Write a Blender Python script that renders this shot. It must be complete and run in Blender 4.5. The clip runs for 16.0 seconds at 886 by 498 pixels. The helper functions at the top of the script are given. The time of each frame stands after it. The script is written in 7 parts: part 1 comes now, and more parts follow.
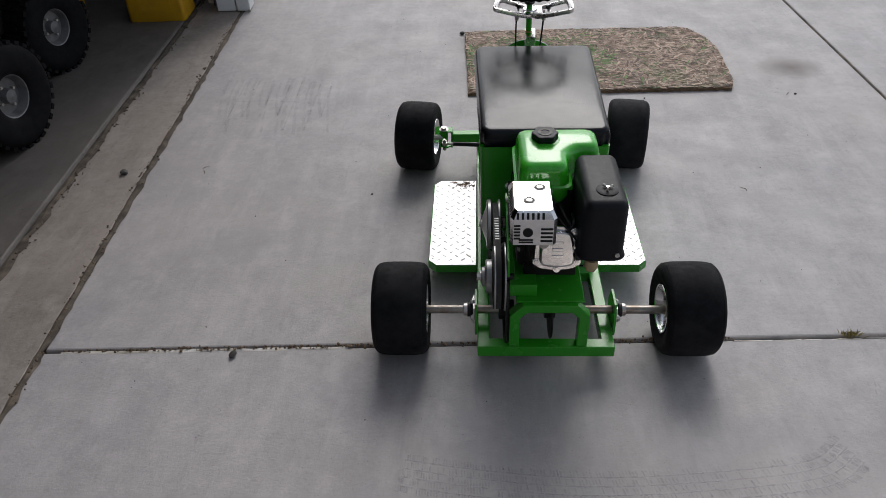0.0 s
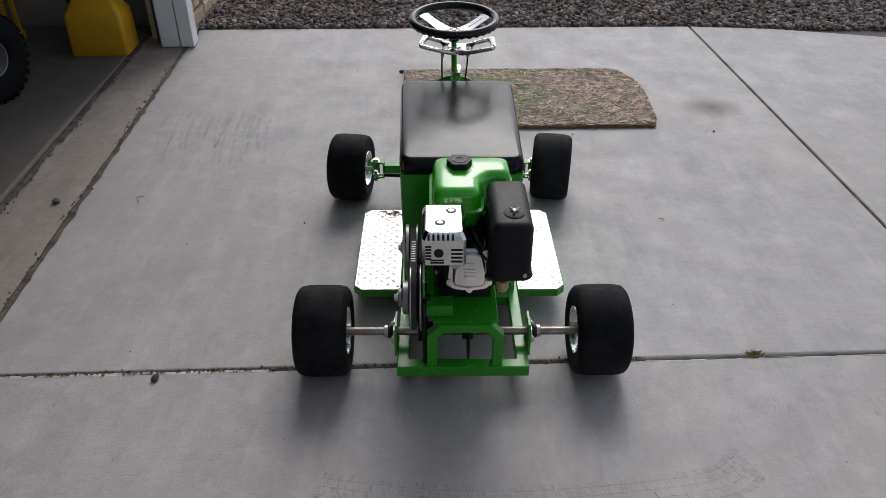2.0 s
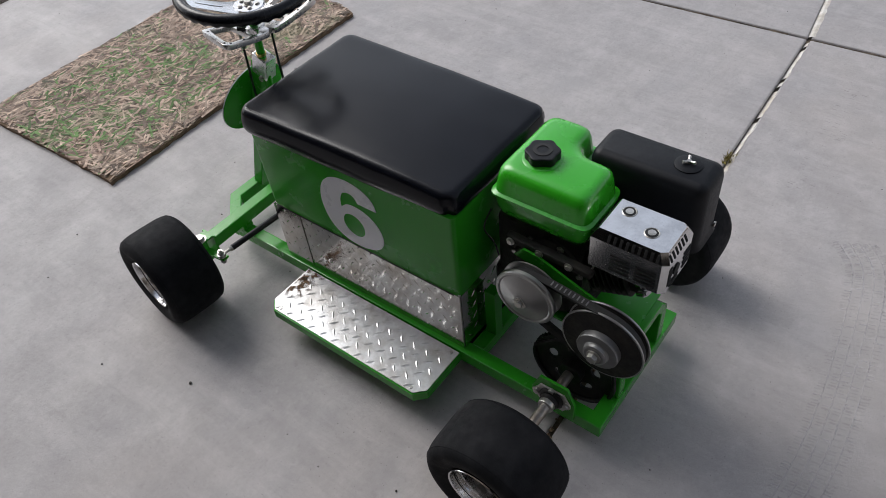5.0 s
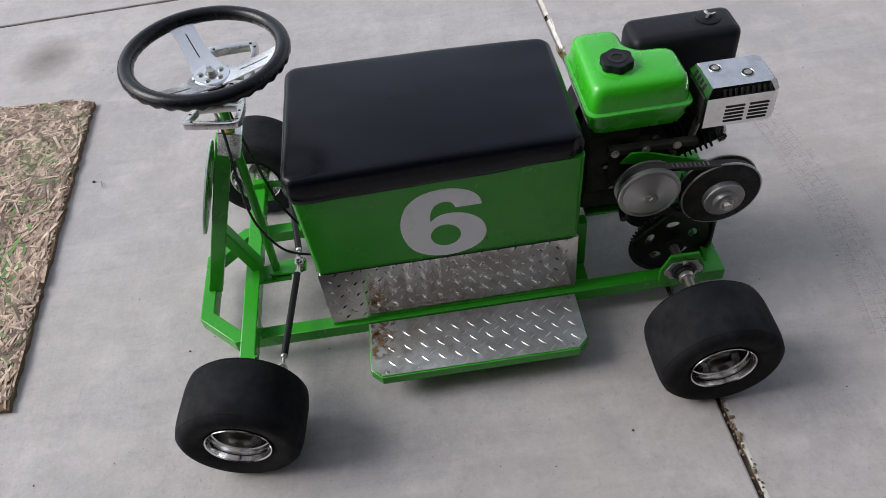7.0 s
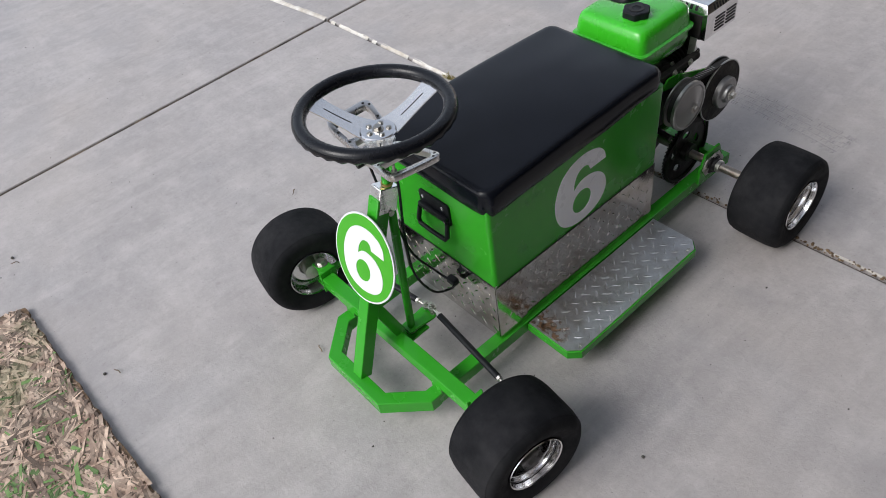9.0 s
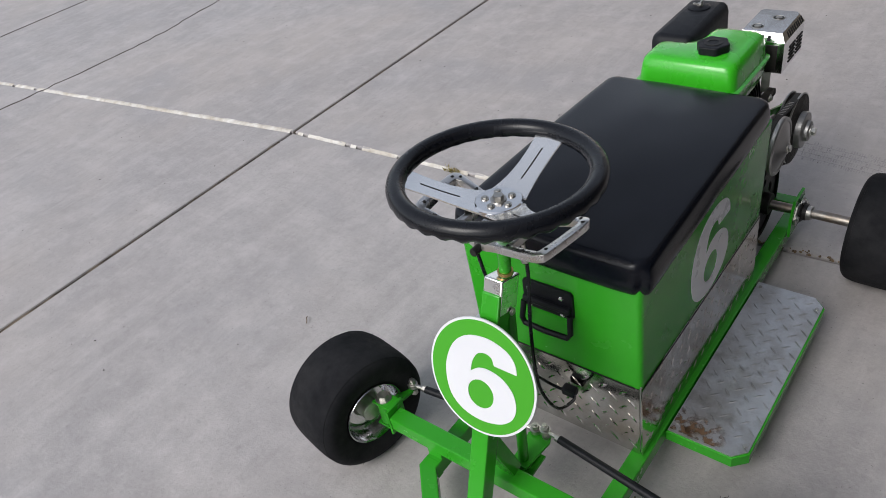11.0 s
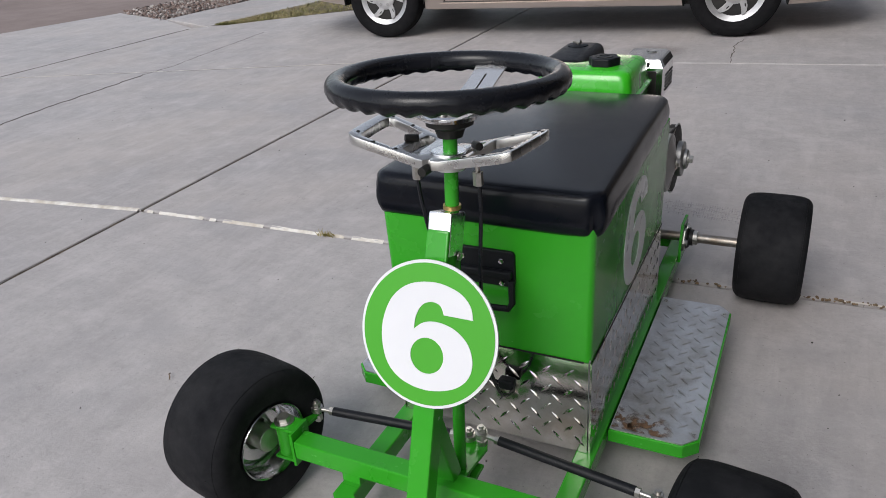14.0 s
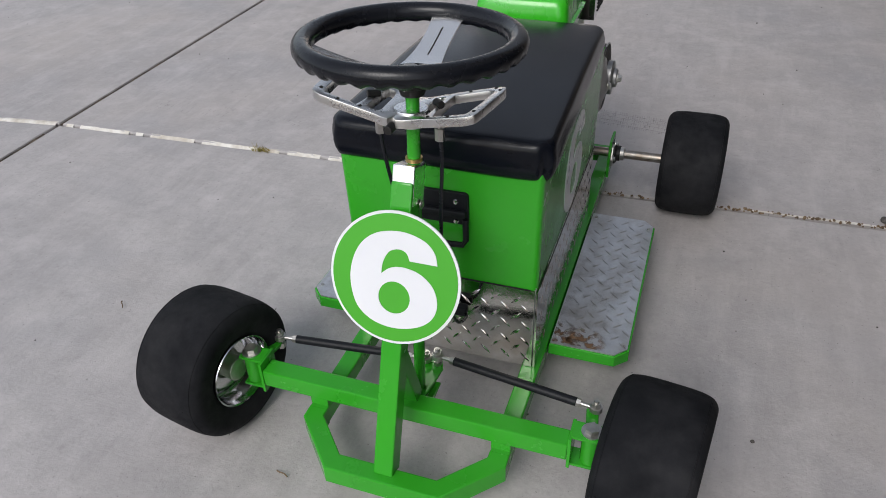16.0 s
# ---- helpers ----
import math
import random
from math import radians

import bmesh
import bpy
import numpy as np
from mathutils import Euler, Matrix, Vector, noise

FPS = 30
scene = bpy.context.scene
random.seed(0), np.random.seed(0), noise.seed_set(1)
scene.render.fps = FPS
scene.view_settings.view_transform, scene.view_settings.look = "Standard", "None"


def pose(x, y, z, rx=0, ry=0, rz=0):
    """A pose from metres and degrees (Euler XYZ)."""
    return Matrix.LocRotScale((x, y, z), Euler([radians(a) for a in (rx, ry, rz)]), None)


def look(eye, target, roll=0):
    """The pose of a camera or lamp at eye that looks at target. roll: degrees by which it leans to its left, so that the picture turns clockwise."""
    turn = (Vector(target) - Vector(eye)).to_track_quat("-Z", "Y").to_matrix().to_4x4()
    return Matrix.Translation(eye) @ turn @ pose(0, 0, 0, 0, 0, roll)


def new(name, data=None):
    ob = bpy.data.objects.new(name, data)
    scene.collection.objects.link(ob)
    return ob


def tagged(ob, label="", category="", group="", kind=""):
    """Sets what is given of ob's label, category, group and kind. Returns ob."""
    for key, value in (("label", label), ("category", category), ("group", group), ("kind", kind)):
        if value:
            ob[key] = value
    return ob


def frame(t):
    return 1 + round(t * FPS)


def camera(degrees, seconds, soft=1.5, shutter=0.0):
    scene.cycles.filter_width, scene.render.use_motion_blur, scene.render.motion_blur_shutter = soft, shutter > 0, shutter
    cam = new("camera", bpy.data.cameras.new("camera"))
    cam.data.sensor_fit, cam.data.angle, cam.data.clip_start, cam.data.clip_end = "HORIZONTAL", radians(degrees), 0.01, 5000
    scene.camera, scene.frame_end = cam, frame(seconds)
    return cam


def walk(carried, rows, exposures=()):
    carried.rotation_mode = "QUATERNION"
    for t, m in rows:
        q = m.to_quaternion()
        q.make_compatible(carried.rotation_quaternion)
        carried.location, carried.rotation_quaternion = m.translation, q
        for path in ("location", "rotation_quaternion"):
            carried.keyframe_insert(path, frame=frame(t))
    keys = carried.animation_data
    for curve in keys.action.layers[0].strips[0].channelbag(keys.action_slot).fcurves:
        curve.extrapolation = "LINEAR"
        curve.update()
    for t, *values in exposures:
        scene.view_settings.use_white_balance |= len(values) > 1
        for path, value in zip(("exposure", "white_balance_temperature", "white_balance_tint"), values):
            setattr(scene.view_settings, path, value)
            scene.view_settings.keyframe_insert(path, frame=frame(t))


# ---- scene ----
cam = camera(61.6, 16.0, 0.6)
PATH = [
    (0, (-0.204, -1.665, 1.633), (-0.291, -0.075, 0.424), -2.0),
    (0.5, (-0.116, -1.727, 1.646), (-0.162, -0.104, 0.479), -1.3),
    (1, (-0.126, -1.767, 1.653), (-0.162, -0.109, 0.537), -1.6),
    (1.5, (-0.113, -1.78, 1.651), (-0.102, -0.119, 0.538), -0.7),
    (2, (-0.086, -1.755, 1.634), (-0.062, -0.099, 0.512), 0.3),
    (2.5, (-0.239, -1.701, 1.638), (-0.122, -0.043, 0.525), 1.5),
    (3, (-0.488, -1.579, 1.616), (-0.071, 0.024, 0.495), 2.7),
    (3.5, (-0.63, -1.33, 1.573), (-0.131, 0.271, 0.482), -2.5),
    (3.7, (-0.678, -1.194, 1.577), (-0.106, 0.336, 0.424), -3.5),
    (5.8, (-1.202, -0.083, 1.593), (0.068, 0.477, 0.152), -7.7),
    (6, (-1.242, 0.014, 1.581), (0.074, 0.481, 0.149), -7.8),
    (6.5, (-1.411, 0.339, 1.614), (-0.045, 0.611, 0.178), -8.3),
    (7, (-1.318, 0.592, 1.601), (0.007, 0.577, 0.103), -8.0),
    (7.5, (-1.249, 0.855, 1.604), (0.076, 0.502, 0.148), -2.5),
    (8, (-1.291, 1.185, 1.639), (0.005, 0.677, 0.202), -5.2),
    (8.2, (-1.242, 1.282, 1.643), (-0.004, 0.699, 0.185), -6.1),
    (10.3, (-0.947, 1.939, 1.553), (0.169, 0.886, 0.27), -9.6),
    (10.5, (-0.874, 1.906, 1.511), (0.233, 0.846, 0.227), -8.3),
    (11, (-0.609, 1.732, 1.395), (0.521, 0.601, 0.193), -12.0),
    (11.5, (-0.463, 1.685, 1.238), (0.522, 0.279, 0.212), -6.2),
    (12, (-0.412, 1.714, 1.109), (0.475, 0.137, 0.257), -4.6),
    (12.5, (-0.447, 1.759, 1.056), (0.432, 0.115, 0.331), -2.4),
    (13, (-0.465, 1.806, 1.031), (0.42, 0.181, 0.272), -4.1),
    (13.5, (-0.453, 1.853, 1.029), (0.388, 0.231, 0.215), -3.8),
    (14, (-0.456, 1.9, 1.035), (0.374, 0.305, 0.16), -4.4),
    (14.5, (-0.449, 1.91, 1.044), (0.324, 0.316, 0.115), -3.7),
    (15, (-0.45, 1.92, 1.072), (0.259, 0.351, 0.054), -3.4),
    (15.5, (-0.435, 1.929, 1.101), (0.182, 0.404, -0.036), -2.5),
    (16, (-0.404, 1.943, 1.166), (0.169, 0.417, 0.008), -2.3),
]
walk(cam, [(t, look(eye, target, roll)) for t, eye, target, roll in PATH], [(0, -0.45, 6450, 10), (3.7, -0.39, 6450, 10), (5.8, 0.06, 6460, 10), (8.2, 0.2, 6470, 10), (10.3, -0.04, 6480, 10), (12.5, -0.07, 6530, 11), (16.0, -0.14, 6450, 10)])

# ---- daylight: thin cloud, soft sun from the front of the kart ----
world = bpy.data.worlds.new("sky")
scene.world = world
world.use_nodes = True
wn = world.node_tree.nodes
sky = wn.new("ShaderNodeTexSky")
sky.sky_type = "NISHITA"
sky.sun_disc = False
SUN_EL, SUN_AZ = 41.0, 9.0
sky.sun_elevation, sky.sun_rotation = radians(SUN_EL), radians(SUN_AZ)
sky.dust_density = 1.4
sky.ozone_density = 0.6
bg = wn["Background"]
bg.inputs["Strength"].default_value = 0.2
veil = wn.new("ShaderNodeHueSaturation")
veil.inputs["Saturation"].default_value = 0.42
world.node_tree.links.new(sky.outputs[0], veil.inputs["Color"])
world.node_tree.links.new(veil.outputs[0], bg.inputs["Color"])
sun_data = bpy.data.lights.new("sun", "SUN")
sun_data.energy, sun_data.angle, sun_data.color = 1.8, radians(30), (1.0, 0.975, 0.95)
sun = new("sun", sun_data)
sd = Vector((math.sin(radians(SUN_AZ)) * math.cos(radians(SUN_EL)), math.cos(radians(SUN_AZ)) * math.cos(radians(SUN_EL)), math.sin(radians(SUN_EL))))
sun.matrix_world = look(sd * 20, (0, 0, 0))


# ---- materials ----
def mat(name, c1, c2=None, scale=12.0, rough=0.5, rough2=None, metal=0.0, bump=0.0, bump_scale=200.0, big=None, bigscale=1.3, coat=0.0, spec=0.5, island=0.0, rand=0.0):
    """Two-scale noise colour, roughness and relief, in metres."""
    m = bpy.data.materials.new(name)
    m.use_nodes = True
    nt = m.node_tree
    p = nt.nodes["Principled BSDF"]
    L = nt.links.new
    geo = nt.nodes.new("ShaderNodeTexCoord")

    def noise_tex(s, detail=5.0, r=0.6):
        n = nt.nodes.new("ShaderNodeTexNoise")
        n.inputs["Scale"].default_value, n.inputs["Detail"].default_value, n.inputs["Roughness"].default_value = s, detail, r
        L(geo.outputs["Object"], n.inputs["Vector"])
        return n

    def ramp(a, b, fac, lo=0.35, hi=0.65):
        r = nt.nodes.new("ShaderNodeValToRGB")
        r.color_ramp.elements[0].position, r.color_ramp.elements[1].position = lo, hi
        r.color_ramp.elements[0].color, r.color_ramp.elements[1].color = (*a, 1), (*b, 1)
        L(fac, r.inputs[0])
        return r.outputs[0]

    def mix(kind, fac, a, b):
        x = nt.nodes.new("ShaderNodeMix")
        x.data_type, x.blend_type = "RGBA", kind
        if isinstance(fac, float):
            x.inputs[0].default_value = fac
        else:
            L(fac, x.inputs[0])
        L(a, x.inputs[6])
        if isinstance(b, tuple):
            x.inputs[7].default_value = (*b, 1)
        else:
            L(b, x.inputs[7])
        return x.outputs[2]

    c2 = c2 or c1
    fine = noise_tex(scale)
    col = ramp(c1, c2, fine.outputs["Fac"])
    if big:
        bn = noise_tex(bigscale, 6.0, 0.65)
        mask = ramp((0, 0, 0), (1, 1, 1), bn.outputs["Fac"], 0.42, 0.7)
        col = mix("MIX", mask, col, big)
    if island or rand:
        if island:
            g = nt.nodes.new("ShaderNodeNewGeometry").outputs["Random Per Island"]
        else:
            g = nt.nodes.new("ShaderNodeObjectInfo").outputs["Random"]
        k = island or rand
        col = mix("MULTIPLY", 1.0, col, ramp((1 - k,) * 3, (1 + k * 0.4,) * 3, g, 0.0, 1.0))
    L(col, p.inputs["Base Color"])
    rn = noise_tex(scale * 2.3, 4.0)
    mr = nt.nodes.new("ShaderNodeMapRange")
    mr.inputs["From Min"].default_value, mr.inputs["From Max"].default_value = 0.3, 0.7
    mr.inputs["To Min"].default_value, mr.inputs["To Max"].default_value = rough, rough2 if rough2 is not None else min(1.0, rough + 0.12)
    L(rn.outputs["Fac"], mr.inputs["Value"])
    L(mr.outputs[0], p.inputs["Roughness"])
    p.inputs["Metallic"].default_value = metal
    p.inputs["Coat Weight"].default_value = coat
    p.inputs["Coat Roughness"].default_value = 0.08
    p.inputs["Specular IOR Level"].default_value = spec
    if bump:
        b = nt.nodes.new("ShaderNodeBump")
        b.inputs["Strength"].default_value, b.inputs["Distance"].default_value = bump, 0.002
        L(noise_tex(bump_scale, 6.0, 0.7).outputs["Fac"], b.inputs["Height"])
        L(b.outputs[0], p.inputs["Normal"])
    return m


def concrete_material(name, c1, c2, stain, dark):
    """Broomed concrete: blotches, fine speckle, pits, faint scuffs."""
    m = mat(name, c1, c2, scale=2.2, rough=0.52, rough2=0.74, bump=0.5, bump_scale=110, big=stain, bigscale=0.7)
    nt, L = m.node_tree, m.node_tree.links.new
    p = nt.nodes["Principled BSDF"]
    geo = nt.nodes["Texture Coordinate"]
    prev = p.inputs["Base Color"].links[0].from_socket

    def layer(prev, s, lo, hi, colour, amount, detail=4.0, stretch=None):
        n = nt.nodes.new("ShaderNodeTexNoise")
        n.inputs["Scale"].default_value, n.inputs["Detail"].default_value = s, detail
        n.inputs["Roughness"].default_value = 0.7
        v = geo.outputs["Object"]
        if stretch:
            mp = nt.nodes.new("ShaderNodeMapping")
            mp.inputs["Scale"].default_value = stretch
            mp.inputs["Rotation"].default_value = (0, 0, 0.6 if stretch[0] < 2 and stretch[1] > 1 else 0.08)
            L(v, mp.inputs["Vector"])
            v = mp.outputs[0]
        L(v, n.inputs["Vector"])
        r = nt.nodes.new("ShaderNodeMapRange")
        r.inputs["From Min"].default_value, r.inputs["From Max"].default_value = lo, hi
        r.inputs["To Max"].default_value = amount
        L(n.outputs["Fac"], r.inputs["Value"])
        x = nt.nodes.new("ShaderNodeMix")
        x.data_type = "RGBA"
        L(r.outputs[0], x.inputs[0])
        L(prev, x.inputs[6])
        x.inputs[7].default_value = (*colour, 1)
        return x.outputs[2]

    prev = layer(prev, 26, 0.45, 0.62, dark, 0.24, 6.0)
    prev = layer(prev, 3.4, 0.5, 0.72, tuple(min(1, c * 1.18) for c in c2), 0.55, 8.0)
    prev = layer(prev, 90, 0.5, 0.68, dark, 0.3)
    prev = layer(prev, 60, 0.54, 0.7, tuple(min(1, c * 1.3) for c in c2), 0.22)
    prev = layer(prev, 34, 0.5, 0.7, tuple(c * 0.8 for c in c1), 0.2, 3.0, (0.12, 1.6, 1))
    prev = layer(prev, 0.55, 0.46, 0.66, (c2[0] * 0.96, c2[1] * 0.92, c2[2] * 0.87), 0.55, 3.0)
    prev = layer(prev, 0.9, 0.5, 0.7, (c1[0] * 0.84, c1[1] * 0.87, c1[2] * 0.91), 0.5, 3.0, (1, 1.7, 1))
    prev = layer(prev, 30, 0.63, 0.74, dark, 0.4, 2.0)
    prev = layer(prev, 9, 0.5, 0.8, tuple(min(1, c * 1.25) for c in c2), 0.5)
    prev = layer(prev, 1.6, 0.55, 0.8, dark, 0.15, 6.0, (1, 3, 1))
    prev = layer(prev, 4.2, 0.48, 0.66, tuple(c * 0.8 for c in c1), 0.34, 5.0)
    prev = layer(prev, 7, 0.5, 0.7, tuple(min(1, c * 1.2) for c in c2), 0.36, 5.0, (1.6, 0.35, 1))
    prev = layer(prev, 13, 0.56, 0.72, dark, 0.24, 4.0, (2.2, 0.3, 1))
    prev = layer(prev, 140, 0.71, 0.77, tuple(c * 0.35 for c in dark), 0.5, 1.0)
    L(prev, p.inputs["Base Color"])
    return m


M_CONC = concrete_material("driveway_concrete", (0.388, 0.366, 0.364), (0.458, 0.432, 0.428), (0.357, 0.339, 0.341), (0.257, 0.241, 0.233))
M_CONC_APRON = concrete_material("apron_concrete", (0.33, 0.285, 0.25), (0.38, 0.335, 0.3), (0.17, 0.145, 0.125), (0.1, 0.085, 0.072))
# garage floor: brownish concrete, its colour darkened to stand in for indoor shade
M_CONC_SHADED = concrete_material("garage_concrete_shaded", (0.125, 0.112, 0.1), (0.155, 0.14, 0.127), (0.1, 0.088, 0.078), (0.06, 0.052, 0.046))
M_JOINT = mat("joint_dirt", (0.07, 0.055, 0.045), (0.2, 0.16, 0.12), scale=14, rough=0.95, bump=0.8, bump_scale=300, big=(0.03, 0.025, 0.02), bigscale=5)
M_JOINT_PALE = mat("joint_filler_pale", (0.78, 0.76, 0.72), (0.64, 0.61, 0.56), scale=30, rough=0.95, bump=0.8, bump_scale=300, big=(0.42, 0.36, 0.28), bigscale=9)
M_CRACK = mat("crack_dirt", (0.06, 0.05, 0.042), (0.13, 0.11, 0.095), scale=25, rough=1.0)
M_ASPHALT = mat("asphalt", (0.215, 0.168, 0.155), (0.262, 0.21, 0.194), scale=3, rough=0.85, bump=0.6, bump_scale=120, big=(0.175, 0.135, 0.124), bigscale=0.25)
M_DIRT = mat("gravel_bed_soil", (0.09, 0.075, 0.066), (0.2, 0.17, 0.155), scale=28, rough=0.95, bump=1.0, bump_scale=60, big=(0.12, 0.1, 0.09), bigscale=1.2)
M_STONE_PALE = mat("pale_gravel_stone", (0.24, 0.215, 0.2), (0.34, 0.31, 0.29), scale=30, rough=0.85, bump=0.3, island=0.6)
M_ROCK = mat("white_rock", (0.42, 0.39, 0.37), (0.55, 0.52, 0.5), scale=20, rough=0.8, bump=0.6, bump_scale=80)
M_GRASS = mat("grass_blade", (0.2, 0.2, 0.07), (0.36, 0.3, 0.16), scale=5, rough=0.8, island=0.5)
M_GREEN = mat("green_gloss_paint", (0.028, 0.31, 0.015), (0.034, 0.33, 0.019), scale=6, rough=0.17, rough2=0.3, bump=0.02, bump_scale=70, coat=0.0, spec=0.42)
M_TANK = mat("green_tank_paint", (0.035, 0.43, 0.014), (0.04, 0.45, 0.018), scale=5, rough=0.22, rough2=0.32, coat=0.4)
M_SIGNGREEN = mat("sign_green", (0.045, 0.33, 0.01), (0.05, 0.35, 0.012), scale=4, rough=0.4)
M_WHITE = mat("sign_white", (0.68, 0.69, 0.73), (0.72, 0.73, 0.76), scale=5, rough=0.4)
M_SILVERVINYL = mat("silver_grey_vinyl", (0.8, 0.82, 0.85), (0.85, 0.87, 0.9), scale=8, rough=0.25)
M_SEAT = mat("black_vinyl", (0.0042, 0.0052, 0.0085), (0.006, 0.0072, 0.0115), scale=10, rough=0.18, rough2=0.25, bump=0.06, bump_scale=420, spec=0.22)
M_RUBBER = mat("slick_tyre_rubber", (0.006, 0.0065, 0.008), (0.01, 0.0105, 0.0125), scale=22, rough=0.65, rough2=0.85, bump=0.3, bump_scale=170, big=(0.024, 0.024, 0.026), bigscale=6, spec=0.13)
M_TYREWALL = mat("tyre_rubber", (0.006, 0.006, 0.007), (0.01, 0.01, 0.011), scale=20, rough=0.75, bump=0.2, spec=0.12)
M_GRIP = mat("black_grip_rubber", (0.006, 0.0068, 0.0095), (0.009, 0.01, 0.0135), scale=14, rough=0.22, rough2=0.3, bump=0.03, spec=0.3)
M_BLACKP = mat("black_plastic", (0.0055, 0.0062, 0.0085), (0.008, 0.009, 0.012), scale=40, rough=0.42, rough2=0.52, bump=0.2, bump_scale=700, spec=0.24)
M_BLACKM = mat("black_metal", (0.012, 0.012, 0.012), (0.02, 0.019, 0.018), scale=25, rough=0.4, rough2=0.6, metal=0.3)
M_CHROME = mat("polished_aluminium", (0.72, 0.72, 0.73), (0.8, 0.8, 0.81), scale=30, rough=0.1, rough2=0.22, metal=1.0)
M_ALU = mat("brushed_aluminium", (0.8, 0.8, 0.81), (0.86, 0.86, 0.87), scale=12, rough=0.24, rough2=0.31, metal=1.0)
M_GUARD = mat("bright_pressed_steel", (0.74, 0.74, 0.75), (0.82, 0.82, 0.82), scale=6, rough=0.13, rough2=0.2, metal=1.0, big=(0.6, 0.6, 0.6), bigscale=18, bump=0.06, bump_scale=45)
M_SPOKE = mat("satin_bright_aluminium", (0.84, 0.84, 0.85), (0.9, 0.9, 0.9), scale=6, rough=0.2, rough2=0.25, metal=0.85)
M_TREAD = mat("diamond_plate_aluminium", (0.66, 0.67, 0.69), (0.76, 0.77, 0.79), scale=35, rough=0.36, rough2=0.5, metal=0.95, big=(0.46, 0.44, 0.42), bigscale=14, bump=0.08, bump_scale=90)
M_SKIRT = mat("polished_diamond_plate", (0.6, 0.585, 0.57), (0.7, 0.69, 0.68), scale=35, rough=0.07, rough2=0.16, metal=1.0, big=(0.45, 0.41, 0.36), bigscale=9, bump=0.1, bump_scale=60)
M_STEEL = mat("zinc_steel", (0.5, 0.49, 0.47), (0.62, 0.61, 0.58), scale=40, rough=0.3, rough2=0.5, metal=1.0, big=(0.38, 0.36, 0.33), bigscale=25)
M_AXLE = mat("bare_axle_steel", (0.3, 0.285, 0.265), (0.42, 0.4, 0.375), scale=30, rough=0.35, rough2=0.55, metal=1.0, big=(0.26, 0.2, 0.15), bigscale=18)
M_VALVE = mat("bright_cast_cover", (0.42, 0.43, 0.44), (0.5, 0.51, 0.52), scale=20, rough=0.13, rough2=0.24, metal=1.0, bump=0.05, bump_scale=300)
M_PULLEYDARK = mat("dull_pulley_steel", (0.28, 0.28, 0.28), (0.36, 0.36, 0.36), scale=20, rough=0.4, rough2=0.5, metal=0.9)
M_LEVER = mat("machined_aluminium", (0.62, 0.61, 0.6), (0.72, 0.71, 0.7), scale=10, rough=0.24, rough2=0.32, metal=1.0)
M_PULLEY = mat("turned_pulley_metal", (0.36, 0.36, 0.355), (0.44, 0.44, 0.435), scale=9, rough=0.36, rough2=0.46, metal=0.9)
M_CAST = mat("cast_aluminium", (0.5, 0.5, 0.49), (0.6, 0.6, 0.59), scale=60, rough=0.45, rough2=0.6, metal=0.85, bump=0.3, bump_scale=500)
M_ENGBLACK = mat("engine_black", (0.012, 0.012, 0.012), (0.022, 0.021, 0.02), scale=30, rough=0.5, rough2=0.75, bump=0.4, bump_scale=200, big=(0.04, 0.036, 0.032), bigscale=20, spec=0.25)
M_DARKSLOT = mat("slot_dark", (0.008, 0.008, 0.008), rough=0.8)
M_BELT = mat("belt_rubber", (0.018, 0.018, 0.018), (0.028, 0.028, 0.028), scale=40, rough=0.7)
M_BRASS = mat("brass", (0.5, 0.34, 0.13), (0.55, 0.4, 0.16), scale=30, rough=0.35, metal=1.0)
M_FUELBOWL = mat("amber_bowl", (0.4, 0.3, 0.16), (0.46, 0.36, 0.2), scale=20, rough=0.35)
M_WHITETRIM = mat("white_trim_paint", (0.72, 0.73, 0.75), (0.78, 0.79, 0.8), scale=4, rough=0.5, big=(0.66, 0.66, 0.66), bigscale=2, bump=0.08)
M_STUCCO = mat("stucco", (0.26, 0.22, 0.18), (0.31, 0.27, 0.22), scale=6, rough=0.9, bump=0.9, bump_scale=60)
M_VENEER = mat("stone_veneer", (0.42, 0.31, 0.22), (0.55, 0.44, 0.33), scale=10, rough=0.85, bump=0.8, bump_scale=45, rand=0.35)
M_MORTAR = mat("mortar", (0.3, 0.27, 0.23), (0.36, 0.32, 0.28), scale=20, rough=0.95, bump=0.5)
# near-black colour paints the deep garage's shade onto back wall and ceiling
M_WALL_SHADED = mat("garage_wall_shaded", (0.014, 0.013, 0.012), (0.02, 0.019, 0.018), scale=3, rough=0.9)
M_YELLOW = mat("yellow_plastic", (0.58, 0.31, 0.005), (0.64, 0.35, 0.008), scale=8, rough=0.45, rough2=0.55, bump=0.15, bump_scale=150, big=(0.5, 0.27, 0.015), bigscale=6)
M_RED = mat("red_plastic", (0.4, 0.02, 0.015), (0.45, 0.025, 0.02), scale=8, rough=0.35)
M_BLOCK = mat("block_wall", (0.2, 0.2, 0.205), (0.24, 0.24, 0.245), scale=2, rough=0.9, bump=0.4, bump_scale=60, rand=0.12)
M_CARPAINT = mat("champagne_car_paint", (0.47, 0.41, 0.375), (0.49, 0.43, 0.395), scale=3, rough=0.3, rough2=0.34, metal=0.75, coat=0.5)
M_CARGLASS = mat("car_window_glass", (0.02, 0.022, 0.024), rough=0.06)
M_HUBCAP = mat("silver_hubcap", (0.4, 0.4, 0.41), (0.48, 0.48, 0.49), scale=20, rough=0.34, metal=0.7)
M_TAIL = mat("red_lens", (0.5, 0.015, 0.02), (0.55, 0.02, 0.025), scale=60, rough=0.15, coat=0.5)
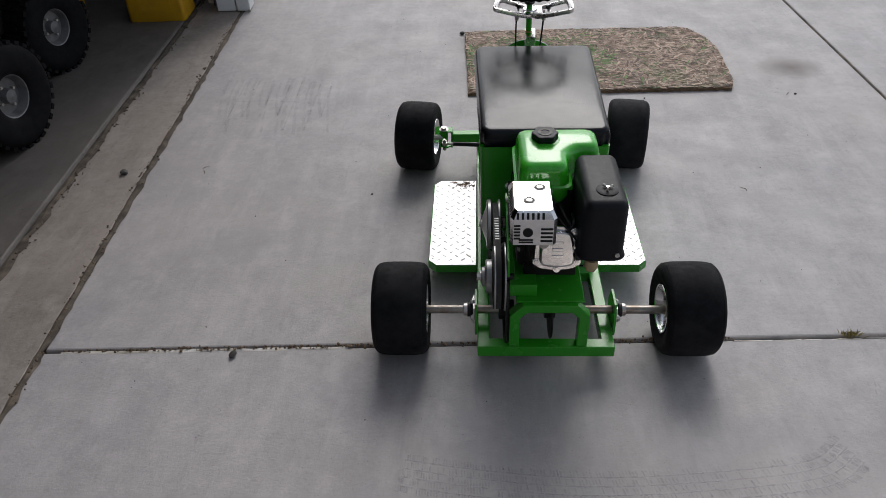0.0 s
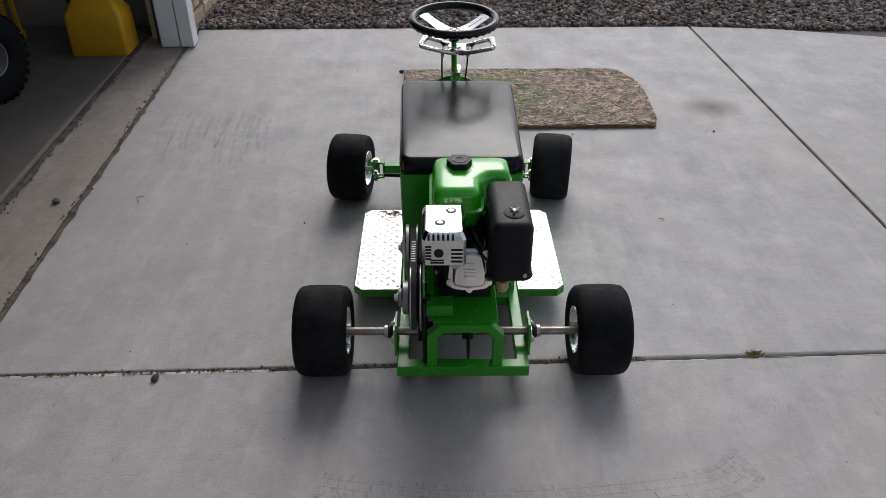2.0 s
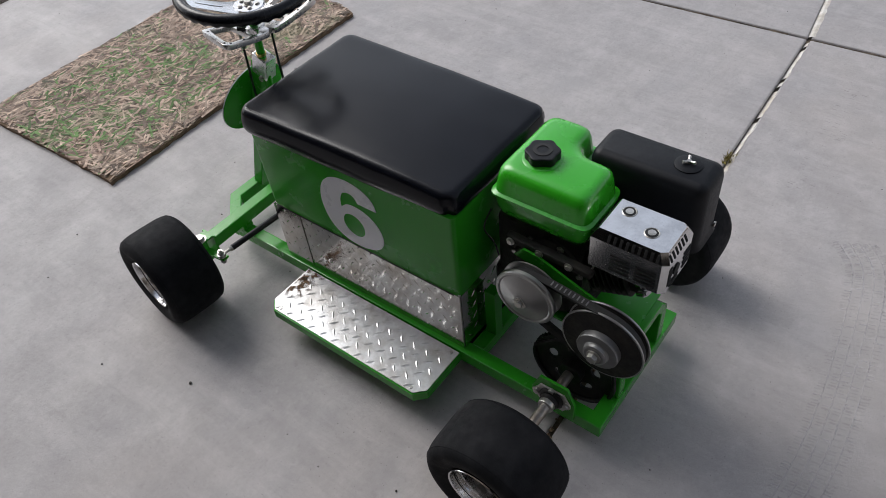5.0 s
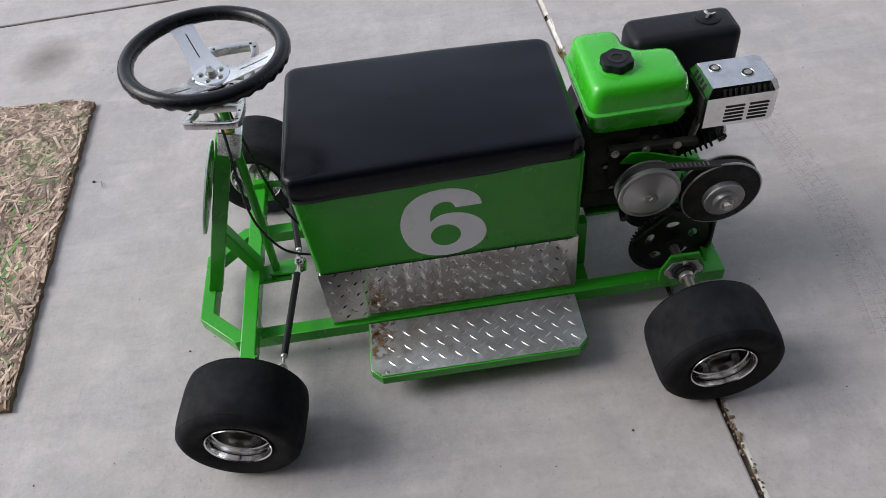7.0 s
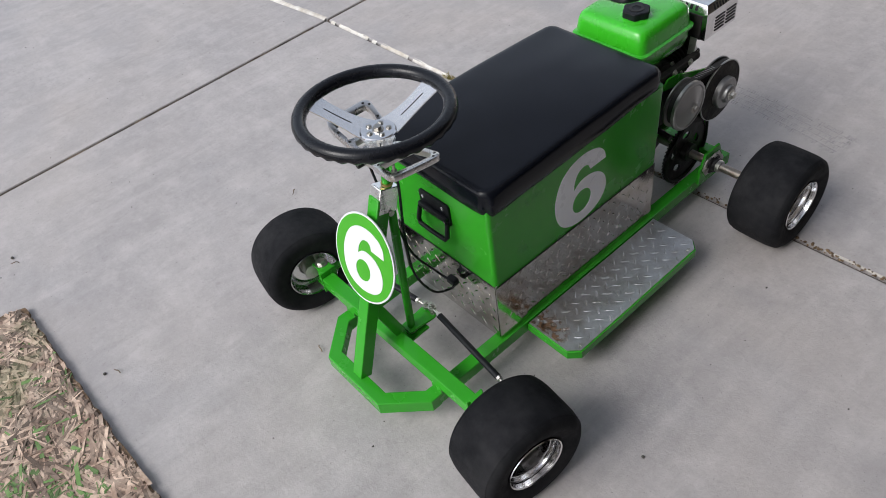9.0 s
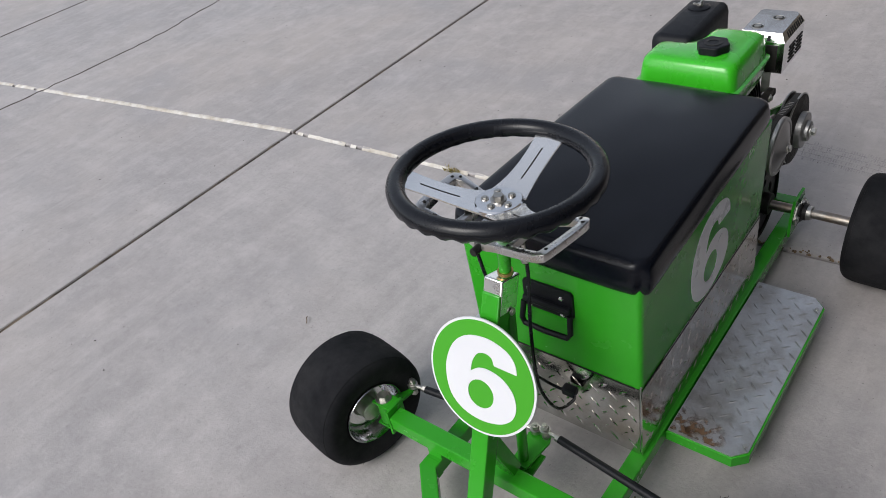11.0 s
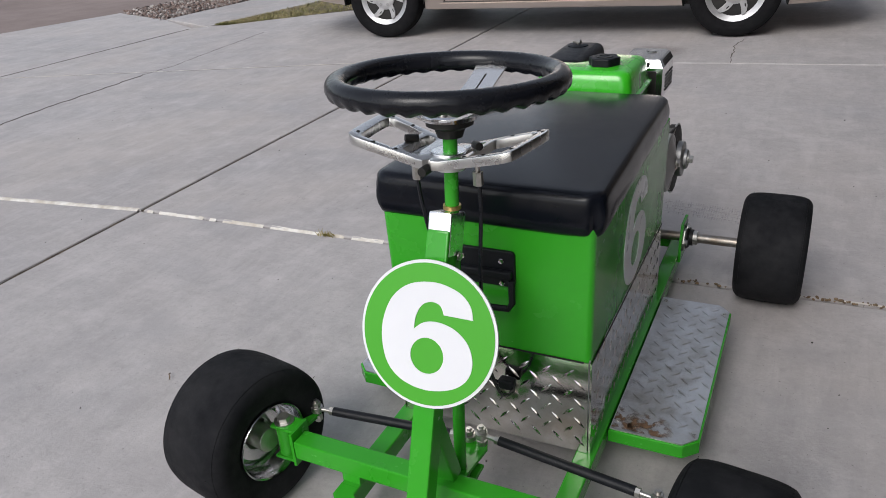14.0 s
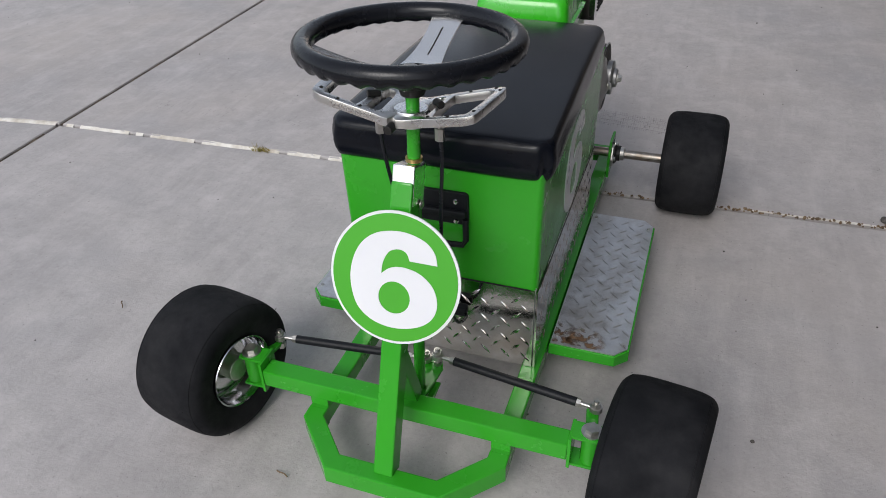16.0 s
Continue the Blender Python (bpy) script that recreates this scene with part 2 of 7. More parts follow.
M_AMBER = mat("amber_lens", (0.8, 0.22, 0.01), (0.85, 0.26, 0.015), scale=60, rough=0.18, coat=0.5)
M_LENS = mat("clear_lens", (0.55, 0.57, 0.58), (0.75, 0.77, 0.78), scale=12, rough=0.12, coat=0.8, metal=0.3)
M_LEAF = mat("dry_leaf", (0.12, 0.075, 0.042), (0.2, 0.14, 0.085), scale=30, rough=0.8, island=0.4)
M_CRUMB = mat("leaf_crumb", (0.09, 0.065, 0.045), (0.2, 0.15, 0.11), scale=60, rough=0.9, island=0.6)
M_PEBBLE = mat("dark_pebble", (0.06, 0.055, 0.05), (0.12, 0.11, 0.1), scale=60, rough=0.9, island=0.5)


def osb_material():
    """Wood flakes, each its own tone, with worn green paint in patches."""
    m = mat("strand_board", (0.32, 0.215, 0.16), (0.66, 0.51, 0.4), scale=22, rough=0.75, rough2=0.92, bump=0.5, bump_scale=150, island=0.78)
    nt, L = m.node_tree, m.node_tree.links.new
    p = nt.nodes["Principled BSDF"]
    prev = p.inputs["Base Color"].links[0].from_socket
    co = nt.nodes["Texture Coordinate"].outputs["Object"]
    for s, lo, hi, colour, amount in ((3.2, 0.56, 0.62, (0.1, 0.2, 0.05), 0.25), (5.5, 0.6, 0.68, (0.1, 0.17, 0.09), 0.4), (2.3, 0.55, 0.66, (0.3, 0.17, 0.13), 0.4), (3.4, 0.6, 0.68, (0.24, 0.15, 0.1), 0.55), (5.0, 0.66, 0.72, (0.5, 0.46, 0.4), 0.5), (45, 0.58, 0.66, (0.05, 0.04, 0.03), 0.5)):
        n = nt.nodes.new("ShaderNodeTexNoise")
        n.inputs["Scale"].default_value, n.inputs["Detail"].default_value, n.inputs["Roughness"].default_value = s, 6.0, 0.65
        mp = nt.nodes.new("ShaderNodeMapping")
        mp.inputs["Location"].default_value = (s * 3.1, s * 1.7, 0)
        L(co, mp.inputs["Vector"])
        L(mp.outputs[0], n.inputs["Vector"])
        r = nt.nodes.new("ShaderNodeMapRange")
        r.inputs["From Min"].default_value, r.inputs["From Max"].default_value, r.inputs["To Max"].default_value = lo, hi, amount
        L(n.outputs["Fac"], r.inputs["Value"])
        x = nt.nodes.new("ShaderNodeMix")
        x.data_type = "RGBA"
        L(r.outputs[0], x.inputs[0])
        L(prev, x.inputs[6])
        x.inputs[7].default_value = (*colour, 1)
        prev = x.outputs[2]
    L(prev, p.inputs["Base Color"])
    return m


M_OSB = osb_material()


def film_material(name, colour, scale, amount, lo=0.45, hi=0.7, stretch=(1, 1, 1), fade=None, patchy=False):
    """A thin patchy film of dust or oil: mostly clear."""
    m = mat(name, colour, tuple(c * 0.85 for c in colour), scale=scale, rough=0.85)
    nt, L = m.node_tree, m.node_tree.links.new
    p = nt.nodes["Principled BSDF"]
    co = nt.nodes["Texture Coordinate"].outputs["Object"]
    mp = nt.nodes.new("ShaderNodeMapping")
    mp.inputs["Scale"].default_value = stretch
    L(co, mp.inputs["Vector"])
    n = nt.nodes.new("ShaderNodeTexNoise")
    n.inputs["Scale"].default_value, n.inputs["Detail"].default_value = scale, 6.0
    L(mp.outputs[0], n.inputs["Vector"])
    r = nt.nodes.new("ShaderNodeMapRange")
    r.inputs["From Min"].default_value, r.inputs["From Max"].default_value, r.inputs["To Max"].default_value = lo, hi, amount
    L(n.outputs["Fac"], r.inputs["Value"])
    out = r.outputs[0]
    if fade:
        g = nt.nodes.new("ShaderNodeTexGradient")
        g.gradient_type = "SPHERICAL"
        mg = nt.nodes.new("ShaderNodeMapping")
        mg.vector_type = "POINT"
        mg.inputs["Scale"].default_value = (1 / fade, 1 / fade, 1)
        L(co, mg.inputs["Vector"])
        L(mg.outputs[0], g.inputs["Vector"])
        mu = nt.nodes.new("ShaderNodeMath")
        mu.operation = "MULTIPLY"
        L(g.outputs["Fac"], mu.inputs[0])
        mu.inputs[1].default_value = amount * 1.6
        out = mu.outputs[0]
        if patchy:
            mu.inputs[1].default_value = 2.2
            mu.use_clamp = True
            mv = nt.nodes.new("ShaderNodeMath")
            mv.operation = "MULTIPLY"
            L(mu.outputs[0], mv.inputs[0])
            L(r.outputs[0], mv.inputs[1])
            out = mv.outputs[0]
    L(out, p.inputs["Alpha"])
    return m


M_RUSTFILM = film_material("rust_film", (0.17, 0.1, 0.055), 55, 0.9, 0.46, 0.56, fade=0.05, patchy=True)
M_GRIMEFILM = film_material("grime_film", (0.14, 0.13, 0.12), 40, 0.22, 0.5, 0.66, fade=0.12, patchy=True)


def gravel_material():
    """Stones of several tones, one for each."""
    m = mat("mixed_gravel_stone", (0.9, 0.9, 0.9), (1.0, 1.0, 1.0), scale=60, rough=0.85, bump=0.3, bump_scale=180)
    nt, L = m.node_tree, m.node_tree.links.new
    p = nt.nodes["Principled BSDF"]
    g = nt.nodes.new("ShaderNodeNewGeometry")
    r = nt.nodes.new("ShaderNodeValToRGB")
    e = r.color_ramp.elements
    tones = ((0.0, (0.06, 0.05, 0.047)), (0.2, (0.16, 0.115, 0.1)), (0.4, (0.24, 0.165, 0.14)), (0.58, (0.17, 0.155, 0.15)), (0.74, (0.29, 0.22, 0.19)), (0.88, (0.36, 0.32, 0.3)), (1.0, (0.52, 0.48, 0.45)))
    e[0].position, e[0].color = tones[0][0], (*tones[0][1], 1)
    e[1].position, e[1].color = tones[-1][0], (*tones[-1][1], 1)
    for pos, c in tones[1:-1]:
        q = e.new(pos)
        q.color = (*c, 1)
    L(g.outputs["Random Per Island"], r.inputs[0])
    x = nt.nodes.new("ShaderNodeMix")
    x.data_type, x.blend_type = "RGBA", "MULTIPLY"
    x.inputs[0].default_value = 1.0
    L(r.outputs[0], x.inputs[6])
    L(p.inputs["Base Color"].links[0].from_socket, x.inputs[7])
    L(x.outputs[2], p.inputs["Base Color"])
    return m


M_GRAVEL = gravel_material()


# ---- mesh helpers ----
def finish(bm, mesh, sharp=22.0):
    bmesh.ops.recalc_face_normals(bm, faces=bm.faces)
    for e in bm.edges:
        e.smooth = e.calc_face_angle(0.0) < radians(sharp)
    for f in bm.faces:
        f.smooth = True
    bm.to_mesh(mesh)
    bm.free()


def part(name, bm, material, parent=None, label="", sharp=22.0):
    """One mesh object, under a thing or a part."""
    mesh = bpy.data.meshes.new(name)
    finish(bm, mesh, sharp)
    mesh.materials.append(material)
    ob = new(name, mesh)
    if parent:
        ob.parent = parent
    return tagged(ob, label)


def thing(name, label, category, group="", kind="", at=None):
    ob = new(name)
    ob.empty_display_size = 0.1
    if at is not None:
        ob.matrix_world = at
    return tagged(ob, label, category, group, kind)


def frame_on(p0, p1, up=(0, 0, 1)):
    """A matrix whose z runs from p0 to p1, at p0."""
    p0, p1 = Vector(p0), Vector(p1)
    z = (p1 - p0).normalized()
    u = Vector(up)
    if abs(z.dot(u)) > 0.98:
        u = Vector((0, 1, 0))
    x = u.cross(z).normalized()
    y = z.cross(x)
    m = Matrix((x, y, z)).transposed().to_4x4()
    m.translation = p0
    return m


def bevel_all(bm, verts, width, seg=2):
    edges = {e for v in verts for e in v.link_edges}
    sharp = [e for e in edges if e.calc_face_angle(0.0) > radians(30)]
    if width > 0 and sharp:
        bmesh.ops.bevel(bm, geom=sharp, offset=width, offset_type="OFFSET", segments=seg, profile=0.5, affect="EDGES", clamp_overlap=True)


def box(bm, c, s, bev=0.0, m=None, seg=2):
    mm = Matrix.Translation(c) @ Matrix.Diagonal((*s, 1))
    r = bmesh.ops.create_cube(bm, size=1.0, matrix=(m @ mm) if m else mm)
    bevel_all(bm, r["verts"], bev, seg)
    return bm


def bar(bm, p0, p1, w, h, bev=0.003, up=(0, 0, 1)):
    """A square tube from p0 to p1: w across, h along up."""
    m = frame_on(p0, p1, up)
    ln = (Vector(p1) - Vector(p0)).length
    return box(bm, (0, 0, ln / 2), (w, h, ln), bev, m)


def cyl(bm, p0, p1, r0, r1=None, n=24, bev=0.0):
    n = 18 if 8 < n < 18 else n
    m = frame_on(p0, p1)
    ln = (Vector(p1) - Vector(p0)).length
    r = bmesh.ops.create_cone(bm, cap_ends=True, segments=n, radius1=r0, radius2=r0 if r1 is None else r1, depth=ln, matrix=m @ Matrix.Translation((0, 0, ln / 2)))
    if bev:
        caps = [e for v in r["verts"] for e in v.link_edges if e.calc_face_angle(0.0) > radians(60)]
        bmesh.ops.bevel(bm, geom=list(set(caps)), offset=bev, segments=2, profile=0.5, affect="EDGES")
    return bm


def lathe(bm, prof, m=None, n=48, closed=True):
    """Turn (radius, height) pairs about z of m."""
    m = m or Matrix()
    rings = []
    for i in range(n):
        a = 2 * math.pi * i / n
        rings.append([bm.verts.new(m @ Vector((r * math.cos(a), r * math.sin(a), h))) for r, h in prof])
    k = len(prof)
    for i in range(n):
        a, b = rings[i], rings[(i + 1) % n]
        for j in range(k if closed else k - 1):
            bm.faces.new((a[j], b[j], b[(j + 1) % k], a[(j + 1) % k]))
    if not closed:
        for j in (0, k - 1):
            if prof[j][0] > 1e-5:
                bm.faces.new([r[j] for r in rings])
    return bm


def spline(pts, n=8, closed=False):
    """Points along a smooth curve through pts."""
    pts = [Vector(p) for p in pts]
    k = len(pts)
    out = []
    for i in range(k if closed else k - 1):
        g = (lambda j: pts[j % k]) if closed else (lambda j: pts[max(0, min(k - 1, j))])
        p0, p1, p2, p3 = g(i - 1), g(i), g(i + 1), g(i + 2)
        for s in range(n):
            t = s / n
            out.append(0.5 * (2 * p1 + (p2 - p0) * t + (2 * p0 - 5 * p1 + 4 * p2 - p3) * t * t + (3 * p1 - p0 - 3 * p2 + p3) * t ** 3))
    if not closed:
        out.append(pts[-1])
    return out


def sweep(bm, pts, r, n=10, closed=False):
    """A round tube along pts; r is a number or a function of the index."""
    pts = [Vector(p) for p in pts]
    k = len(pts)
    rings = []
    side = None
    for i in range(k):
        a = pts[(i - 1) % k] if closed or i else pts[i]
        b = pts[(i + 1) % k] if closed or i < k - 1 else pts[i]
        t = (b - a).normalized()
        if side is None:
            side = t.orthogonal().normalized()
        side = (side - t * side.dot(t)).normalized()
        up = t.cross(side)
        rr = r(i) if callable(r) else r
        rings.append([bm.verts.new(pts[i] + rr * (math.cos(q) * side + math.sin(q) * up)) for q in (2 * math.pi * j / n for j in range(n))])
    for i in range(k if closed else k - 1):
        a, b = rings[i], rings[(i + 1) % k]
        for j in range(n):
            bm.faces.new((a[j], b[j], b[(j + 1) % n], a[(j + 1) % n]))
    if not closed:
        bm.faces.new(rings[0])
        bm.faces.new(rings[-1])
    return bm


def slab(bm, pts, thick, m=None, holes=(), bev=0.0):
    """A plate: outline pts in the xy plane of m, thick along -z, with holes."""
    m = m or Matrix()
    edges = []
    for loop in (pts, *holes):
        vs = [bm.verts.new((*p[:2], 0)) for p in loop]
        edges += [bm.edges.new((vs[i], vs[(i + 1) % len(vs)])) for i in range(len(vs))]
    own = {v for e in edges for v in e.verts}
    if holes:
        faces = [g for g in bmesh.ops.triangle_fill(bm, use_beauty=True, use_dissolve=False, edges=edges)["geom"] if isinstance(g, bmesh.types.BMFace)]
    else:
        faces = bmesh.ops.contextual_create(bm, geom=edges)["faces"]
    ex = bmesh.ops.extrude_face_region(bm, geom=faces)
    low = [g for g in ex["geom"] if isinstance(g, bmesh.types.BMVert)]
    for v in low:
        v.co.z -= thick
    bmesh.ops.transform(bm, matrix=m, verts=list(own | set(low)))
    if bev:
        rim = [e for e in edges if e.is_valid]
        bmesh.ops.bevel(bm, geom=rim, offset=bev, segments=2, profile=0.5, affect="EDGES")
    return bm


def ellipse(cx, cy, rx, ry, n=24):
    return [(cx + rx * math.cos(2 * math.pi * i / n), cy + ry * math.sin(2 * math.pi * i / n)) for i in range(n)]


def rounded(w, h, r, n=5, cx=0.0, cy=0.0):
    out = []
    for sx, sy, a0 in ((1, 1, 0), (-1, 1, 90), (-1, -1, 180), (1, -1, 270)):
        for i in range(n + 1):
            a = radians(a0 + 90 * i / n)
            out.append((cx + sx * (w / 2 - r) + r * math.cos(a), cy + sy * (h / 2 - r) + r * math.sin(a)))
    return out


def hexbolt(bm, p, d, r=0.008, h=0.007):
    d = Vector(d).normalized()
    cyl(bm, Vector(p), Vector(p) + d * h, r, n=6)
    cyl(bm, Vector(p), Vector(p) + d * 0.002, r * 1.5, n=18)
    return bm


def six(bm, w, h, thick, m):
    """The wide heavy numeral 6 in the xy plane of m, centred."""
    tail = [(0.97, 0.82), (0.93, 0.96), (0.80, 1.08), (0.55, 1.14), (0.27, 1.08), (0.08, 0.89), (0.0, 0.57), (0.07, 0.24), (0.25, 0.06), (0.52, 0.0), (0.79, 0.06), (0.95, 0.19), (1.0, 0.37), (0.94, 0.56), (0.79, 0.69), (0.61, 0.735), (0.46, 0.71), (0.355, 0.625)]
    back = [(0.355, 0.64), (0.37, 0.77), (0.43, 0.89), (0.53, 0.935), (0.62, 0.91), (0.665, 0.82)]
    pts = [(p.x, p.y) for p in spline([(x, y, 0) for x, y in tail], 5)] + [(p.x, p.y) for p in spline([(x, y, 0) for x, y in back], 5)]
    pts = [((x - 0.5) * w, (y / 1.14 - 0.5) * h) for x, y in pts]
    hole = [((x - 0.5) * w, (y / 1.14 - 0.5) * h) for x, y in ellipse(0.515, 0.365, 0.18, 0.19, 28)]
    return slab(bm, pts, thick, m, (hole,))


def tread(bm, m, w, h, step=0.0285, length=0.0132, wide=0.0031, rise=0.001, inside=None):
    """Raised lozenges of diamond plate over w x h in the xy plane of m."""
    k = int((w + h) / step) + 1
    for i in range(-k, k):
        for j in range(-k, k):
            x, y = (i - j + 0.3) * step * 0.7071, (i + j + 0.4) * step * 0.7071
            if abs(x) > w / 2 - length * 0.6 or abs(y) > h / 2 - length * 0.6:
                continue
            if inside and not inside(x, y):
                continue
            a = radians(45 if (i + j) % 2 else -45)
            u, v = Vector((math.cos(a), math.sin(a), 0)), Vector((-math.sin(a), math.cos(a), 0))
            c = Vector((x, y, 0))
            base = [bm.verts.new(m @ (c + q)) for q in (u * length, u * length * 0.3 + v * wide, -u * length * 0.3 + v * wide, -u * length, -u * length * 0.3 - v * wide, u * length * 0.3 - v * wide)]
            t0, t1 = bm.verts.new(m @ (c + u * length * 0.55 + Vector((0, 0, rise)))), bm.verts.new(m @ (c - u * length * 0.55 + Vector((0, 0, rise))))
            for f in ((base[0], base[1], t0), (base[1], base[2], t1, t0), (base[2], base[3], t1), (base[3], base[4], t1), (base[4], base[5], t0, t1), (base[5], base[0], t0)):
                bm.faces.new(f)
    return bm

# ---- the ground: driveway slabs with open joints, garage apron, gravel, street ----
ground = part("ground", box(bmesh.new(), (0, 0, -0.13), (900, 900, 0.02)), M_DIRT)
tagged(ground, "bare brown soil reaching out to the horizon", "ground", kind="structure")

# joints: one along the drive, one across it
JL = lambda y: 1.795 - 0.022 * y
JT = lambda x: 0.062 + (0.033 if x < 1.79 else 0.115) * (x - 1.79)
EDGE = lambda y: -1.564 - 0.046 * max(y, -0.3)  # joint to the garage apron
JT2 = lambda x: -2.56 + (0.08 if x < 1.845 else 0.33) * (x - 1.845)
G = 0.0075


def drive_slab(pts):
    bm = slab(bmesh.new(), pts, 0.11, None, (), 0.006)
    return part("slab", bm, M_CONC, driveway)


driveway = thing("driveway", "pale grey broomed concrete driveway with dirt-filled joints", "driveway", kind="structure")
drive_slab([(EDGE(0.0) + G, JT(-1.5) + G), (JL(JT(1.77)) - G, JT(1.77) + G), (JL(3.45) - G, 3.452), (1.0, 3.44), (0.0, 3.41), (-1.0, 3.39), (EDGE(3.37) + G, 3.372)])
drive_slab([(JL(JT(1.79)) + G, JT(1.79) + G), (4.92, JT(4.92) + G), (4.92, 2.7), (3.9, 2.95), (3.45, 3.1), (2.9, 3.25), (2.3, 3.4), (JL(3.45) + G, 3.452)])
drive_slab([(EDGE(-0.3) + G, JT2(-1.5) + G), (JL(JT2(1.83)) - G, JT2(1.83) + G), (JL(JT(1.77)) - G, JT(1.77) - G), (EDGE(0.0) + G, JT(-1.5) - G)])
drive_slab([(JL(JT2(1.86)) + G, JT2(1.86) + G), (4.92, JT2(4.92) + G), (4.92, JT(4.92) - G), (JL(JT(1.79)) + G, JT(1.79) - G)])
drive_slab([(EDGE(-0.3) + G, -7.6), (JL(-7.6) - G, -7.6), (JL(JT2(1.83)) - G, JT2(1.83) - G), (EDGE(-0.3) + G, JT2(-1.5) - G)])
drive_slab([(JL(-7.6) + G, -7.6), (3.64, -7.6), (3.64, -4.6), (4.84, -3.55), (4.92, JT2(4.92) - G), (JL(JT2(1.86)) + G, JT2(1.86) - G)])
drive_slab([(4.852, -3.54), (5.6, -3.97), (6.68, -4.37), (7.1, -2.9), (7.1, 3.2), (4.932, 2.7), (4.932, -1.4)])

jb = bmesh.new()
box(jb, (1.6, -2.2, -0.066), (6.4, 10.6, 0.1))
tagged(part("joint_fill", jb, M_JOINT), "dark dirt and debris packed in the slab joints", "joint", kind="structure")


def strip(bm, pts, w, z, h=0.004, jitter=0.0, seed=1):
    """A low ribbon along pts with an uneven edge."""
    rnd = random.Random(seed)
    p = [Vector((x, y, 0)) for x, y in pts]
    fine = []
    for a, b in zip(p, p[1:]):
        k = max(2, int((b - a).length / 0.05))
        fine += [a.lerp(b, i / k) for i in range(k)]
    fine.append(p[-1])
    rows = []
    for i, q in enumerate(fine):
        d = (fine[min(i + 1, len(fine) - 1)] - fine[max(i - 1, 0)]).normalized()
        s = Vector((-d.y, d.x, 0))
        o = s * rnd.uniform(-jitter, jitter)
        wl = w * rnd.uniform(0.55, 1.25)
        rows.append((bm.verts.new(q + o + s * wl + Vector((0, 0, z - h))), bm.verts.new(q + o + Vector((0, 0, z))), bm.verts.new(q + o - s * wl + Vector((0, 0, z - h)))))
    for a, b in zip(rows, rows[1:]):
        for j in (0, 1):
            bm.faces.new((a[j], a[j + 1], b[j + 1], b[j]))
    return bm


jd = bmesh.new()
strip(jd, [(JL(y), y) for y in (3.42, 2.0, 0.14)], 0.0075, -0.001, 0.004, 0.004, 31)
strip(jd, [(JL(y), y) for y in (0.06, -1.2, -2.3)], 0.0065, -0.002, 0.004, 0.003, 32)
tagged(part("joint_grit", jd, M_JOINT), "brown grit crusted along the open slab joint", "joint", kind="structure")
pale = bmesh.new()
rp = random.Random(5)
for xa, xb in ((0.5, 1.765), (1.81, 4.87)):  # pale chipped arris on the near slab, sloping into the joint
    n = int((xb - xa) / 0.03)
    prev = None
    for i in range(n + 1):
        x = xa + (xb - xa) * i / n
        j = rp.uniform(-0.003, 0.004) - (0.006 if xa > 1.8 else 0.0)
        cur = [pale.verts.new((x, JT(x) + y, z)) for y, z in ((-0.013 + j, 0.0007), (-0.005 + j * 0.5, -0.004 if xa < 1.8 else 0.0004), (0.0055, -0.0145 if xa < 1.8 else -0.006))]
        if prev and rp.random() > 0.04:
            for a in (0, 1):
                pale.faces.new((prev[a], cur[a], cur[a + 1], prev[a + 1]))
        prev = cur
strip(pale, [(x, JT(x) - 0.006) for x in (-1.5, -1.0, -0.6)], 0.007, 0.0012, 0.001, 0.002, 7)
strip(pale, [(x, JT2(x)) for x in (1.9, 3.2, 4.85)], 0.006, 0.0015, 0.0008, 0.003, 8)
tagged(part("pale_joint_filler", pale, M_JOINT_PALE), "crumbling pale mortar filling the driveway joint", "joint filler", kind="structure")
cr = bmesh.new()
crack = [(3.68, 1.2), (3.63, 0.55), (3.6, 0.1), (3.58, -0.3), (3.61, -0.59), (3.69, -1.07), (3.7, -1.45), (3.74, -1.85)]
strip(cr, crack, 0.0065, 0.003, 0.003, 0.012, 3)
strip(cr, [(3.74, -1.85), (3.72, -2.1), (3.78, -2.5), (3.86, -3.1), (3.9, -3.4)], 0.002, 0.0015, 0.002, 0.006, 4)
strip(cr, [(-0.03, -2.72), (-0.018, -2.86), (0.005, -3.18), (-0.026, -3.42)], 0.0035, 0.002, 0.002, 0.01, 15)
strip(cr, [(4.926, 0.5), (4.926, -1.45), (4.85, -3.5)], 0.006, 0.002, 0.003, 0.002, 9)
tagged(part("crack", cr, M_CRACK), "thin wandering crack across the concrete driveway", "crack", kind="structure")

# garage apron, floor and lip
apron = slab(bmesh.new(), [(EDGE(-0.3) - 0.012, -4.5), (EDGE(-0.3) - 0.012, -0.3), (EDGE(3.0) - 0.012, 3.4), (-2.02, 3.4), (-1.875, -0.3), (-1.875, -4.5)], 0.1, Matrix.Translation((0, 0, 0.004)), (), 0.006)
tagged(part("garage_apron", apron, M_CONC_APRON), "brown-stained concrete apron strip at the garage door", "apron", kind="structure")
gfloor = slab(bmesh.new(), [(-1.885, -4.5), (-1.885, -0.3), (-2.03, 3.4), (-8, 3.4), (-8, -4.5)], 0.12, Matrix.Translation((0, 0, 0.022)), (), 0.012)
tagged(part("garage_floor", gfloor, M_CONC_SHADED), "dusty grey concrete garage floor, indoor shade in its colour", "floor", kind="structure")
lip = bmesh.new()
strip(lip, [(-1.87, -3), (-1.87, -0.3), (-2.015, 3.3)], 0.022, 0.011, 0.005, 0.008, 21)
tagged(part("lip_debris", lip, M_JOINT), "grit and leaf litter along the garage lip", "debris", kind="structure")
ajoint = bmesh.new()
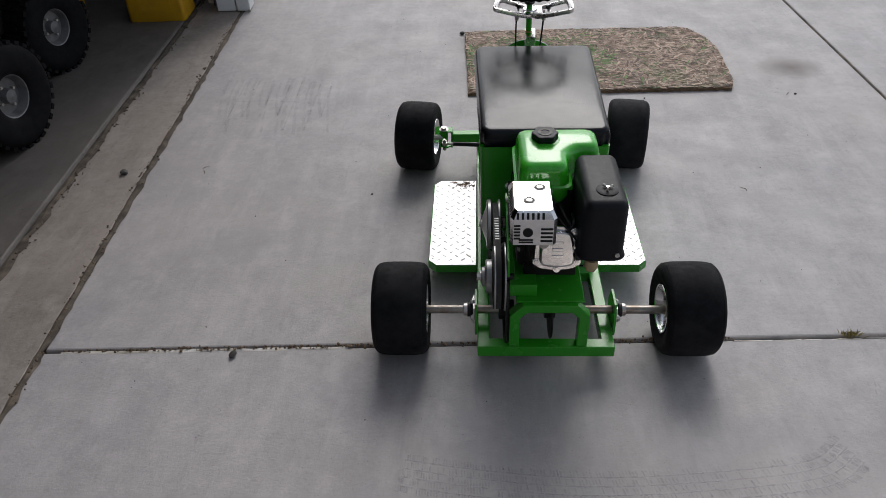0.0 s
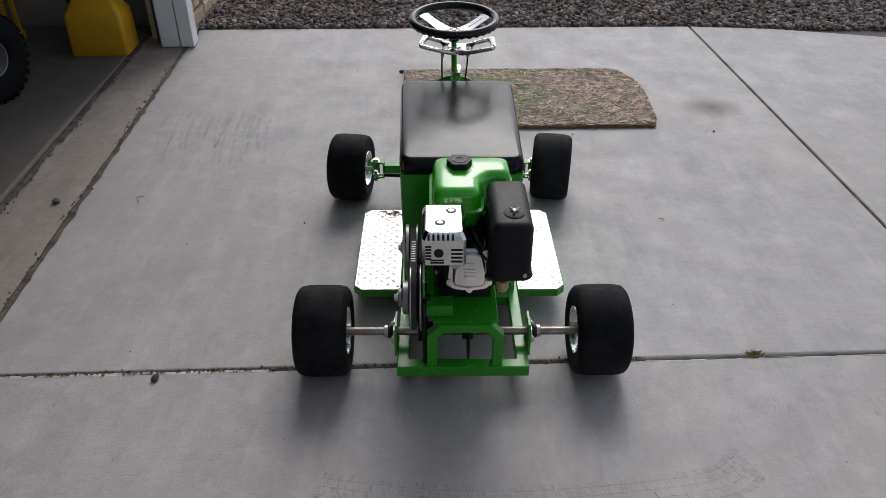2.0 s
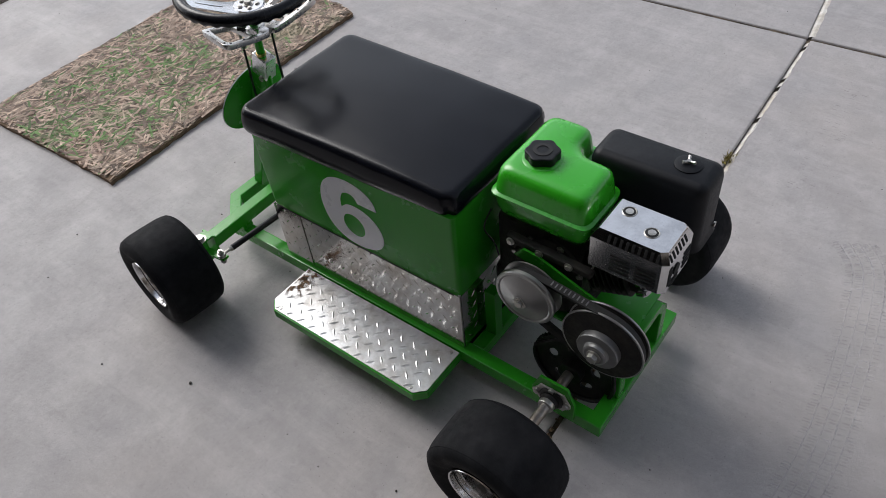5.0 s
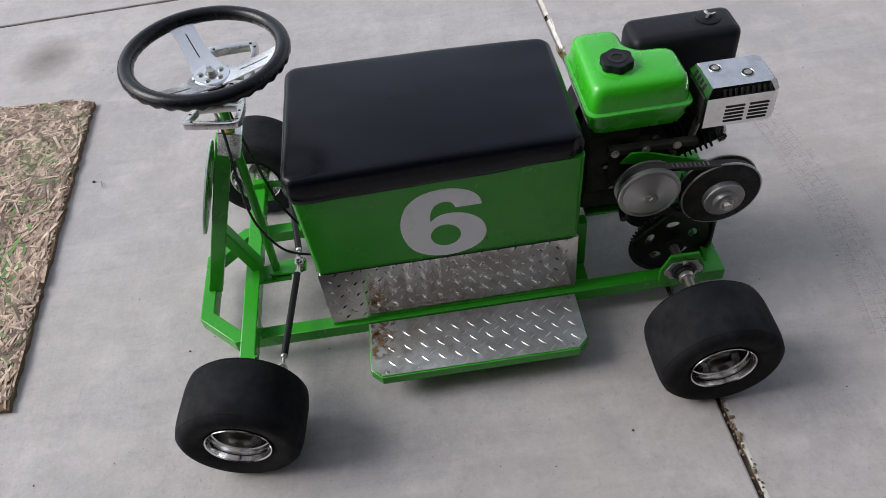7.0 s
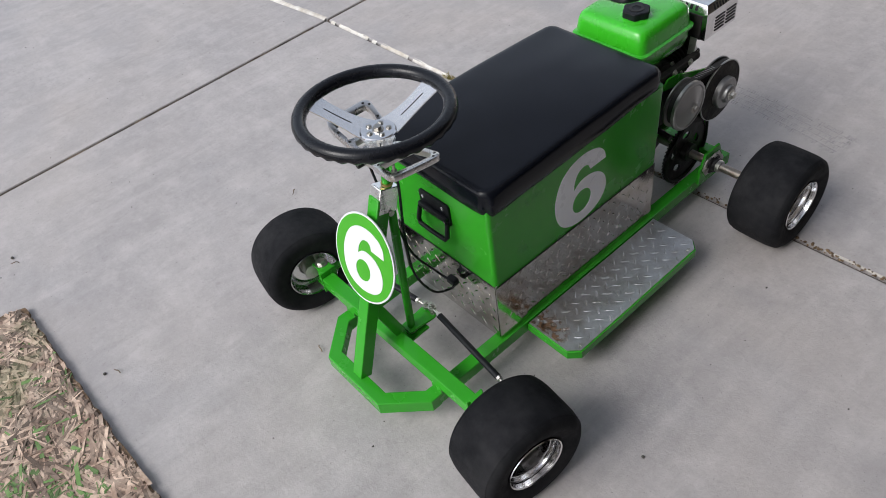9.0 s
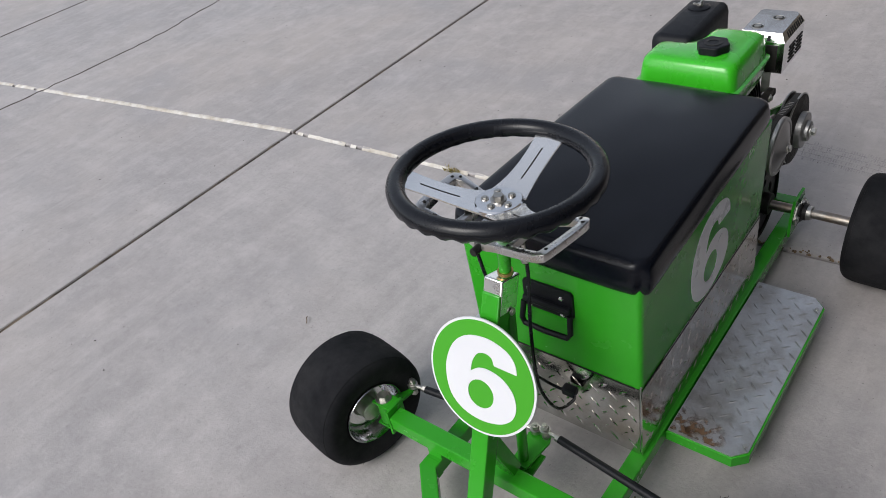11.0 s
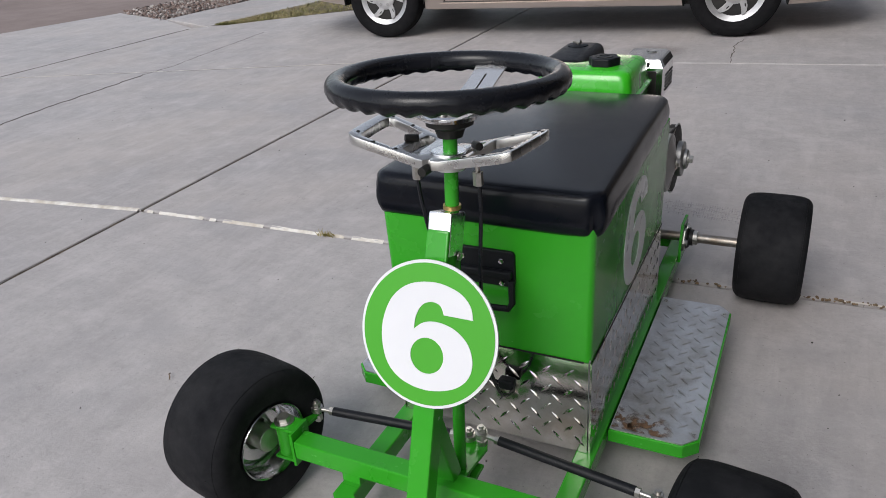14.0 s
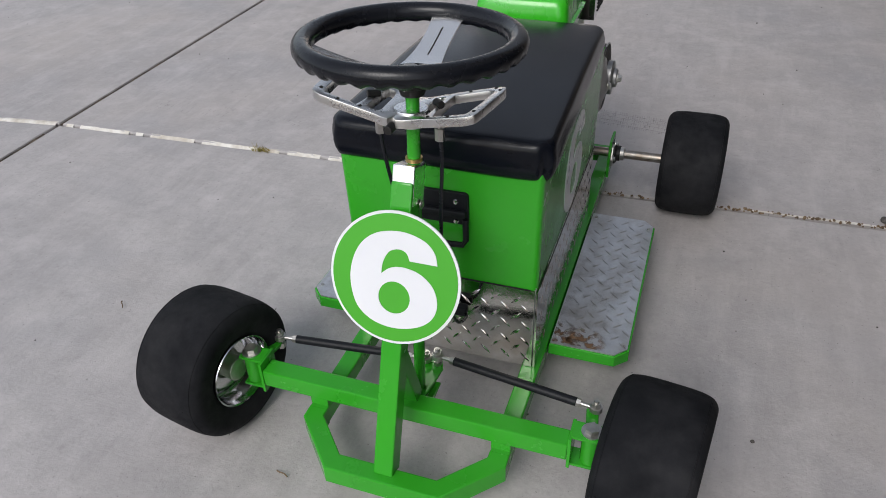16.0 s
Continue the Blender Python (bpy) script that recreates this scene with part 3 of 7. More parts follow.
strip(ajoint, [(EDGE(-0.3) - 0.006, -4.0), (EDGE(-0.3) - 0.006, -0.3), (EDGE(3.0) - 0.006, 3.36)], 0.017, 0.006, 0.004, 0.004, 22)
tagged(part("apron_joint", ajoint, M_JOINT), "dark dirty expansion joint beside the apron", "joint", kind="structure")

# street, kerb walk, far wall
street = slab(bmesh.new(), [(7.11, 60), (7.11, -2.9), (6.69, -4.4), (6.42, -6.95), (6.42, -60), (14.9, -60), (14.9, 60)], 0.05, Matrix.Translation((0, 0, -0.02)))
tagged(part("road", street, M_ASPHALT), "faded grey asphalt street beyond the driveway", "road", kind="structure")
fw = bmesh.new()
box(fw, (15.9, 0, -0.02), (2.0, 120, 0.24), 0.02)
tagged(part("far_pavement", fw, M_CONC), "pale concrete kerb and pavement across the street", "pavement", kind="structure")
verge = box(bmesh.new(), (18.1, 0, -0.02), (2.4, 120, 0.16))
tagged(part("far_verge", verge, M_STONE_PALE), "strip of pale gravel below the block wall", "verge", kind="structure")
wall_far = thing("wall_far", "long grey concrete block wall across the street", "wall", kind="structure")
part("wall_core", box(bmesh.new(), (19.6, 0, 0.95), (0.16, 120, 1.9)), M_BLOCK, wall_far)
blk_me = bpy.data.meshes.new("block")
finish(box(bmesh.new(), (0, 0, 0), (0.02, 0.398, 0.198), 0.003, None, 1), blk_me)
blk_me.materials.append(M_BLOCK)
for row in range(6):
    for i in range(34):
        o = new("block", blk_me)
        o.parent = wall_far
        o.location = (19.515, -20.5 + 0.4 * i + 0.2 * (row % 2), 0.16 + 0.2 * row)
# added wall, hidden behind the car: blocks low sky from seat and tank reflections
M_UNSEEN_WALL = mat("unseen_wall_grey", (0.19, 0.2, 0.22), (0.23, 0.24, 0.26), scale=3, rough=0.9, bump=0.4, bump_scale=60)
sky_block = box(bmesh.new(), (-2.6, -9.3, 2.4), (11.6, 0.24, 5.0), 0.01)
tagged(part("wall_plot", sky_block, M_UNSEEN_WALL), "plain grey unseen wall added beyond the parked car to darken reflections", "wall", kind="structure")
side_walk = slab(bmesh.new(), [(4.73, -3.62), (5.6, -3.98), (5.48, -6.0), (5.38, -14), (4.33, -14), (4.5, -5.15)], 0.1, Matrix.Translation((0, 0, 0.004)), (), 0.008)
tagged(part("side_walk", side_walk, M_CONC), "narrow pale concrete walk along the street", "pavement", kind="structure")


def stones(name, inside, n, size, material, seed, z=0.0, spread=0.02):
    """Thousands of loose stones as one mesh."""
    rnd = np.random.RandomState(seed)
    t = (1 + 5 ** 0.5) / 2
    ico = np.array([(-1, t, 0), (1, t, 0), (-1, -t, 0), (1, -t, 0), (0, -1, t), (0, 1, t), (0, -1, -t), (0, 1, -t), (t, 0, -1), (t, 0, 1), (-t, 0, -1), (-t, 0, 1)]) / 1.9
    tri = np.array([(0, 11, 5), (0, 5, 1), (0, 1, 7), (0, 7, 10), (0, 10, 11), (1, 5, 9), (5, 11, 4), (11, 10, 2), (10, 7, 6), (7, 1, 8), (3, 9, 4), (3, 4, 2), (3, 2, 6), (3, 6, 8), (3, 8, 9), (4, 9, 5), (2, 4, 11), (6, 2, 10), (8, 6, 7), (9, 8, 1)])
    pts = inside(rnd, n)
    k = len(pts)
    s = size * rnd.uniform(0.55, 1.35, (k, 1, 1)) * rnd.uniform(0.7, 1.25, (k, 1, 3)) * np.array([1, 1, 0.75])
    v = ico[None] * (1 + rnd.uniform(-0.22, 0.22, (k, 12, 1))) * s
    a = rnd.uniform(0, 6.28, k)
    tilt = rnd.uniform(-0.7, 0.7, k)
    y, zz = v[..., 1] * np.cos(tilt)[:, None] - v[..., 2] * np.sin(tilt)[:, None], v[..., 1] * np.sin(tilt)[:, None] + v[..., 2] * np.cos(tilt)[:, None]
    x = v[..., 0] * np.cos(a)[:, None] - y * np.sin(a)[:, None]
    y = v[..., 0] * np.sin(a)[:, None] + y * np.cos(a)[:, None]
    out = np.stack([x + pts[:, :1], y + pts[:, 1:2], zz + z + rnd.uniform(-0.3, 1, (k, 1)) * spread], -1).reshape(-1, 3)
    faces = (tri[None] + 12 * np.arange(k)[:, None, None]).reshape(-1, 3)
    me = bpy.data.meshes.new(name)
    me.from_pydata(out.tolist(), [], faces.tolist())
    me.materials.append(material)
    return new(name, me)


def front_bed(rnd, n):
    p = np.stack([rnd.uniform(-3.2, 8.5, n), 3.40 + 6.5 * rnd.uniform(0, 1, n) ** 1.7], -1)
    edge = np.interp(p[:, 0], [-3.2, -1.7, 0, 1.69, 2.3, 2.9, 3.45, 3.9, 4.92, 7.1, 8.5], [3.42, 3.39, 3.43, 3.47, 3.42, 3.27, 3.12, 2.97, 2.72, 3.22, 3.3])
    return p[(p[:, 1] > edge) & ~((p[:, 0] < -1.72) & (p[:, 1] < 3.85))]


def kerb_bed(rnd, n):
    p = np.stack([rnd.uniform(5.38, 6.75, n), rnd.uniform(-12, -3.9, n)], -1)
    lo = np.interp(p[:, 1], [-12, -6.0, -3.97], [5.4, 5.5, 5.61])
    hi = np.interp(p[:, 1], [-12, -6.95, -4.36, -3.97], [6.42, 6.42, 6.67, 5.63])
    return p[(p[:, 0] > lo) & (p[:, 0] < hi)]


bed = slab(bmesh.new(), [(-9, 3.40), (-1.7, 3.385), (0, 3.42), (1.69, 3.462), (2.3, 3.41), (2.9, 3.26), (3.45, 3.11), (3.9, 2.96), (4.92, 2.71), (7.09, 3.21), (7.09, 40), (-9, 40)], 0.1, Matrix.Translation((0, 0, -0.012)))
tagged(part("gravel_bed", bed, M_DIRT), "earth under the brown gravel bed", "ground", kind="structure")
tagged(stones("gravel", front_bed, 44000, 0.0155, M_GRAVEL, 4, 0.0, 0.022), "brown and grey landscaping gravel beside the driveway", "gravel", kind="stuff")
tagged(stones("kerb_gravel", kerb_bed, 13000, 0.016, M_GRAVEL, 5, 0.0, 0.02), "mixed pale gravel beside the street", "gravel", kind="stuff")
kb = slab(bmesh.new(), [(5.61, -3.98), (6.67, -4.38), (6.41, -6.95), (6.41, -14), (5.4, -14), (5.5, -6.0)], 0.1, Matrix.Translation((0, 0, -0.008)))
tagged(part("kerb_bed", kb, M_DIRT), "earth under the pale gravel at the kerb", "ground", kind="structure")

# patch of thin lawn between the walk and the drive
lawn = slab(bmesh.new(), [(4.7, -3.66), (4.49, -5.15), (4.32, -14), (2.0, -14), (3.65, -7.6), (3.65, -4.61)], 0.1, Matrix.Translation((0, 0, -0.004)))
tagged(part("lawn_soil", lawn, M_DIRT), "dry soil under a thin lawn", "ground", kind="structure")
rg = np.random.RandomState(9)
gv, gf = [], []
for _ in range(16000):
    y = -3.7 - 4.5 * rg.rand() ** 1.5
    lo, hi = np.interp(y, [-7.6, -4.61, -3.66], [3.65, 3.65, 4.65]), np.interp(y, [-14, -5.15, -3.66], [4.32, 4.49, 4.7])
    x = rg.uniform(lo, hi)
    a, h, w = rg.uniform(0, 6.28), rg.uniform(0.006, 0.026), rg.uniform(0.002, 0.006)
    ca, sa = math.cos(a), math.sin(a)
    b = len(gv)
    gv += [(x - w * ca, y - w * sa, 0), (x + w * ca, y + w * sa, 0), (x + rg.uniform(-0.03, 0.03), y + rg.uniform(-0.03, 0.03), h)]
    gf.append((b, b + 1, b + 2))
me = bpy.data.meshes.new("lawn_grass")
me.from_pydata(gv, [], gf)
me.materials.append(M_GRASS)
tagged(new("lawn_grass", me), "thin yellow-green grass at the driveway edge", "grass", kind="stuff")

# ---- the house: garage opening, white post, stone corner ----
house = thing("house", "house with an open garage and stone veneer corner", "house", kind="structure")
part("wall_back", box(bmesh.new(), (-8.1, -0.5, 2.75), (0.2, 8.4, 5.5)), M_WALL_SHADED, house)
part("wall_side", box(bmesh.new(), (-4.95, 3.55, 2.75), (6.1, 0.22, 5.5)), M_STUCCO, house)
part("wall_side", box(bmesh.new(), (-4.95, -4.65, 2.75), (6.1, 0.22, 5.5)), M_STUCCO, house)
part("wall_header", box(bmesh.new(), (-1.9, -0.55, 3.9), (0.22, 8.4, 3.3)), M_STUCCO, house)
part("ceiling", box(bmesh.new(), (-4.95, -0.55, 2.9), (6.5, 8.6, 0.1)), M_WALL_SHADED, house)
rb = bmesh.new()
slab(rb, [(-1.45, 5.5), (-8.6, 5.5), (-5.0, 6.9)], 9.6, Matrix(((1, 0, 0, 0), (0, 0, -1, -5.2), (0, 1, 0, 0), (0, 0, 0, 1))))
part("roof", rb, M_STUCCO, house)
part("wall_pier", box(bmesh.new(), (-1.9, -4.4, 1.12), (0.24, 0.5, 2.25)), M_STUCCO, house)

post = thing("door_post", "white painted wooden garage door post with a split board", "post", kind="structure")
pm = pose(-1.632, 2.99, 0, 0, 0, 3)
part("board", box(bmesh.new(), (-0.045, 0.06, 1.13), (0.085, 0.13, 2.24), 0.006, pm), M_WHITETRIM, post)
part("board", box(bmesh.new(), (-0.152, 0.055, 1.13), (0.118, 0.11, 2.24), 0.006, pm), M_WHITETRIM, post)
part("door_track", box(bmesh.new(), (-0.245, 0.07, 1.15), (0.055, 0.05, 2.2), 0.004, pm), M_STEEL, post)
part("bolt", hexbolt(bmesh.new(), pm @ Vector((-0.008, -0.006, 0.012)), (0, -1, 0), 0.006, 0.006), M_STEEL, post)
part("weather_strip", box(bmesh.new(), (-0.215, 0.0, 1.1), (0.012, 0.04, 2.1), 0.003, pm), M_BLACKM, post)

pier = thing("stone_pier", "tan stone veneer pier at the garage corner", "pier", kind="structure")
part("core", box(bmesh.new(), (-1.84, 3.50, 1.2), (0.26, 0.62, 2.4)), M_MORTAR, pier)
rs = random.Random(12)
for side in (0, 1, 2):
    z = 0.06
    while z < 2.3:
        h = rs.uniform(0.07, 0.13)
        u, end = 0.0, (0.66, 0.3, 0.3)[side]
        while u < end - 0.02:
            w = min(rs.uniform(0.1, 0.24), end - u)
            if w < 0.05:
                break
            if side == 1 and u < 0.12:
                u += w
                continue
            b = bmesh.new()
            if side == 0:
                box(b, (-1.71, 3.18 + u + w / 2, z + h / 2), (rs.uniform(0.05, 0.09), w - 0.012, h - 0.012), 0.014)
            elif side == 1:
                box(b, (-1.99 + u + w / 2, 3.185, z + h / 2), (w - 0.012, rs.uniform(0.05, 0.07), h - 0.012), 0.014)
            else:
                box(b, (-1.99 + u + w / 2, 3.81, z + h / 2), (w - 0.012, rs.uniform(0.05, 0.07), h - 0.012), 0.014)
            for v in b.verts:
                v.co += Vector((rs.uniform(-1, 1), rs.uniform(-1, 1), rs.uniform(-1, 1))) * 0.006
            part("stone", b, M_VENEER, pier)
            u += w
        z += h

# ---- the kart ----
kart = thing("go_kart", "bright green home-built go-kart with black seat and rear engine", "go-kart")
for s in (-1, 1):
    part("frame_rail", bar(bmesh.new(), (s * 0.18, -0.1, 0.081), (s * 0.18, 1.105, 0.081), 0.036, 0.038), M_GREEN, kart)
part("rear_bumper", bar(bmesh.new(), (-0.1985, -0.1, 0.081), (0.1985, -0.1, 0.081), 0.037, 0.0385, 0.003), M_GREEN, kart)
part("cross_member", bar(bmesh.new(), (-0.163, 0.24, 0.081), (0.163, 0.24, 0.081), 0.036, 0.036), M_GREEN, kart)
# rear arch bracket
ab = bmesh.new()
arch = [(-0.108, 0.10), (-0.108, 0.215), (-0.07, 0.256), (0.08, 0.256), (0.117, 0.215), (0.117, 0.10), (0.086, 0.10), (0.086, 0.208), (0.066, 0.228), (-0.058, 0.228), (-0.078, 0.208), (-0.078, 0.10)]
slab(ab, arch, 0.03, Matrix(((1, 0, 0, 0), (0, 0, -1, -0.115), (0, 1, 0, 0), (0, 0, 0, 1))), (), 0.003)
part("rear_bracket", ab, M_GREEN, kart)
# engine deck and its supports
part("engine_plate", box(bmesh.new(), (0.005, 0.06, 0.256), (0.19, 0.32, 0.008), 0.002), M_GREEN, kart)
for s, y in ((-1, 0.235), (1, 0.235)):
    part("deck_post", bar(bmesh.new(), (s * 0.1 + 0.005, y, 0.1), (s * 0.1 + 0.005, y, 0.252), 0.03, 0.03, 0.002), M_GREEN, kart)
part("converter_bracket", slab(bmesh.new(), [(0.158, 0.44), (0.135, 0.466), (0.1, 0.463), (0.04, 0.44), (-0.05, 0.408), (-0.1, 0.4), (-0.115, 0.36), (-0.06, 0.35), (0.0, 0.385), (0.09, 0.425)], 0.006, Matrix(((0, 0, 1, -0.112), (1, 0, 0, 0), (0, 1, 0, 0), (0, 0, 0, 1))), (), 0.001), M_GREEN, kart)
part("bracket_flange", box(bmesh.new(), (-0.071, -0.055, 0.281), (0.078, 0.05, 0.04), 0.003), M_GREEN, kart)

# front loop, axle beam, post
part("front_loop", slab(bmesh.new(), [(0.1985, 1.1), (0.1985, 1.128), (0.107, 1.226), (-0.107, 1.226), (-0.1985, 1.128), (-0.1985, 1.1), (-0.1615, 1.1), (-0.1615, 1.116), (-0.092, 1.19), (0.092, 1.19), (0.1615, 1.116), (0.1615, 1.1)], 0.0385, Matrix.Translation((0, 0, 0.1004)), (), 0.003), M_GREEN, kart)
part("axle_beam", bar(bmesh.new(), (-0.297, 1.077, 0.136), (0.297, 1.077, 0.136), 0.038, 0.038), M_GREEN, kart)
part("axle_riser", box(bmesh.new(), (0.18, 1.077, 0.109), (0.036, 0.036, 0.018), 0.001), M_GREEN, kart)
part("axle_riser", box(bmesh.new(), (-0.18, 1.077, 0.109), (0.036, 0.036, 0.018), 0.001), M_GREEN, kart)
POST0, POST1 = Vector((0, 1.194, 0.095)), Vector((0, 1.019, 0.584))
part("front_post", bar(bmesh.new(), POST0, POST1, 0.036, 0.036, 0.003, (0, 1, 0)), M_GREEN, kart)
part("post_brace", bar(bmesh.new(), (0, 1.115, 0.305), (0, 1.062, 0.152), 0.034, 0.03, 0.003, (0, 1, 0)), M_GREEN, kart)
pb = box(bmesh.new(), (0, 1.01, 0.574), (0.037, 0.052, 0.066), 0.003)
bmesh.ops.rotate(pb, cent=(0, 1.01, 0.574), matrix=Matrix.Rotation(radians(19), 3, 'X'), verts=pb.verts)
part("bearing_block", pb, M_ALU, kart, "square aluminium bearing block")
bb = bmesh.new()
for z in (0.58,):
    hexbolt(bb, (-0.02, 1.012, z - 0.04), (-1, 0, 0), 0.005, 0.004)
part("block_bolt", bb, M_STEEL, kart)

# steering: column, wheel, hand levers
COL0, COL1 = Vector((0, 1.022, 0.118)), Vector((-0.009, 0.993, 0.727))
AX = (COL1 - COL0).normalized()
part("steering_column", cyl(bmesh.new(), COL0, COL1, 0.0105, n=20), M_GREEN, kart)
part("collar", cyl(bmesh.new(), COL0 + AX * 0.493, COL0 + AX * 0.499, 0.0135, n=24), M_BRASS, kart)
part("column_foot", cyl(bmesh.new(), COL0 - AX * 0.022, COL0 + AX * 0.012, 0.016, n=20, bev=0.002), M_STEEL, kart)
part("foot_plate", slab(bmesh.new(), [(-0.03, 1.07), (0.03, 1.07), (0.028, 0.985), (-0.028, 0.985)], 0.006, Matrix.Translation((0, 0, 0.117)), (), 0.001), M_GREEN, kart)
part("pitman_arm", slab(bmesh.new(), [(-0.018, 1.04), (0.018, 1.04), (0.026, 0.962), (0.018, 0.942), (-0.018, 0.942), (-0.026, 0.962)], 0.006, Matrix.Translation((0, 0, 0.134)), (), 0.001), M_GREEN, kart)
HUB = Vector((-0.009, 0.991, 0.748))
swm = Matrix.Translation(HUB) @ pose(0, 0, 0, 3.0, 0, 0)
wheel_hub = part("steering_wheel", lathe(bmesh.new(), [(0.0, -0.004), (0.039, -0.004), (0.039, 0.003), (0.036, 0.0052), (0.0, 0.0052)], swm, 40, False), M_CHROME, kart)
ring = []
for i in range(160):
    a = 2 * math.pi * i / 160
    ring.append(swm @ Vector((0.1535 * math.cos(a), 0.1535 * math.sin(a), 0.05)))
rbm = sweep(bmesh.new(), ring, 0.015, 20, True)
mi = swm.inverted()
for v in rbm.verts:  # finger grooves on the inner, lower side
    q = mi @ v.co
    rr = math.hypot(q.x, q.y)
    low = max(0.0, (0.05 - q.z) / 0.0145)
    if low > 0.05:
        k = 0.002 * low * math.sin(34 * math.atan2(q.y, q.x))
        q.x += q.x / rr * k
        q.y += q.y / rr * k
        q.z -= low * k * 0.9
        v.co = swm @ q
part("grip", rbm, M_GRIP, wheel_hub, "black moulded rubber grip with finger grooves")
SPOKES = (27.0, 147.0, 267.0)
for a in SPOKES:
    sm = swm @ pose(0, 0, 0, 0, 0, a)
    b = bmesh.new()
    rows = []
    for k in range(9):
        t = k / 8
        r = 0.026 + t * 0.123
        z = -0.001 + 0.048 * (t ** 1.3)
        w = 0.033 - 0.032 * t + 0.026 * t * t
        rows.append([b.verts.new(sm @ Vector((r, y, z + dz))) for y, dz in ((-w, 0), (-w, 0.003), (w, 0.003), (w, 0))])
    for p, q in zip(rows, rows[1:]):
        for j in range(4):
            b.faces.new((p[j], p[(j + 1) % 4], q[(j + 1) % 4], q[j]))
    b.faces.new(rows[0])
    b.faces.new(rows[-1])
    part("spoke", b, M_SPOKE, wheel_hub, "polished aluminium spoke")
    g = bmesh.new()
    rise = lambda r: -0.001 + 0.048 * (((r - 0.026) / 0.123) ** 1.3) + 0.0028
    rr = (0.06, 0.075, 0.09, 0.105, 0.12)
    for r0, r1 in zip(rr, rr[1:]):
        bar(g, sm @ Vector((r0, 0, rise(r0))), sm @ Vector((r1, 0, rise(r1))), 0.0024, 0.0012, 0.0, AX)
    part("spoke_slot", g, M_BLACKM, wheel_hub)
for i in range(5):
    a = radians(72 * i + 20)
    bb = hexbolt(bmesh.new(), swm @ Vector((0.022 * math.cos(a), 0.022 * math.sin(a), 0.005)), AX, 0.0042, 0.004)
    part("hub_bolt", bb, M_STEEL, wheel_hub)
part("hub_nut", hexbolt(bmesh.new(), swm @ Vector((0, 0, 0.005)), AX, 0.0085, 0.009), M_STEEL, wheel_hub)
part("hub_adapter", lathe(bmesh.new(), [(0.0, -0.03), (0.018, -0.03), (0.022, -0.018), (0.034, -0.012), (0.034, -0.004), (0.0, -0.004)], swm, 32, False), M_BLACKM, wheel_hub)

# two machined hand levers on the column
LEV = Vector((-0.006, 0.995, 0.686))
lev_hub = part("lever_clamp", cyl(bmesh.new(), LEV - AX * 0.014, LEV + AX * 0.012, 0.026, n=32, bev=0.002), M_ALU, kart)
for s in (-1, 1):
    lm = Matrix.Translation(LEV + Vector((0.012, -0.004, 0.004))) @ pose(0, 0, 0, 1.5, 0, -5) @ Matrix.Diagonal((s, 1, 1, 1))
    soft = lambda pts, k=4: [(p.x, p.y) for p in spline([(x, y, 0) for x, y in pts], k, True)]
    outer = [(0.0, 0.038), (0.03, 0.041), (0.08, 0.047), (0.114, 0.05), (0.127, 0.047), (0.134, 0.036), (0.141, -0.03), (0.141, -0.056), (0.134, -0.065), (0.118, -0.066), (0.06, -0.06), (0.03, -0.054), (0.0, -0.04)]
    hole1 = soft([(0.062, 0.03), (0.072, 0.034), (0.106, 0.037), (0.117, 0.03), (0.126, -0.04), (0.121, -0.051), (0.11, -0.053), (0.07, -0.047), (0.061, -0.038)])
    hole2 = soft([(0.03, 0.026), (0.046, 0.028), (0.05, 0.02), (0.05, -0.036), (0.045, -0.043), (0.034, -0.038), (0.03, 0.0)])
    rise = 0.03
    b = slab(bmesh.new(), soft(outer, 3), 0.014, Matrix(), (hole1, hole2), 0.0016)
    for v in b.verts:
        v.co.z += rise * max(0, (v.co.x - 0.02) / 0.12) + 0.004
    bmesh.ops.transform(b, matrix=lm, verts=b.verts)
    part("hand_lever", b, M_LEVER, lev_hub, "machined aluminium hand lever with cut-outs", 25)
    for x, y in ((0.018, 0.03), (0.022, -0.042), (0.056, 0.036), (0.09, 0.042), (0.125, 0.03), (0.134, -0.05), (0.124, -0.06), (0.085, -0.056)):
        z = rise * max(0, (x - 0.02) / 0.12) + 0.004
        d = cyl(bmesh.new(), lm @ Vector((x, y, z - 0.002)), lm @ Vector((x, y, z + 0.0006)), 0.003, n=12)
        part("drilled_hole", d, M_DARKSLOT, lev_hub)
    part("stop_screw", cyl(bmesh.new(), lm @ Vector((0.047, -0.012, 0.016)), lm @ Vector((0.062, 0.002, 0.018)), 0.0058, n=14, bev=0.001), M_BLACKM, lev_hub)
part("pivot_pin", cyl(bmesh.new(), LEV + Vector((0.016, 0.036, -0.004)), LEV + Vector((0.017, 0.054, -0.004)), 0.007, n=16, bev=0.001), M_BLACKM, lev_hub)
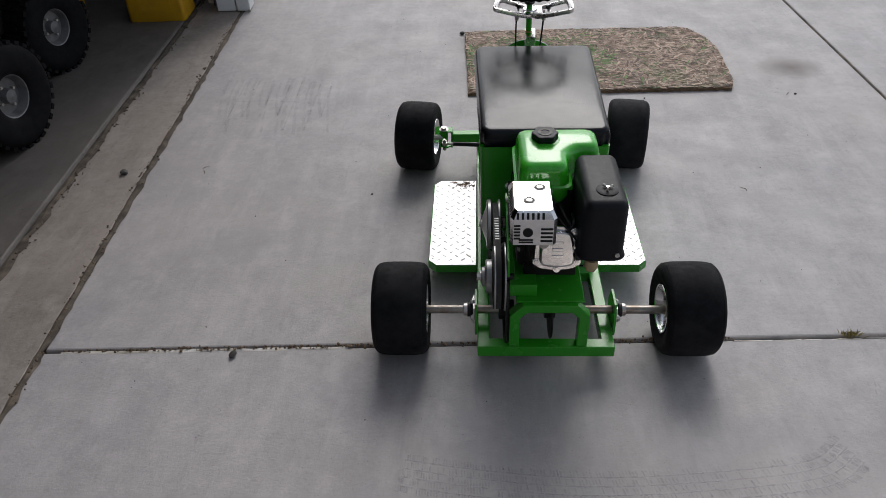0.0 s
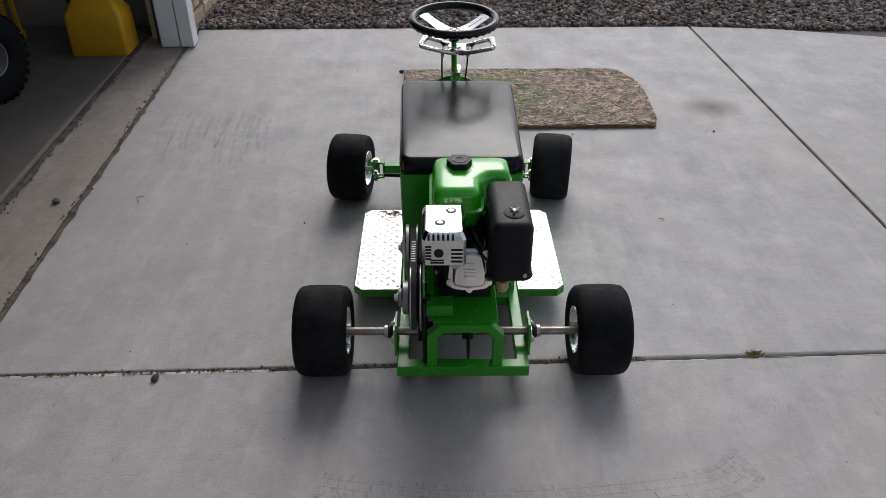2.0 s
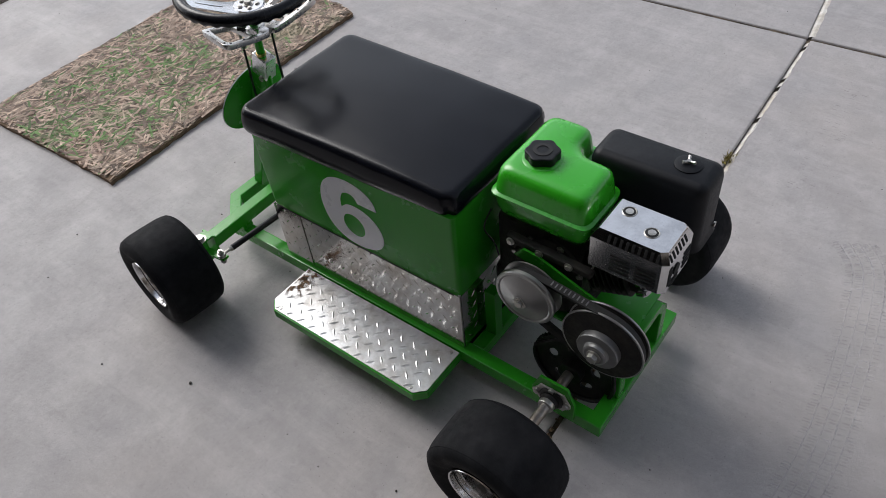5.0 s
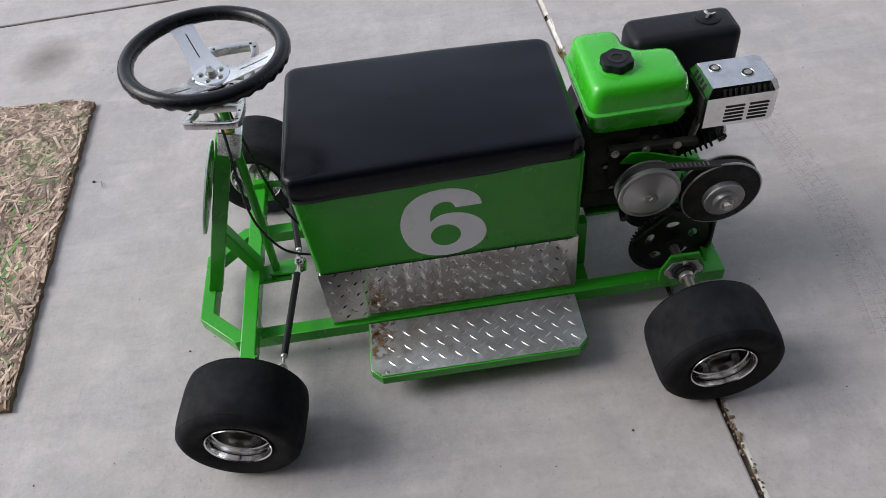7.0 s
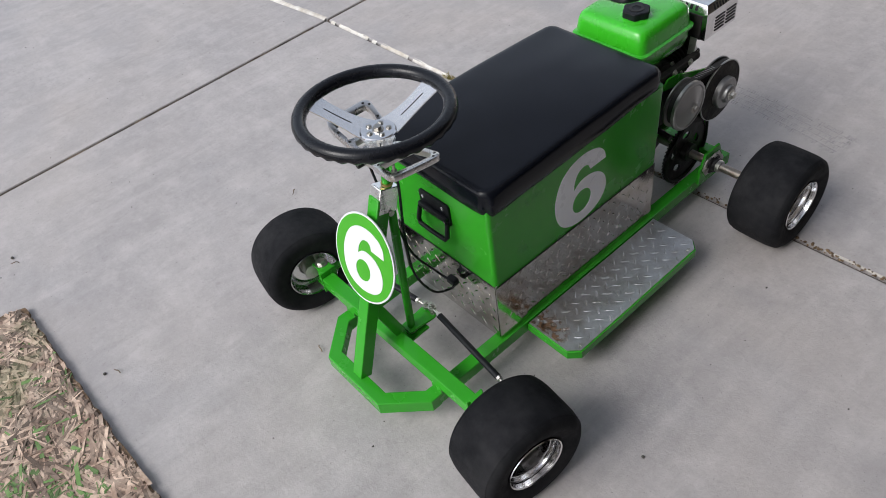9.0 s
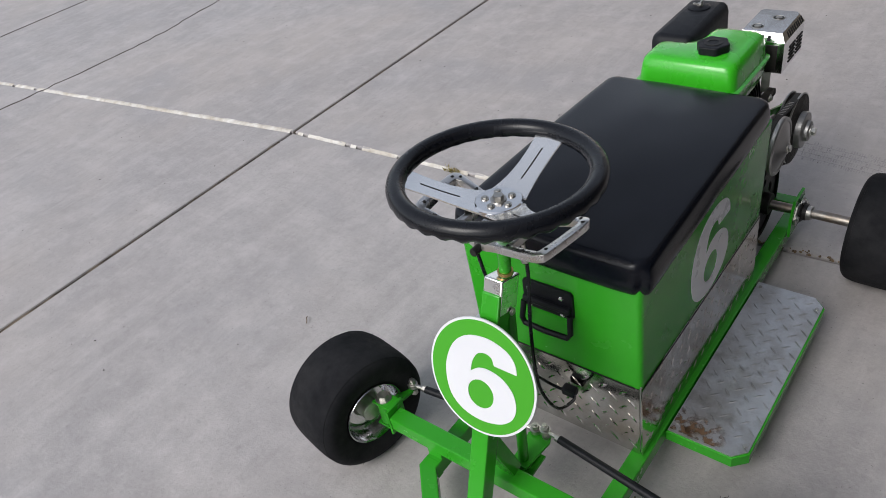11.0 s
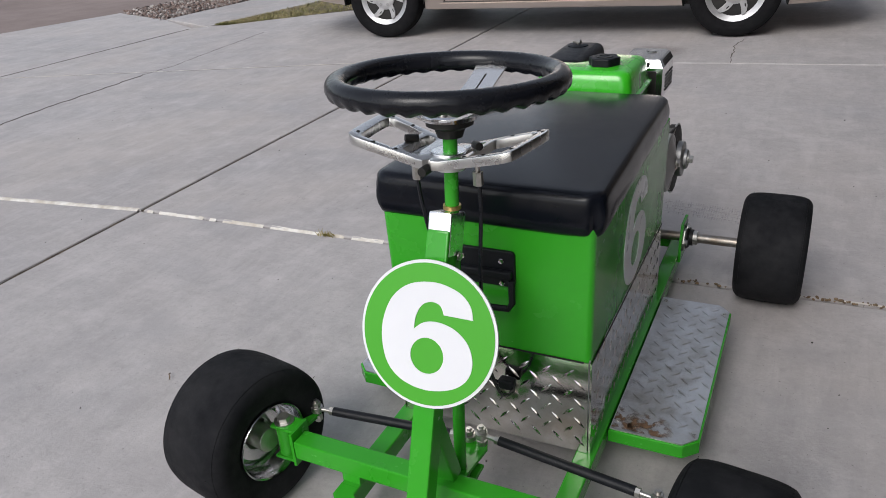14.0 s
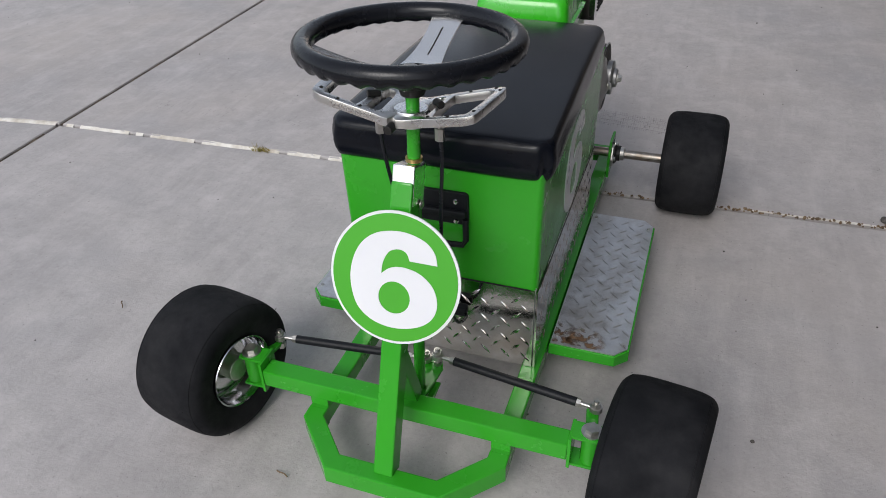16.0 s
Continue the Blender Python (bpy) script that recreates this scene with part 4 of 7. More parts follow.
# control cables
for x, pts in ((0.05, [(0.045, 1.0, 0.672), (0.042, 1.0, 0.62), (0.03, 0.985, 0.5), (0.02, 0.96, 0.35), (0.0, 0.915, 0.26), (-0.03, 0.9, 0.235)]), (-0.05, [(-0.052, 1.0, 0.672), (-0.054, 1.0, 0.62), (-0.052, 1.01, 0.5), (-0.055, 1.01, 0.37), (-0.06, 0.97, 0.27), (-0.06, 0.915, 0.235), (-0.05, 0.895, 0.23)])):
    part("control_cable", sweep(bmesh.new(), spline(pts, 8), 0.0032, 8), M_GRIP, kart, "black control cable")
    f = cyl(bmesh.new(), Vector(pts[0]) + Vector((0, 0, -0.02)), Vector(pts[0]) + Vector((0, 0, 0.0)), 0.0075, n=6)
    cyl(f, Vector(pts[0]), Vector(pts[0]) + Vector((0, 0, 0.016)), 0.0035, n=10)
    part("cable_ferrule", f, M_STEEL, kart)
part("cable_clip", box(bmesh.new(), (-0.04, 0.893, 0.232), (0.03, 0.02, 0.02), 0.004), M_BLACKP, kart)

# round number sign on the post
n = Vector((0, 0.946, 0.323)).normalized()
dm = frame_on(Vector((-0.003, 1.0985, 0.451)), Vector((-0.003, 1.0985, 0.451)) + n, (0, 0, 1))
dm = dm @ pose(0, 0, 0, 0, 0, 0)
sign = part("number_sign", lathe(bmesh.new(), [(0, -0.002), (0.1105, -0.002), (0.1105, 0.001), (0, 0.001)], dm, 64, False), M_WHITE, kart, "round white-rimmed green number sign")
part("green_face", lathe(bmesh.new(), [(0, 0.0009), (0.106, 0.0009), (0.106, 0.002), (0, 0.002)], dm, 64, False), M_SIGNGREEN, sign)
part("numeral_six", six(bmesh.new(), 0.15, 0.162, 0.001, dm @ Matrix.Translation((0.0, -0.002, 0.003))), M_WHITE, sign, "white numeral 6", 20)
part("sign_back", lathe(bmesh.new(), [(0, -0.004), (0.1095, -0.004), (0.1095, -0.0021), (0, -0.0021)], dm, 64, False), M_GREEN, sign)

# box body, tapered, with diamond plate skirt
FY, RY = 0.876, 0.262
ZT, ZM, ZB = 0.545, 0.296, 0.1


def taper(bm, z0, z1, x0, x1, f0, f1, r0, r1, bev):
    vs = [bm.verts.new(p) for p in ((-x0, r0, z0), (x0, r0, z0), (x0, f0, z0), (-x0, f0, z0), (-x1, r1, z1), (x1, r1, z1), (x1, f1, z1), (-x1, f1, z1))]
    for f in ((0, 1, 2, 3), (4, 5, 6, 7), (0, 1, 5, 4), (1, 2, 6, 5), (2, 3, 7, 6), (3, 0, 4, 7)):
        bm.faces.new([vs[i] for i in f])
    up = [e for e in bm.edges if abs(e.verts[0].co.z - e.verts[1].co.z) > 0.05]
    bmesh.ops.bevel(bm, geom=up, offset=bev, segments=5, profile=0.5, affect="EDGES")
    return bm


part("box_body", taper(bmesh.new(), ZM, ZT, 0.1865, 0.1905, FY, FY + 0.004, RY, RY - 0.004, 0.012), M_GREEN, kart, "glossy green box body under the seat")
part("skirt_core", taper(bmesh.new(), ZB + 0.002, ZM + 0.004, 0.183, 0.185, FY - 0.004, FY - 0.003, RY + 0.003, RY + 0.002, 0.004), M_TREAD, kart)
SK = (ZB + ZM) / 2
for s in (-1, 1):
    m = Matrix(((0, 0, s, s * 0.1862), (1, 0, 0, (FY + RY) / 2), (0, 1, 0, SK), (0, 0, 0, 1)))
    b = slab(bmesh.new(), [(-(FY - RY) / 2 + 0.002, -0.097), ((FY - RY) / 2 - 0.002, -0.097), ((FY - RY) / 2 - 0.002, 0.097), (-(FY - RY) / 2 + 0.002, 0.097)], 0.002, m)
    tread(b, m, FY - RY - 0.01, 0.19, length=0.0105, wide=0.0029, rise=0.0011)
    part("side_skirt", b, M_SKIRT, kart, "embossed aluminium diamond plate")
for y, s in ((FY - 0.0005, 1), (RY - 0.0005, -1)):
    m = Matrix(((-s, 0, 0, 0), (0, 0, s, y), (0, 1, 0, SK), (0, 0, 0, 1)))
    b = slab(bmesh.new(), [(-0.182, -0.097), (0.182, -0.097), (0.182, 0.097), (-0.182, 0.097)], 0.002, m)
    tread(b, m, 0.36, 0.19, length=0.0145, wide=0.0033, rise=0.0014)
    part("end_skirt", b, M_SKIRT, kart, "embossed aluminium diamond plate")
for s in (-1, 1):
    m = Matrix(((0, 0, s, s * 0.1886), (1, 0, 0, FY - 0.046), (0, 1, 0, SK), (0, 0, 0, 1)))
    b = slab(bmesh.new(), [(-0.05, -0.096), (0.0465, -0.096), (0.0465, 0.0962), (-0.05, 0.0962)], 0.0018, m)
    tread(b, m, 0.096, 0.19, length=0.0105, wide=0.0029, rise=0.0011)
    part("corner_wrap", b, M_SKIRT, kart, "folded end of the front diamond plate")
    part("body_seam", box(bmesh.new(), (s * 0.1888, (FY + RY) / 2, ZM + 0.0005), (0.0014, FY - RY - 0.03, 0.003)), M_DARKSLOT, kart)
part("body_seam", box(bmesh.new(), (0, FY + 0.0016, ZM + 0.0005), (0.35, 0.0014, 0.003)), M_DARKSLOT, kart)
# numerals on both sides
for s in (-1, 1):
    m = Matrix(((0, 0, s, s * 0.1896), (s, 0, 0, 0.571), (0, 1, 0, 0.408), (0, 0, 0, 1))) @ pose(0, 0, 0, 0.92, 0, 0)
    part("side_numeral_six", six(bmesh.new(), 0.19, 0.213, 0.001, m), M_SILVERVINYL, kart, "silver-grey vinyl numeral 6", 20)

# seat cushion: rings from the crown outwards and down the sides
SX, SY0, SY1, SZ1 = 0.199, 0.26, 0.888, 0.607


def seat_ring(ins, rc=0.034):
    """Plan of the cushion, drawn in by ins, with corner angle of each point."""
    r = max(0.004, rc - ins)
    hx, hy_, cy = SX - ins, (SY1 - SY0) / 2 - ins, (SY0 + SY1) / 2
    arcs = []
    for sx, sy, a0 in ((1, 1, 0), (-1, 1, 90), (-1, -1, 180), (1, -1, 270)):
        arcs.append([(sx * (hx - r) + r * math.cos(radians(a0 + 9 * i)), cy + sy * (hy_ - r) + r * math.sin(radians(a0 + 9 * i)), i / 10) for i in range(11)])
    out = []
    for k, a in enumerate(arcs):
        out += a
        nxt = arcs[(k + 1) % 4][0]
        steps = 14 if k % 2 == 0 else 24
        for i in range(1, steps):
            t = i / steps
            out.append((a[-1][0] * (1 - t) + nxt[0] * t, a[-1][1] * (1 - t) + nxt[1] * t, -1))
    return out


sb = bmesh.new()
ER = 0.017
prof = [(ins, SZ1 - 0.002) for ins in (0.185, 0.15, 0.115, 0.085, 0.06, 0.04, 0.027)]
prof += [(ER * (1 - math.sin(radians(a))), SZ1 - 0.002 - ER * (1 - math.cos(radians(a)))) for a in (0, 18, 36, 54, 72, 90)]
prof += [(-0.003, SZ1 - 0.032), (-0.004, SZ1 - 0.045), (-0.002, SZ1 - 0.058), (0.003, SZ1 - 0.07), (0.01, SZ1 - 0.077)]
prev = None
for ins, z in prof:
    cur = []
    depth = min(1.0, max(0.0, (SZ1 - 0.006 - z) / 0.03))
    for x, y, c in seat_ring(ins):
        x *= 0.985 + 0.042 * (y - 0.574) / 0.314
        d = Vector((x * 0.9, (y - (SY0 + SY1) / 2) * 0.6, 0)).normalized()
        w = 0.0018 * depth * noise.noise((x * 16, y * 16, z * 12)) + 0.0008 * noise.noise((x * 12, y * 8, 3.0))
        if c >= 0:  # pleat tucked in at each corner
            w += depth * (0.0035 * math.exp(-((c - 0.68) / 0.13) ** 2) - 0.005 * math.exp(-((c - 0.4) / 0.12) ** 2))
        u, v = x / (SX - ER), (y - (SY0 + SY1) / 2) / ((SY1 - SY0) / 2 - ER)
        crown = 0.008 * max(0.0, 1 - u * u) * max(0.0, 1 - v * v) - 0.007 * (1 - depth) * max(0.0, -v) ** 2
        cur.append(sb.verts.new((x + d.x * w, y + d.y * w, z + crown + 0.0009 * noise.noise((x * 14, y * 9, 5.0)))))
    if prev:
        for q in range(len(cur)):
            sb.faces.new((prev[q], prev[(q + 1) % len(cur)], cur[(q + 1) % len(cur)], cur[q]))
    else:
        sb.faces.new(cur)
    prev = cur
sb.faces.new(prev)
part("seat_cushion", sb, M_SEAT, kart, "padded black vinyl seat cushion with folded corners", 75)

# carry handle on the box front
hy = FY + 0.003
hp = slab(bmesh.new(), rounded(0.107, 0.066, 0.008), 0.006, Matrix(((-1, 0, 0, -0.004), (0, 0, 1, hy + 0.006), (0, 1, 0, 0.457), (0, 0, 0, 1))), (), 0.0015)
hand = part("carry_handle", hp, M_BLACKP, kart, "black folding carry handle with chrome rivets")
hl = bmesh.new()
sweep(hl, [(0.046, hy + 0.012, 0.44), (0.049, hy + 0.02, 0.402), (0.043, hy + 0.022, 0.392), (-0.004, hy + 0.022, 0.389), (-0.051, hy + 0.022, 0.392), (-0.057, hy + 0.02, 0.402), (-0.054, hy + 0.012, 0.44)], 0.0058, 10)
part("grip_loop", hl, M_BLACKP, hand)
part("hinge_bar", box(bmesh.new(), (-0.004, hy + 0.011, 0.45), (0.102, 0.012, 0.014), 0.004), M_BLACKP, hand)
for x in (-0.034, 0.036):
    for z in (0.471, 0.43):
        rv = lathe(bmesh.new(), [(0, 0.0), (0.0055, 0.0), (0.004, 0.0025), (0, 0.003)], frame_on((x, hy + 0.0055, z), (x, hy + 1, z)), 16, False)
        part("rivet", rv, M_CHROME, hand)

# foot plates both sides
for s in (-1, 1):
    x0, x1, y0, y1, c = 0.2, 0.362, 0.265, 0.792, 0.026
    out = [(x0, y0), (x1 - c, y0), (x1, y0 + c), (x1, y1 - c), (x1 - c, y1), (x0, y1)]
    m = Matrix(((s, 0, 0, 0), (0, 1, 0, 0), (0, 0, 1, 0.0945), (0, 0, 0, 1)))
    tray = part("foot_board", slab(bmesh.new(), out, 0.026, m, (), 0.002), M_GREEN, kart, "green steel foot board with clipped corners")
    m2 = Matrix(((s, 0, 0, 0), (0, 1, 0, 0), (0, 0, 1, 0.098), (0, 0, 0, 1)))
    ins = [(x0 + 0.002, y0 + 0.003), (x1 - c - 0.002, y0 + 0.003), (x1 - 0.004, y0 + c + 0.002), (x1 - 0.004, y1 - c - 0.002), (x1 - c - 0.002, y1 - 0.003), (x0 + 0.002, y1 - 0.003)]
    b = slab(bmesh.new(), ins, 0.003, m2)
    cx, cyy = (x0 + x1) / 2, (y0 + y1) / 2
    tread(b, m2 @ Matrix.Translation((cx, cyy, 0)), x1 - x0 - 0.012, y1 - y0 - 0.012, inside=lambda x, y: abs(x) + abs(y) < 0.31 or x < 0.03)
    part("tread_plate", b, M_TREAD, tray, "scuffed aluminium diamond plate")
    for x, y in ((x0 + 0.012, y0 + 0.02), (x1 - 0.014, y0 + 0.04), (x1 - 0.014, y1 - 0.04), (x0 + 0.012, y1 - 0.03)):
        sc = cyl(bmesh.new(), m2 @ Vector((x, y, 0)), m2 @ Vector((x, y, 0.002)), 0.0042, n=12)
        part("screw", sc, M_STEEL, tray)

# caked rust and dirt on the worn plate
for x, y, rad, m_ in ((-0.215, 0.765, 0.05, M_RUSTFILM), (-0.265, 0.77, 0.05, M_RUSTFILM), (-0.24, 0.7, 0.12, M_GRIMEFILM), (-0.25, 0.55, 0.12, M_GRIMEFILM), (0.25, 0.7, 0.12, M_GRIMEFILM)):
    d = bmesh.new()
    a0 = Matrix.Translation((0, 0, 0))
    bmesh.ops.create_circle(d, cap_ends=True, segments=32, radius=rad)
    for v in d.verts:
        v.co.x = min(max(v.co.x, -0.355 - x), -0.204 - x) if x < 0 else min(max(v.co.x, 0.204 - x), 0.355 - x)
        v.co.y = min(v.co.y, 0.785 - y)
    o = part("caked_dirt", d, m_, kart, "brown rust and caked dirt on the plate")
    o.location = (x, y, 0.0992 + 0.0001 * (m_ is M_RUSTFILM))

# wheels: slick tyres on polished rims, axis along x
R = 0.140


def wheel(name, x, y, outside, steer=0.0, width=0.182):
    """A wheel whose open side faces outside (+1 or -1 along x)."""
    wm = pose(x, y, R, 0, 0, steer) @ Matrix(((0, 0, outside, 0), (0, 1, 0, 0), (1, 0, 0, 0), (0, 0, 0, 1)))
    h = width / 2
    hubp = part("wheel", cyl(bmesh.new(), wm @ Vector((0, 0, -h * 0.75)), wm @ Vector((0, 0, h * 0.2)), 0.024, n=24, bev=0.002), M_STEEL, kart)
    hubp.name = name
    t = [(0.068, -h * 0.72), (0.078, -h * 0.84), (0.1, -h * 0.93), (0.118, -h * 0.95), (R - 0.009, -h * 0.86), (R - 0.003, -h * 0.72), (R, -h * 0.45), (R + 0.0005, 0), (R, h * 0.45), (R - 0.003, h * 0.72), (R - 0.009, h * 0.86), (0.118, h * 0.95), (0.1, h * 0.93), (0.078, h * 0.84), (0.068, h * 0.72)]
    prof = [(p.x, p.y) for p in spline([(r, z, 0) for r, z in t], 3)]
    part("tyre", lathe(bmesh.new(), prof, wm, 72), M_RUBBER, hubp, "worn black slick tyre")
    for z in (-h * 0.80, h * 0.80):
        seam = lathe(bmesh.new(), [(R - 0.0085, z - 0.001), (R - 0.0045, z), (R - 0.0085, z + 0.001)], wm, 72)
        part("mould_line", seam, M_RUBBER, hubp)
    rimp = [(0.0705, h * 0.86), (0.0735, h * 0.885), (0.0745, h * 0.86), (0.0725, h * 0.78), (0.066, h * 0.62), (0.0635, h * 0.3), (0.0625, 0.0), (0.0635, -h * 0.3), (0.066, -h * 0.62), (0.0725, -h * 0.78), (0.0745, -h * 0.86), (0.0735, -h * 0.885), (0.0705, -h * 0.86), (0.068, -h * 0.76), (0.0625, -h * 0.62), (0.0605, -h * 0.3), (0.0595, 0.0), (0.0605, h * 0.28), (0.0625, h * 0.5), (0.0628, h * 0.54), (0.0665, h * 0.56), (0.068, h * 0.7)]
    part("rim", lathe(bmesh.new(), rimp, wm, 64), M_CHROME, hubp, "polished aluminium rim")
    disc = [(0.0125, -h * 0.02), (0.026, -h * 0.02), (0.03, -h * 0.1), (0.034, -h * 0.3), (0.05, -h * 0.34), (0.0595, -h * 0.28), (0.0595, -h * 0.34), (0.05, -h * 0.4), (0.03, -h * 0.36), (0.0125, -h * 0.1)]
    part("rim_centre", lathe(bmesh.new(), disc, wm, 48), M_CHROME, hubp)
    for i in range(6):
        a = radians(60 * i + 15)
        c = Vector((0.046 * math.cos(a), 0.046 * math.sin(a), -h * 0.315))
        part("rim_hole", cyl(bmesh.new(), wm @ c, wm @ (c + Vector((0, 0, h * 0.012))), 0.0065, n=14), M_DARKSLOT, hubp)
    for i in range(5):
        nb = bmesh.new()
        a = radians(72 * i + 51)
        c = Vector((0.0215 * math.cos(a), 0.0215 * math.sin(a), -h * 0.04))
        cyl(nb, wm @ c, wm @ (c + Vector((0, 0, h * 0.1))), 0.0045, n=6)
        part("lug_nut", nb, M_STEEL, hubp)
    nb = bmesh.new()
    cyl(nb, wm @ Vector((0, 0, h * 0.1)), wm @ Vector((0, 0, h * 0.36)), 0.012, n=6)
    part("axle_nut", nb, M_STEEL, hubp)
    va = cyl(bmesh.new(), wm @ Vector((0.06, 0, h * 0.5)), wm @ Vector((0.05, 0.0, h * 0.75)), 0.004, n=10)
    part("valve_stem", va, M_GRIP, hubp)
    hb = bmesh.new()
    rw = random.Random(int(x * 100) + int(y * 10))
    for _ in range(26):  # rubber nibs on the shoulders
        a, z = rw.uniform(0, 6.28), rw.choice((-1, 1)) * rw.uniform(0.55, 0.82) * h
        d = Vector((math.cos(a), math.sin(a), 0))
        p = d * (R - 0.004) + Vector((0, 0, z))
        cyl(hb, wm @ p, wm @ (p + d * rw.uniform(0.002, 0.0045)), 0.0006, n=5)
    tagged(part("rubber_nibs", hb, M_RUBBER, hubp), kind="stuff")
    return hubp


wheel("wheel", -0.424, 0.005, -1, 0.0, 0.168)
wheel("wheel", 0.42, 0.005, 1, 0.0, 0.172)
wheel("wheel", -0.437, 1.078, -1, -7.0, 0.168)
wheel("wheel", 0.416, 1.08, 1, -10.0, 0.168)

# live rear axle, bearings, brake side hardware
part("rear_axle", cyl(bmesh.new(), (-0.4, 0, R), (0.4, 0, R), 0.0127, n=24), M_AXLE, kart, "bare steel rear axle")
for s in (-1, 1):
    m = Matrix(((0, 0, s, s * 0.206), (1, 0, 0, 0.0), (0, 1, 0, R), (0, 0, 0, 1)))
    hang = part("bearing_hanger", slab(bmesh.new(), [(-0.055, -0.052), (0.055, -0.052), (0.055, 0.0), (0.035, 0.05), (-0.035, 0.05), (-0.055, 0.0)], 0.007, m, (), 0.001), M_GREEN, kart)
    part("bearing_flange", slab(bmesh.new(), [(-0.048, 0.0), (-0.03, 0.03), (0.03, 0.03), (0.048, 0.0), (0.03, -0.03), (-0.03, -0.03)], 0.004, m @ Matrix.Translation((0, 0, 0.005)), (), 0.001), M_STEEL, hang)
    part("bearing", lathe(bmesh.new(), [(0.014, 0.0), (0.031, 0.0), (0.031, 0.008), (0.026, 0.013), (0.022, 0.013), (0.022, 0.022), (0.0135, 0.022)], m, 32), M_BLACKM, hang)
    for a, b in ((-0.038, 0.0), (0.038, 0.0), (0.0, 0.027)):
        hb = hexbolt(bmesh.new(), m @ Vector((a, b, 0.005)), (s, 0, 0), 0.0075, 0.007)
        part("flange_bolt", hb, M_STEEL, hang)
    part("lock_collar", cyl(bmesh.new(), (s * 0.222, 0, R), (s * 0.24, 0, R), 0.019, n=24, bev=0.002), M_STEEL, kart)

# brake disc on the axle
bdm = Matrix(((0, 0, -1, 0.02), (1, 0, 0, 0.0), (0, 1, 0, R), (0, 0, 0, 1)))
disc = part("brake_disc", lathe(bmesh.new(), [(0.013, 0.0), (0.085, 0.0), (0.0862, 0.0012), (0.0862, 0.0038), (0.085, 0.005), (0.013, 0.005)], bdm, 56), M_BLACKM, kart, "dark steel brake disc")
part("disc_hub", cyl(bmesh.new(), (0.0, 0, R), (0.032, 0, R), 0.026, n=24, bev=0.002), M_BLACKM, disc)

# chain sprocket and chain
sm = Matrix(((0, 0, -1, -0.112), (1, 0, 0, 0.0), (0, 1, 0, R), (0, 0, 0, 1)))
teeth = []
for i in range(54):
    a = 2 * math.pi * i / 54
    for da, r in ((-0.03, 0.1), (-0.012, 0.107), (0.012, 0.107), (0.03, 0.1)):
        teeth.append((r * math.cos(a + da), r * math.sin(a + da)))
holes = []
for i in range(5):
    a = 2 * math.pi * i / 5 + 0.3
    holes.append([(0.058 * math.cos(a) + x * math.cos(a) - y * math.sin(a), 0.058 * math.sin(a) + x * math.sin(a) + y * math.cos(a)) for x, y in ellipse(0, 0, 0.012, 0.018, 14)])
part("sprocket", slab(bmesh.new(), teeth, 0.006, sm, holes), M_BLACKM, kart, "black drilled chain sprocket")
part("sprocket_hub", cyl(bmesh.new(), (-0.135, 0, R), (-0.09, 0, R), 0.03, n=24, bev=0.002), M_BLACKM, kart)
ch = bmesh.new()
chain = [(0.104 * math.cos(a), 0.104 * math.sin(a) + R) for a in (radians(q) for q in range(170, 371, 10))] + [(0.03 - 0.09 + 0.034, 0.285), (-0.06, 0.305), (-0.09, 0.322)]
sweep(ch, [(-0.115, y, z) for y, z in chain], 0.0055, 6, True)
part("drive_chain", ch, M_BLACKM, kart)

# steering knuckles and rods
for s in (-1, 1):
    kx = s * 0.333
    kn = bmesh.new()
    box(kn, (s * 0.3, 1.072, 0.136), (0.006, 0.05, 0.072), 0.001)
    box(kn, (s * 0.325, 1.07, 0.17), (0.05, 0.038, 0.006), 0.001)
    box(kn, (s * 0.325, 1.07, 0.102), (0.05, 0.038, 0.006), 0.001)
    yoke = part("kingpin_yoke", kn, M_GREEN, kart, "green welded kingpin bracket")
    part("kingpin", cyl(bmesh.new(), (kx, 1.07, 0.106), (kx, 1.07, 0.166), 0.0165, n=24), M_GREEN, yoke)
    part("kingpin_bolt", hexbolt(bmesh.new(), (kx, 1.068, 0.173), (0, 0, 1), 0.0125, 0.011), M_STEEL, yoke)
    part("spindle", cyl(bmesh.new(), (kx, 1.065, R), (s * 0.41, 1.062, R), 0.011, n=16), M_STEEL, kart)
    part("steering_arm", bar(bmesh.new(), (kx, 1.06, 0.135), (s * 0.322, 0.985, 0.135), 0.022, 0.008, 0.001), M_GREEN, kart)
    e0, e1 = Vector((s * 0.012 - 0.001, 0.955, 0.15 - 0.006 * s)), Vector((s * (0.316 if s > 0 else 0.328), 0.992, 0.15))
    d = (e1 - e0).normalized()
    rod = part("tie_rod", cyl(bmesh.new(), e0 + d * 0.036, e1 - d * 0.036, 0.0085, n=16), M_BLACKP, kart, "black steering tie rod")
    for e, q in ((e0, d), (e1, -d)):
        b = bmesh.new()
        cyl(b, e + q * 0.008, e + q * 0.05, 0.0042, n=12)
        cyl(b, e + q * 0.028, e + q * 0.036, 0.008, n=6)
        lathe(b, [(0.005, -0.006), (0.0115, -0.005), (0.0115, 0.005), (0.005, 0.006)], Matrix.Translation(e), 20)
        cyl(b, e + Vector((0, 0, -0.03)), e + Vector((0, 0, 0.02)), 0.0045, n=12)
        cyl(b, e + Vector((0, 0, 0.007)), e + Vector((0, 0, 0.015)), 0.0085, n=6)
        cyl(b, e + Vector((0, 0, -0.026)), e + Vector((0, 0, -0.014)), 0.0085, n=6)
        part("rod_end", b, M_STEEL, rod)

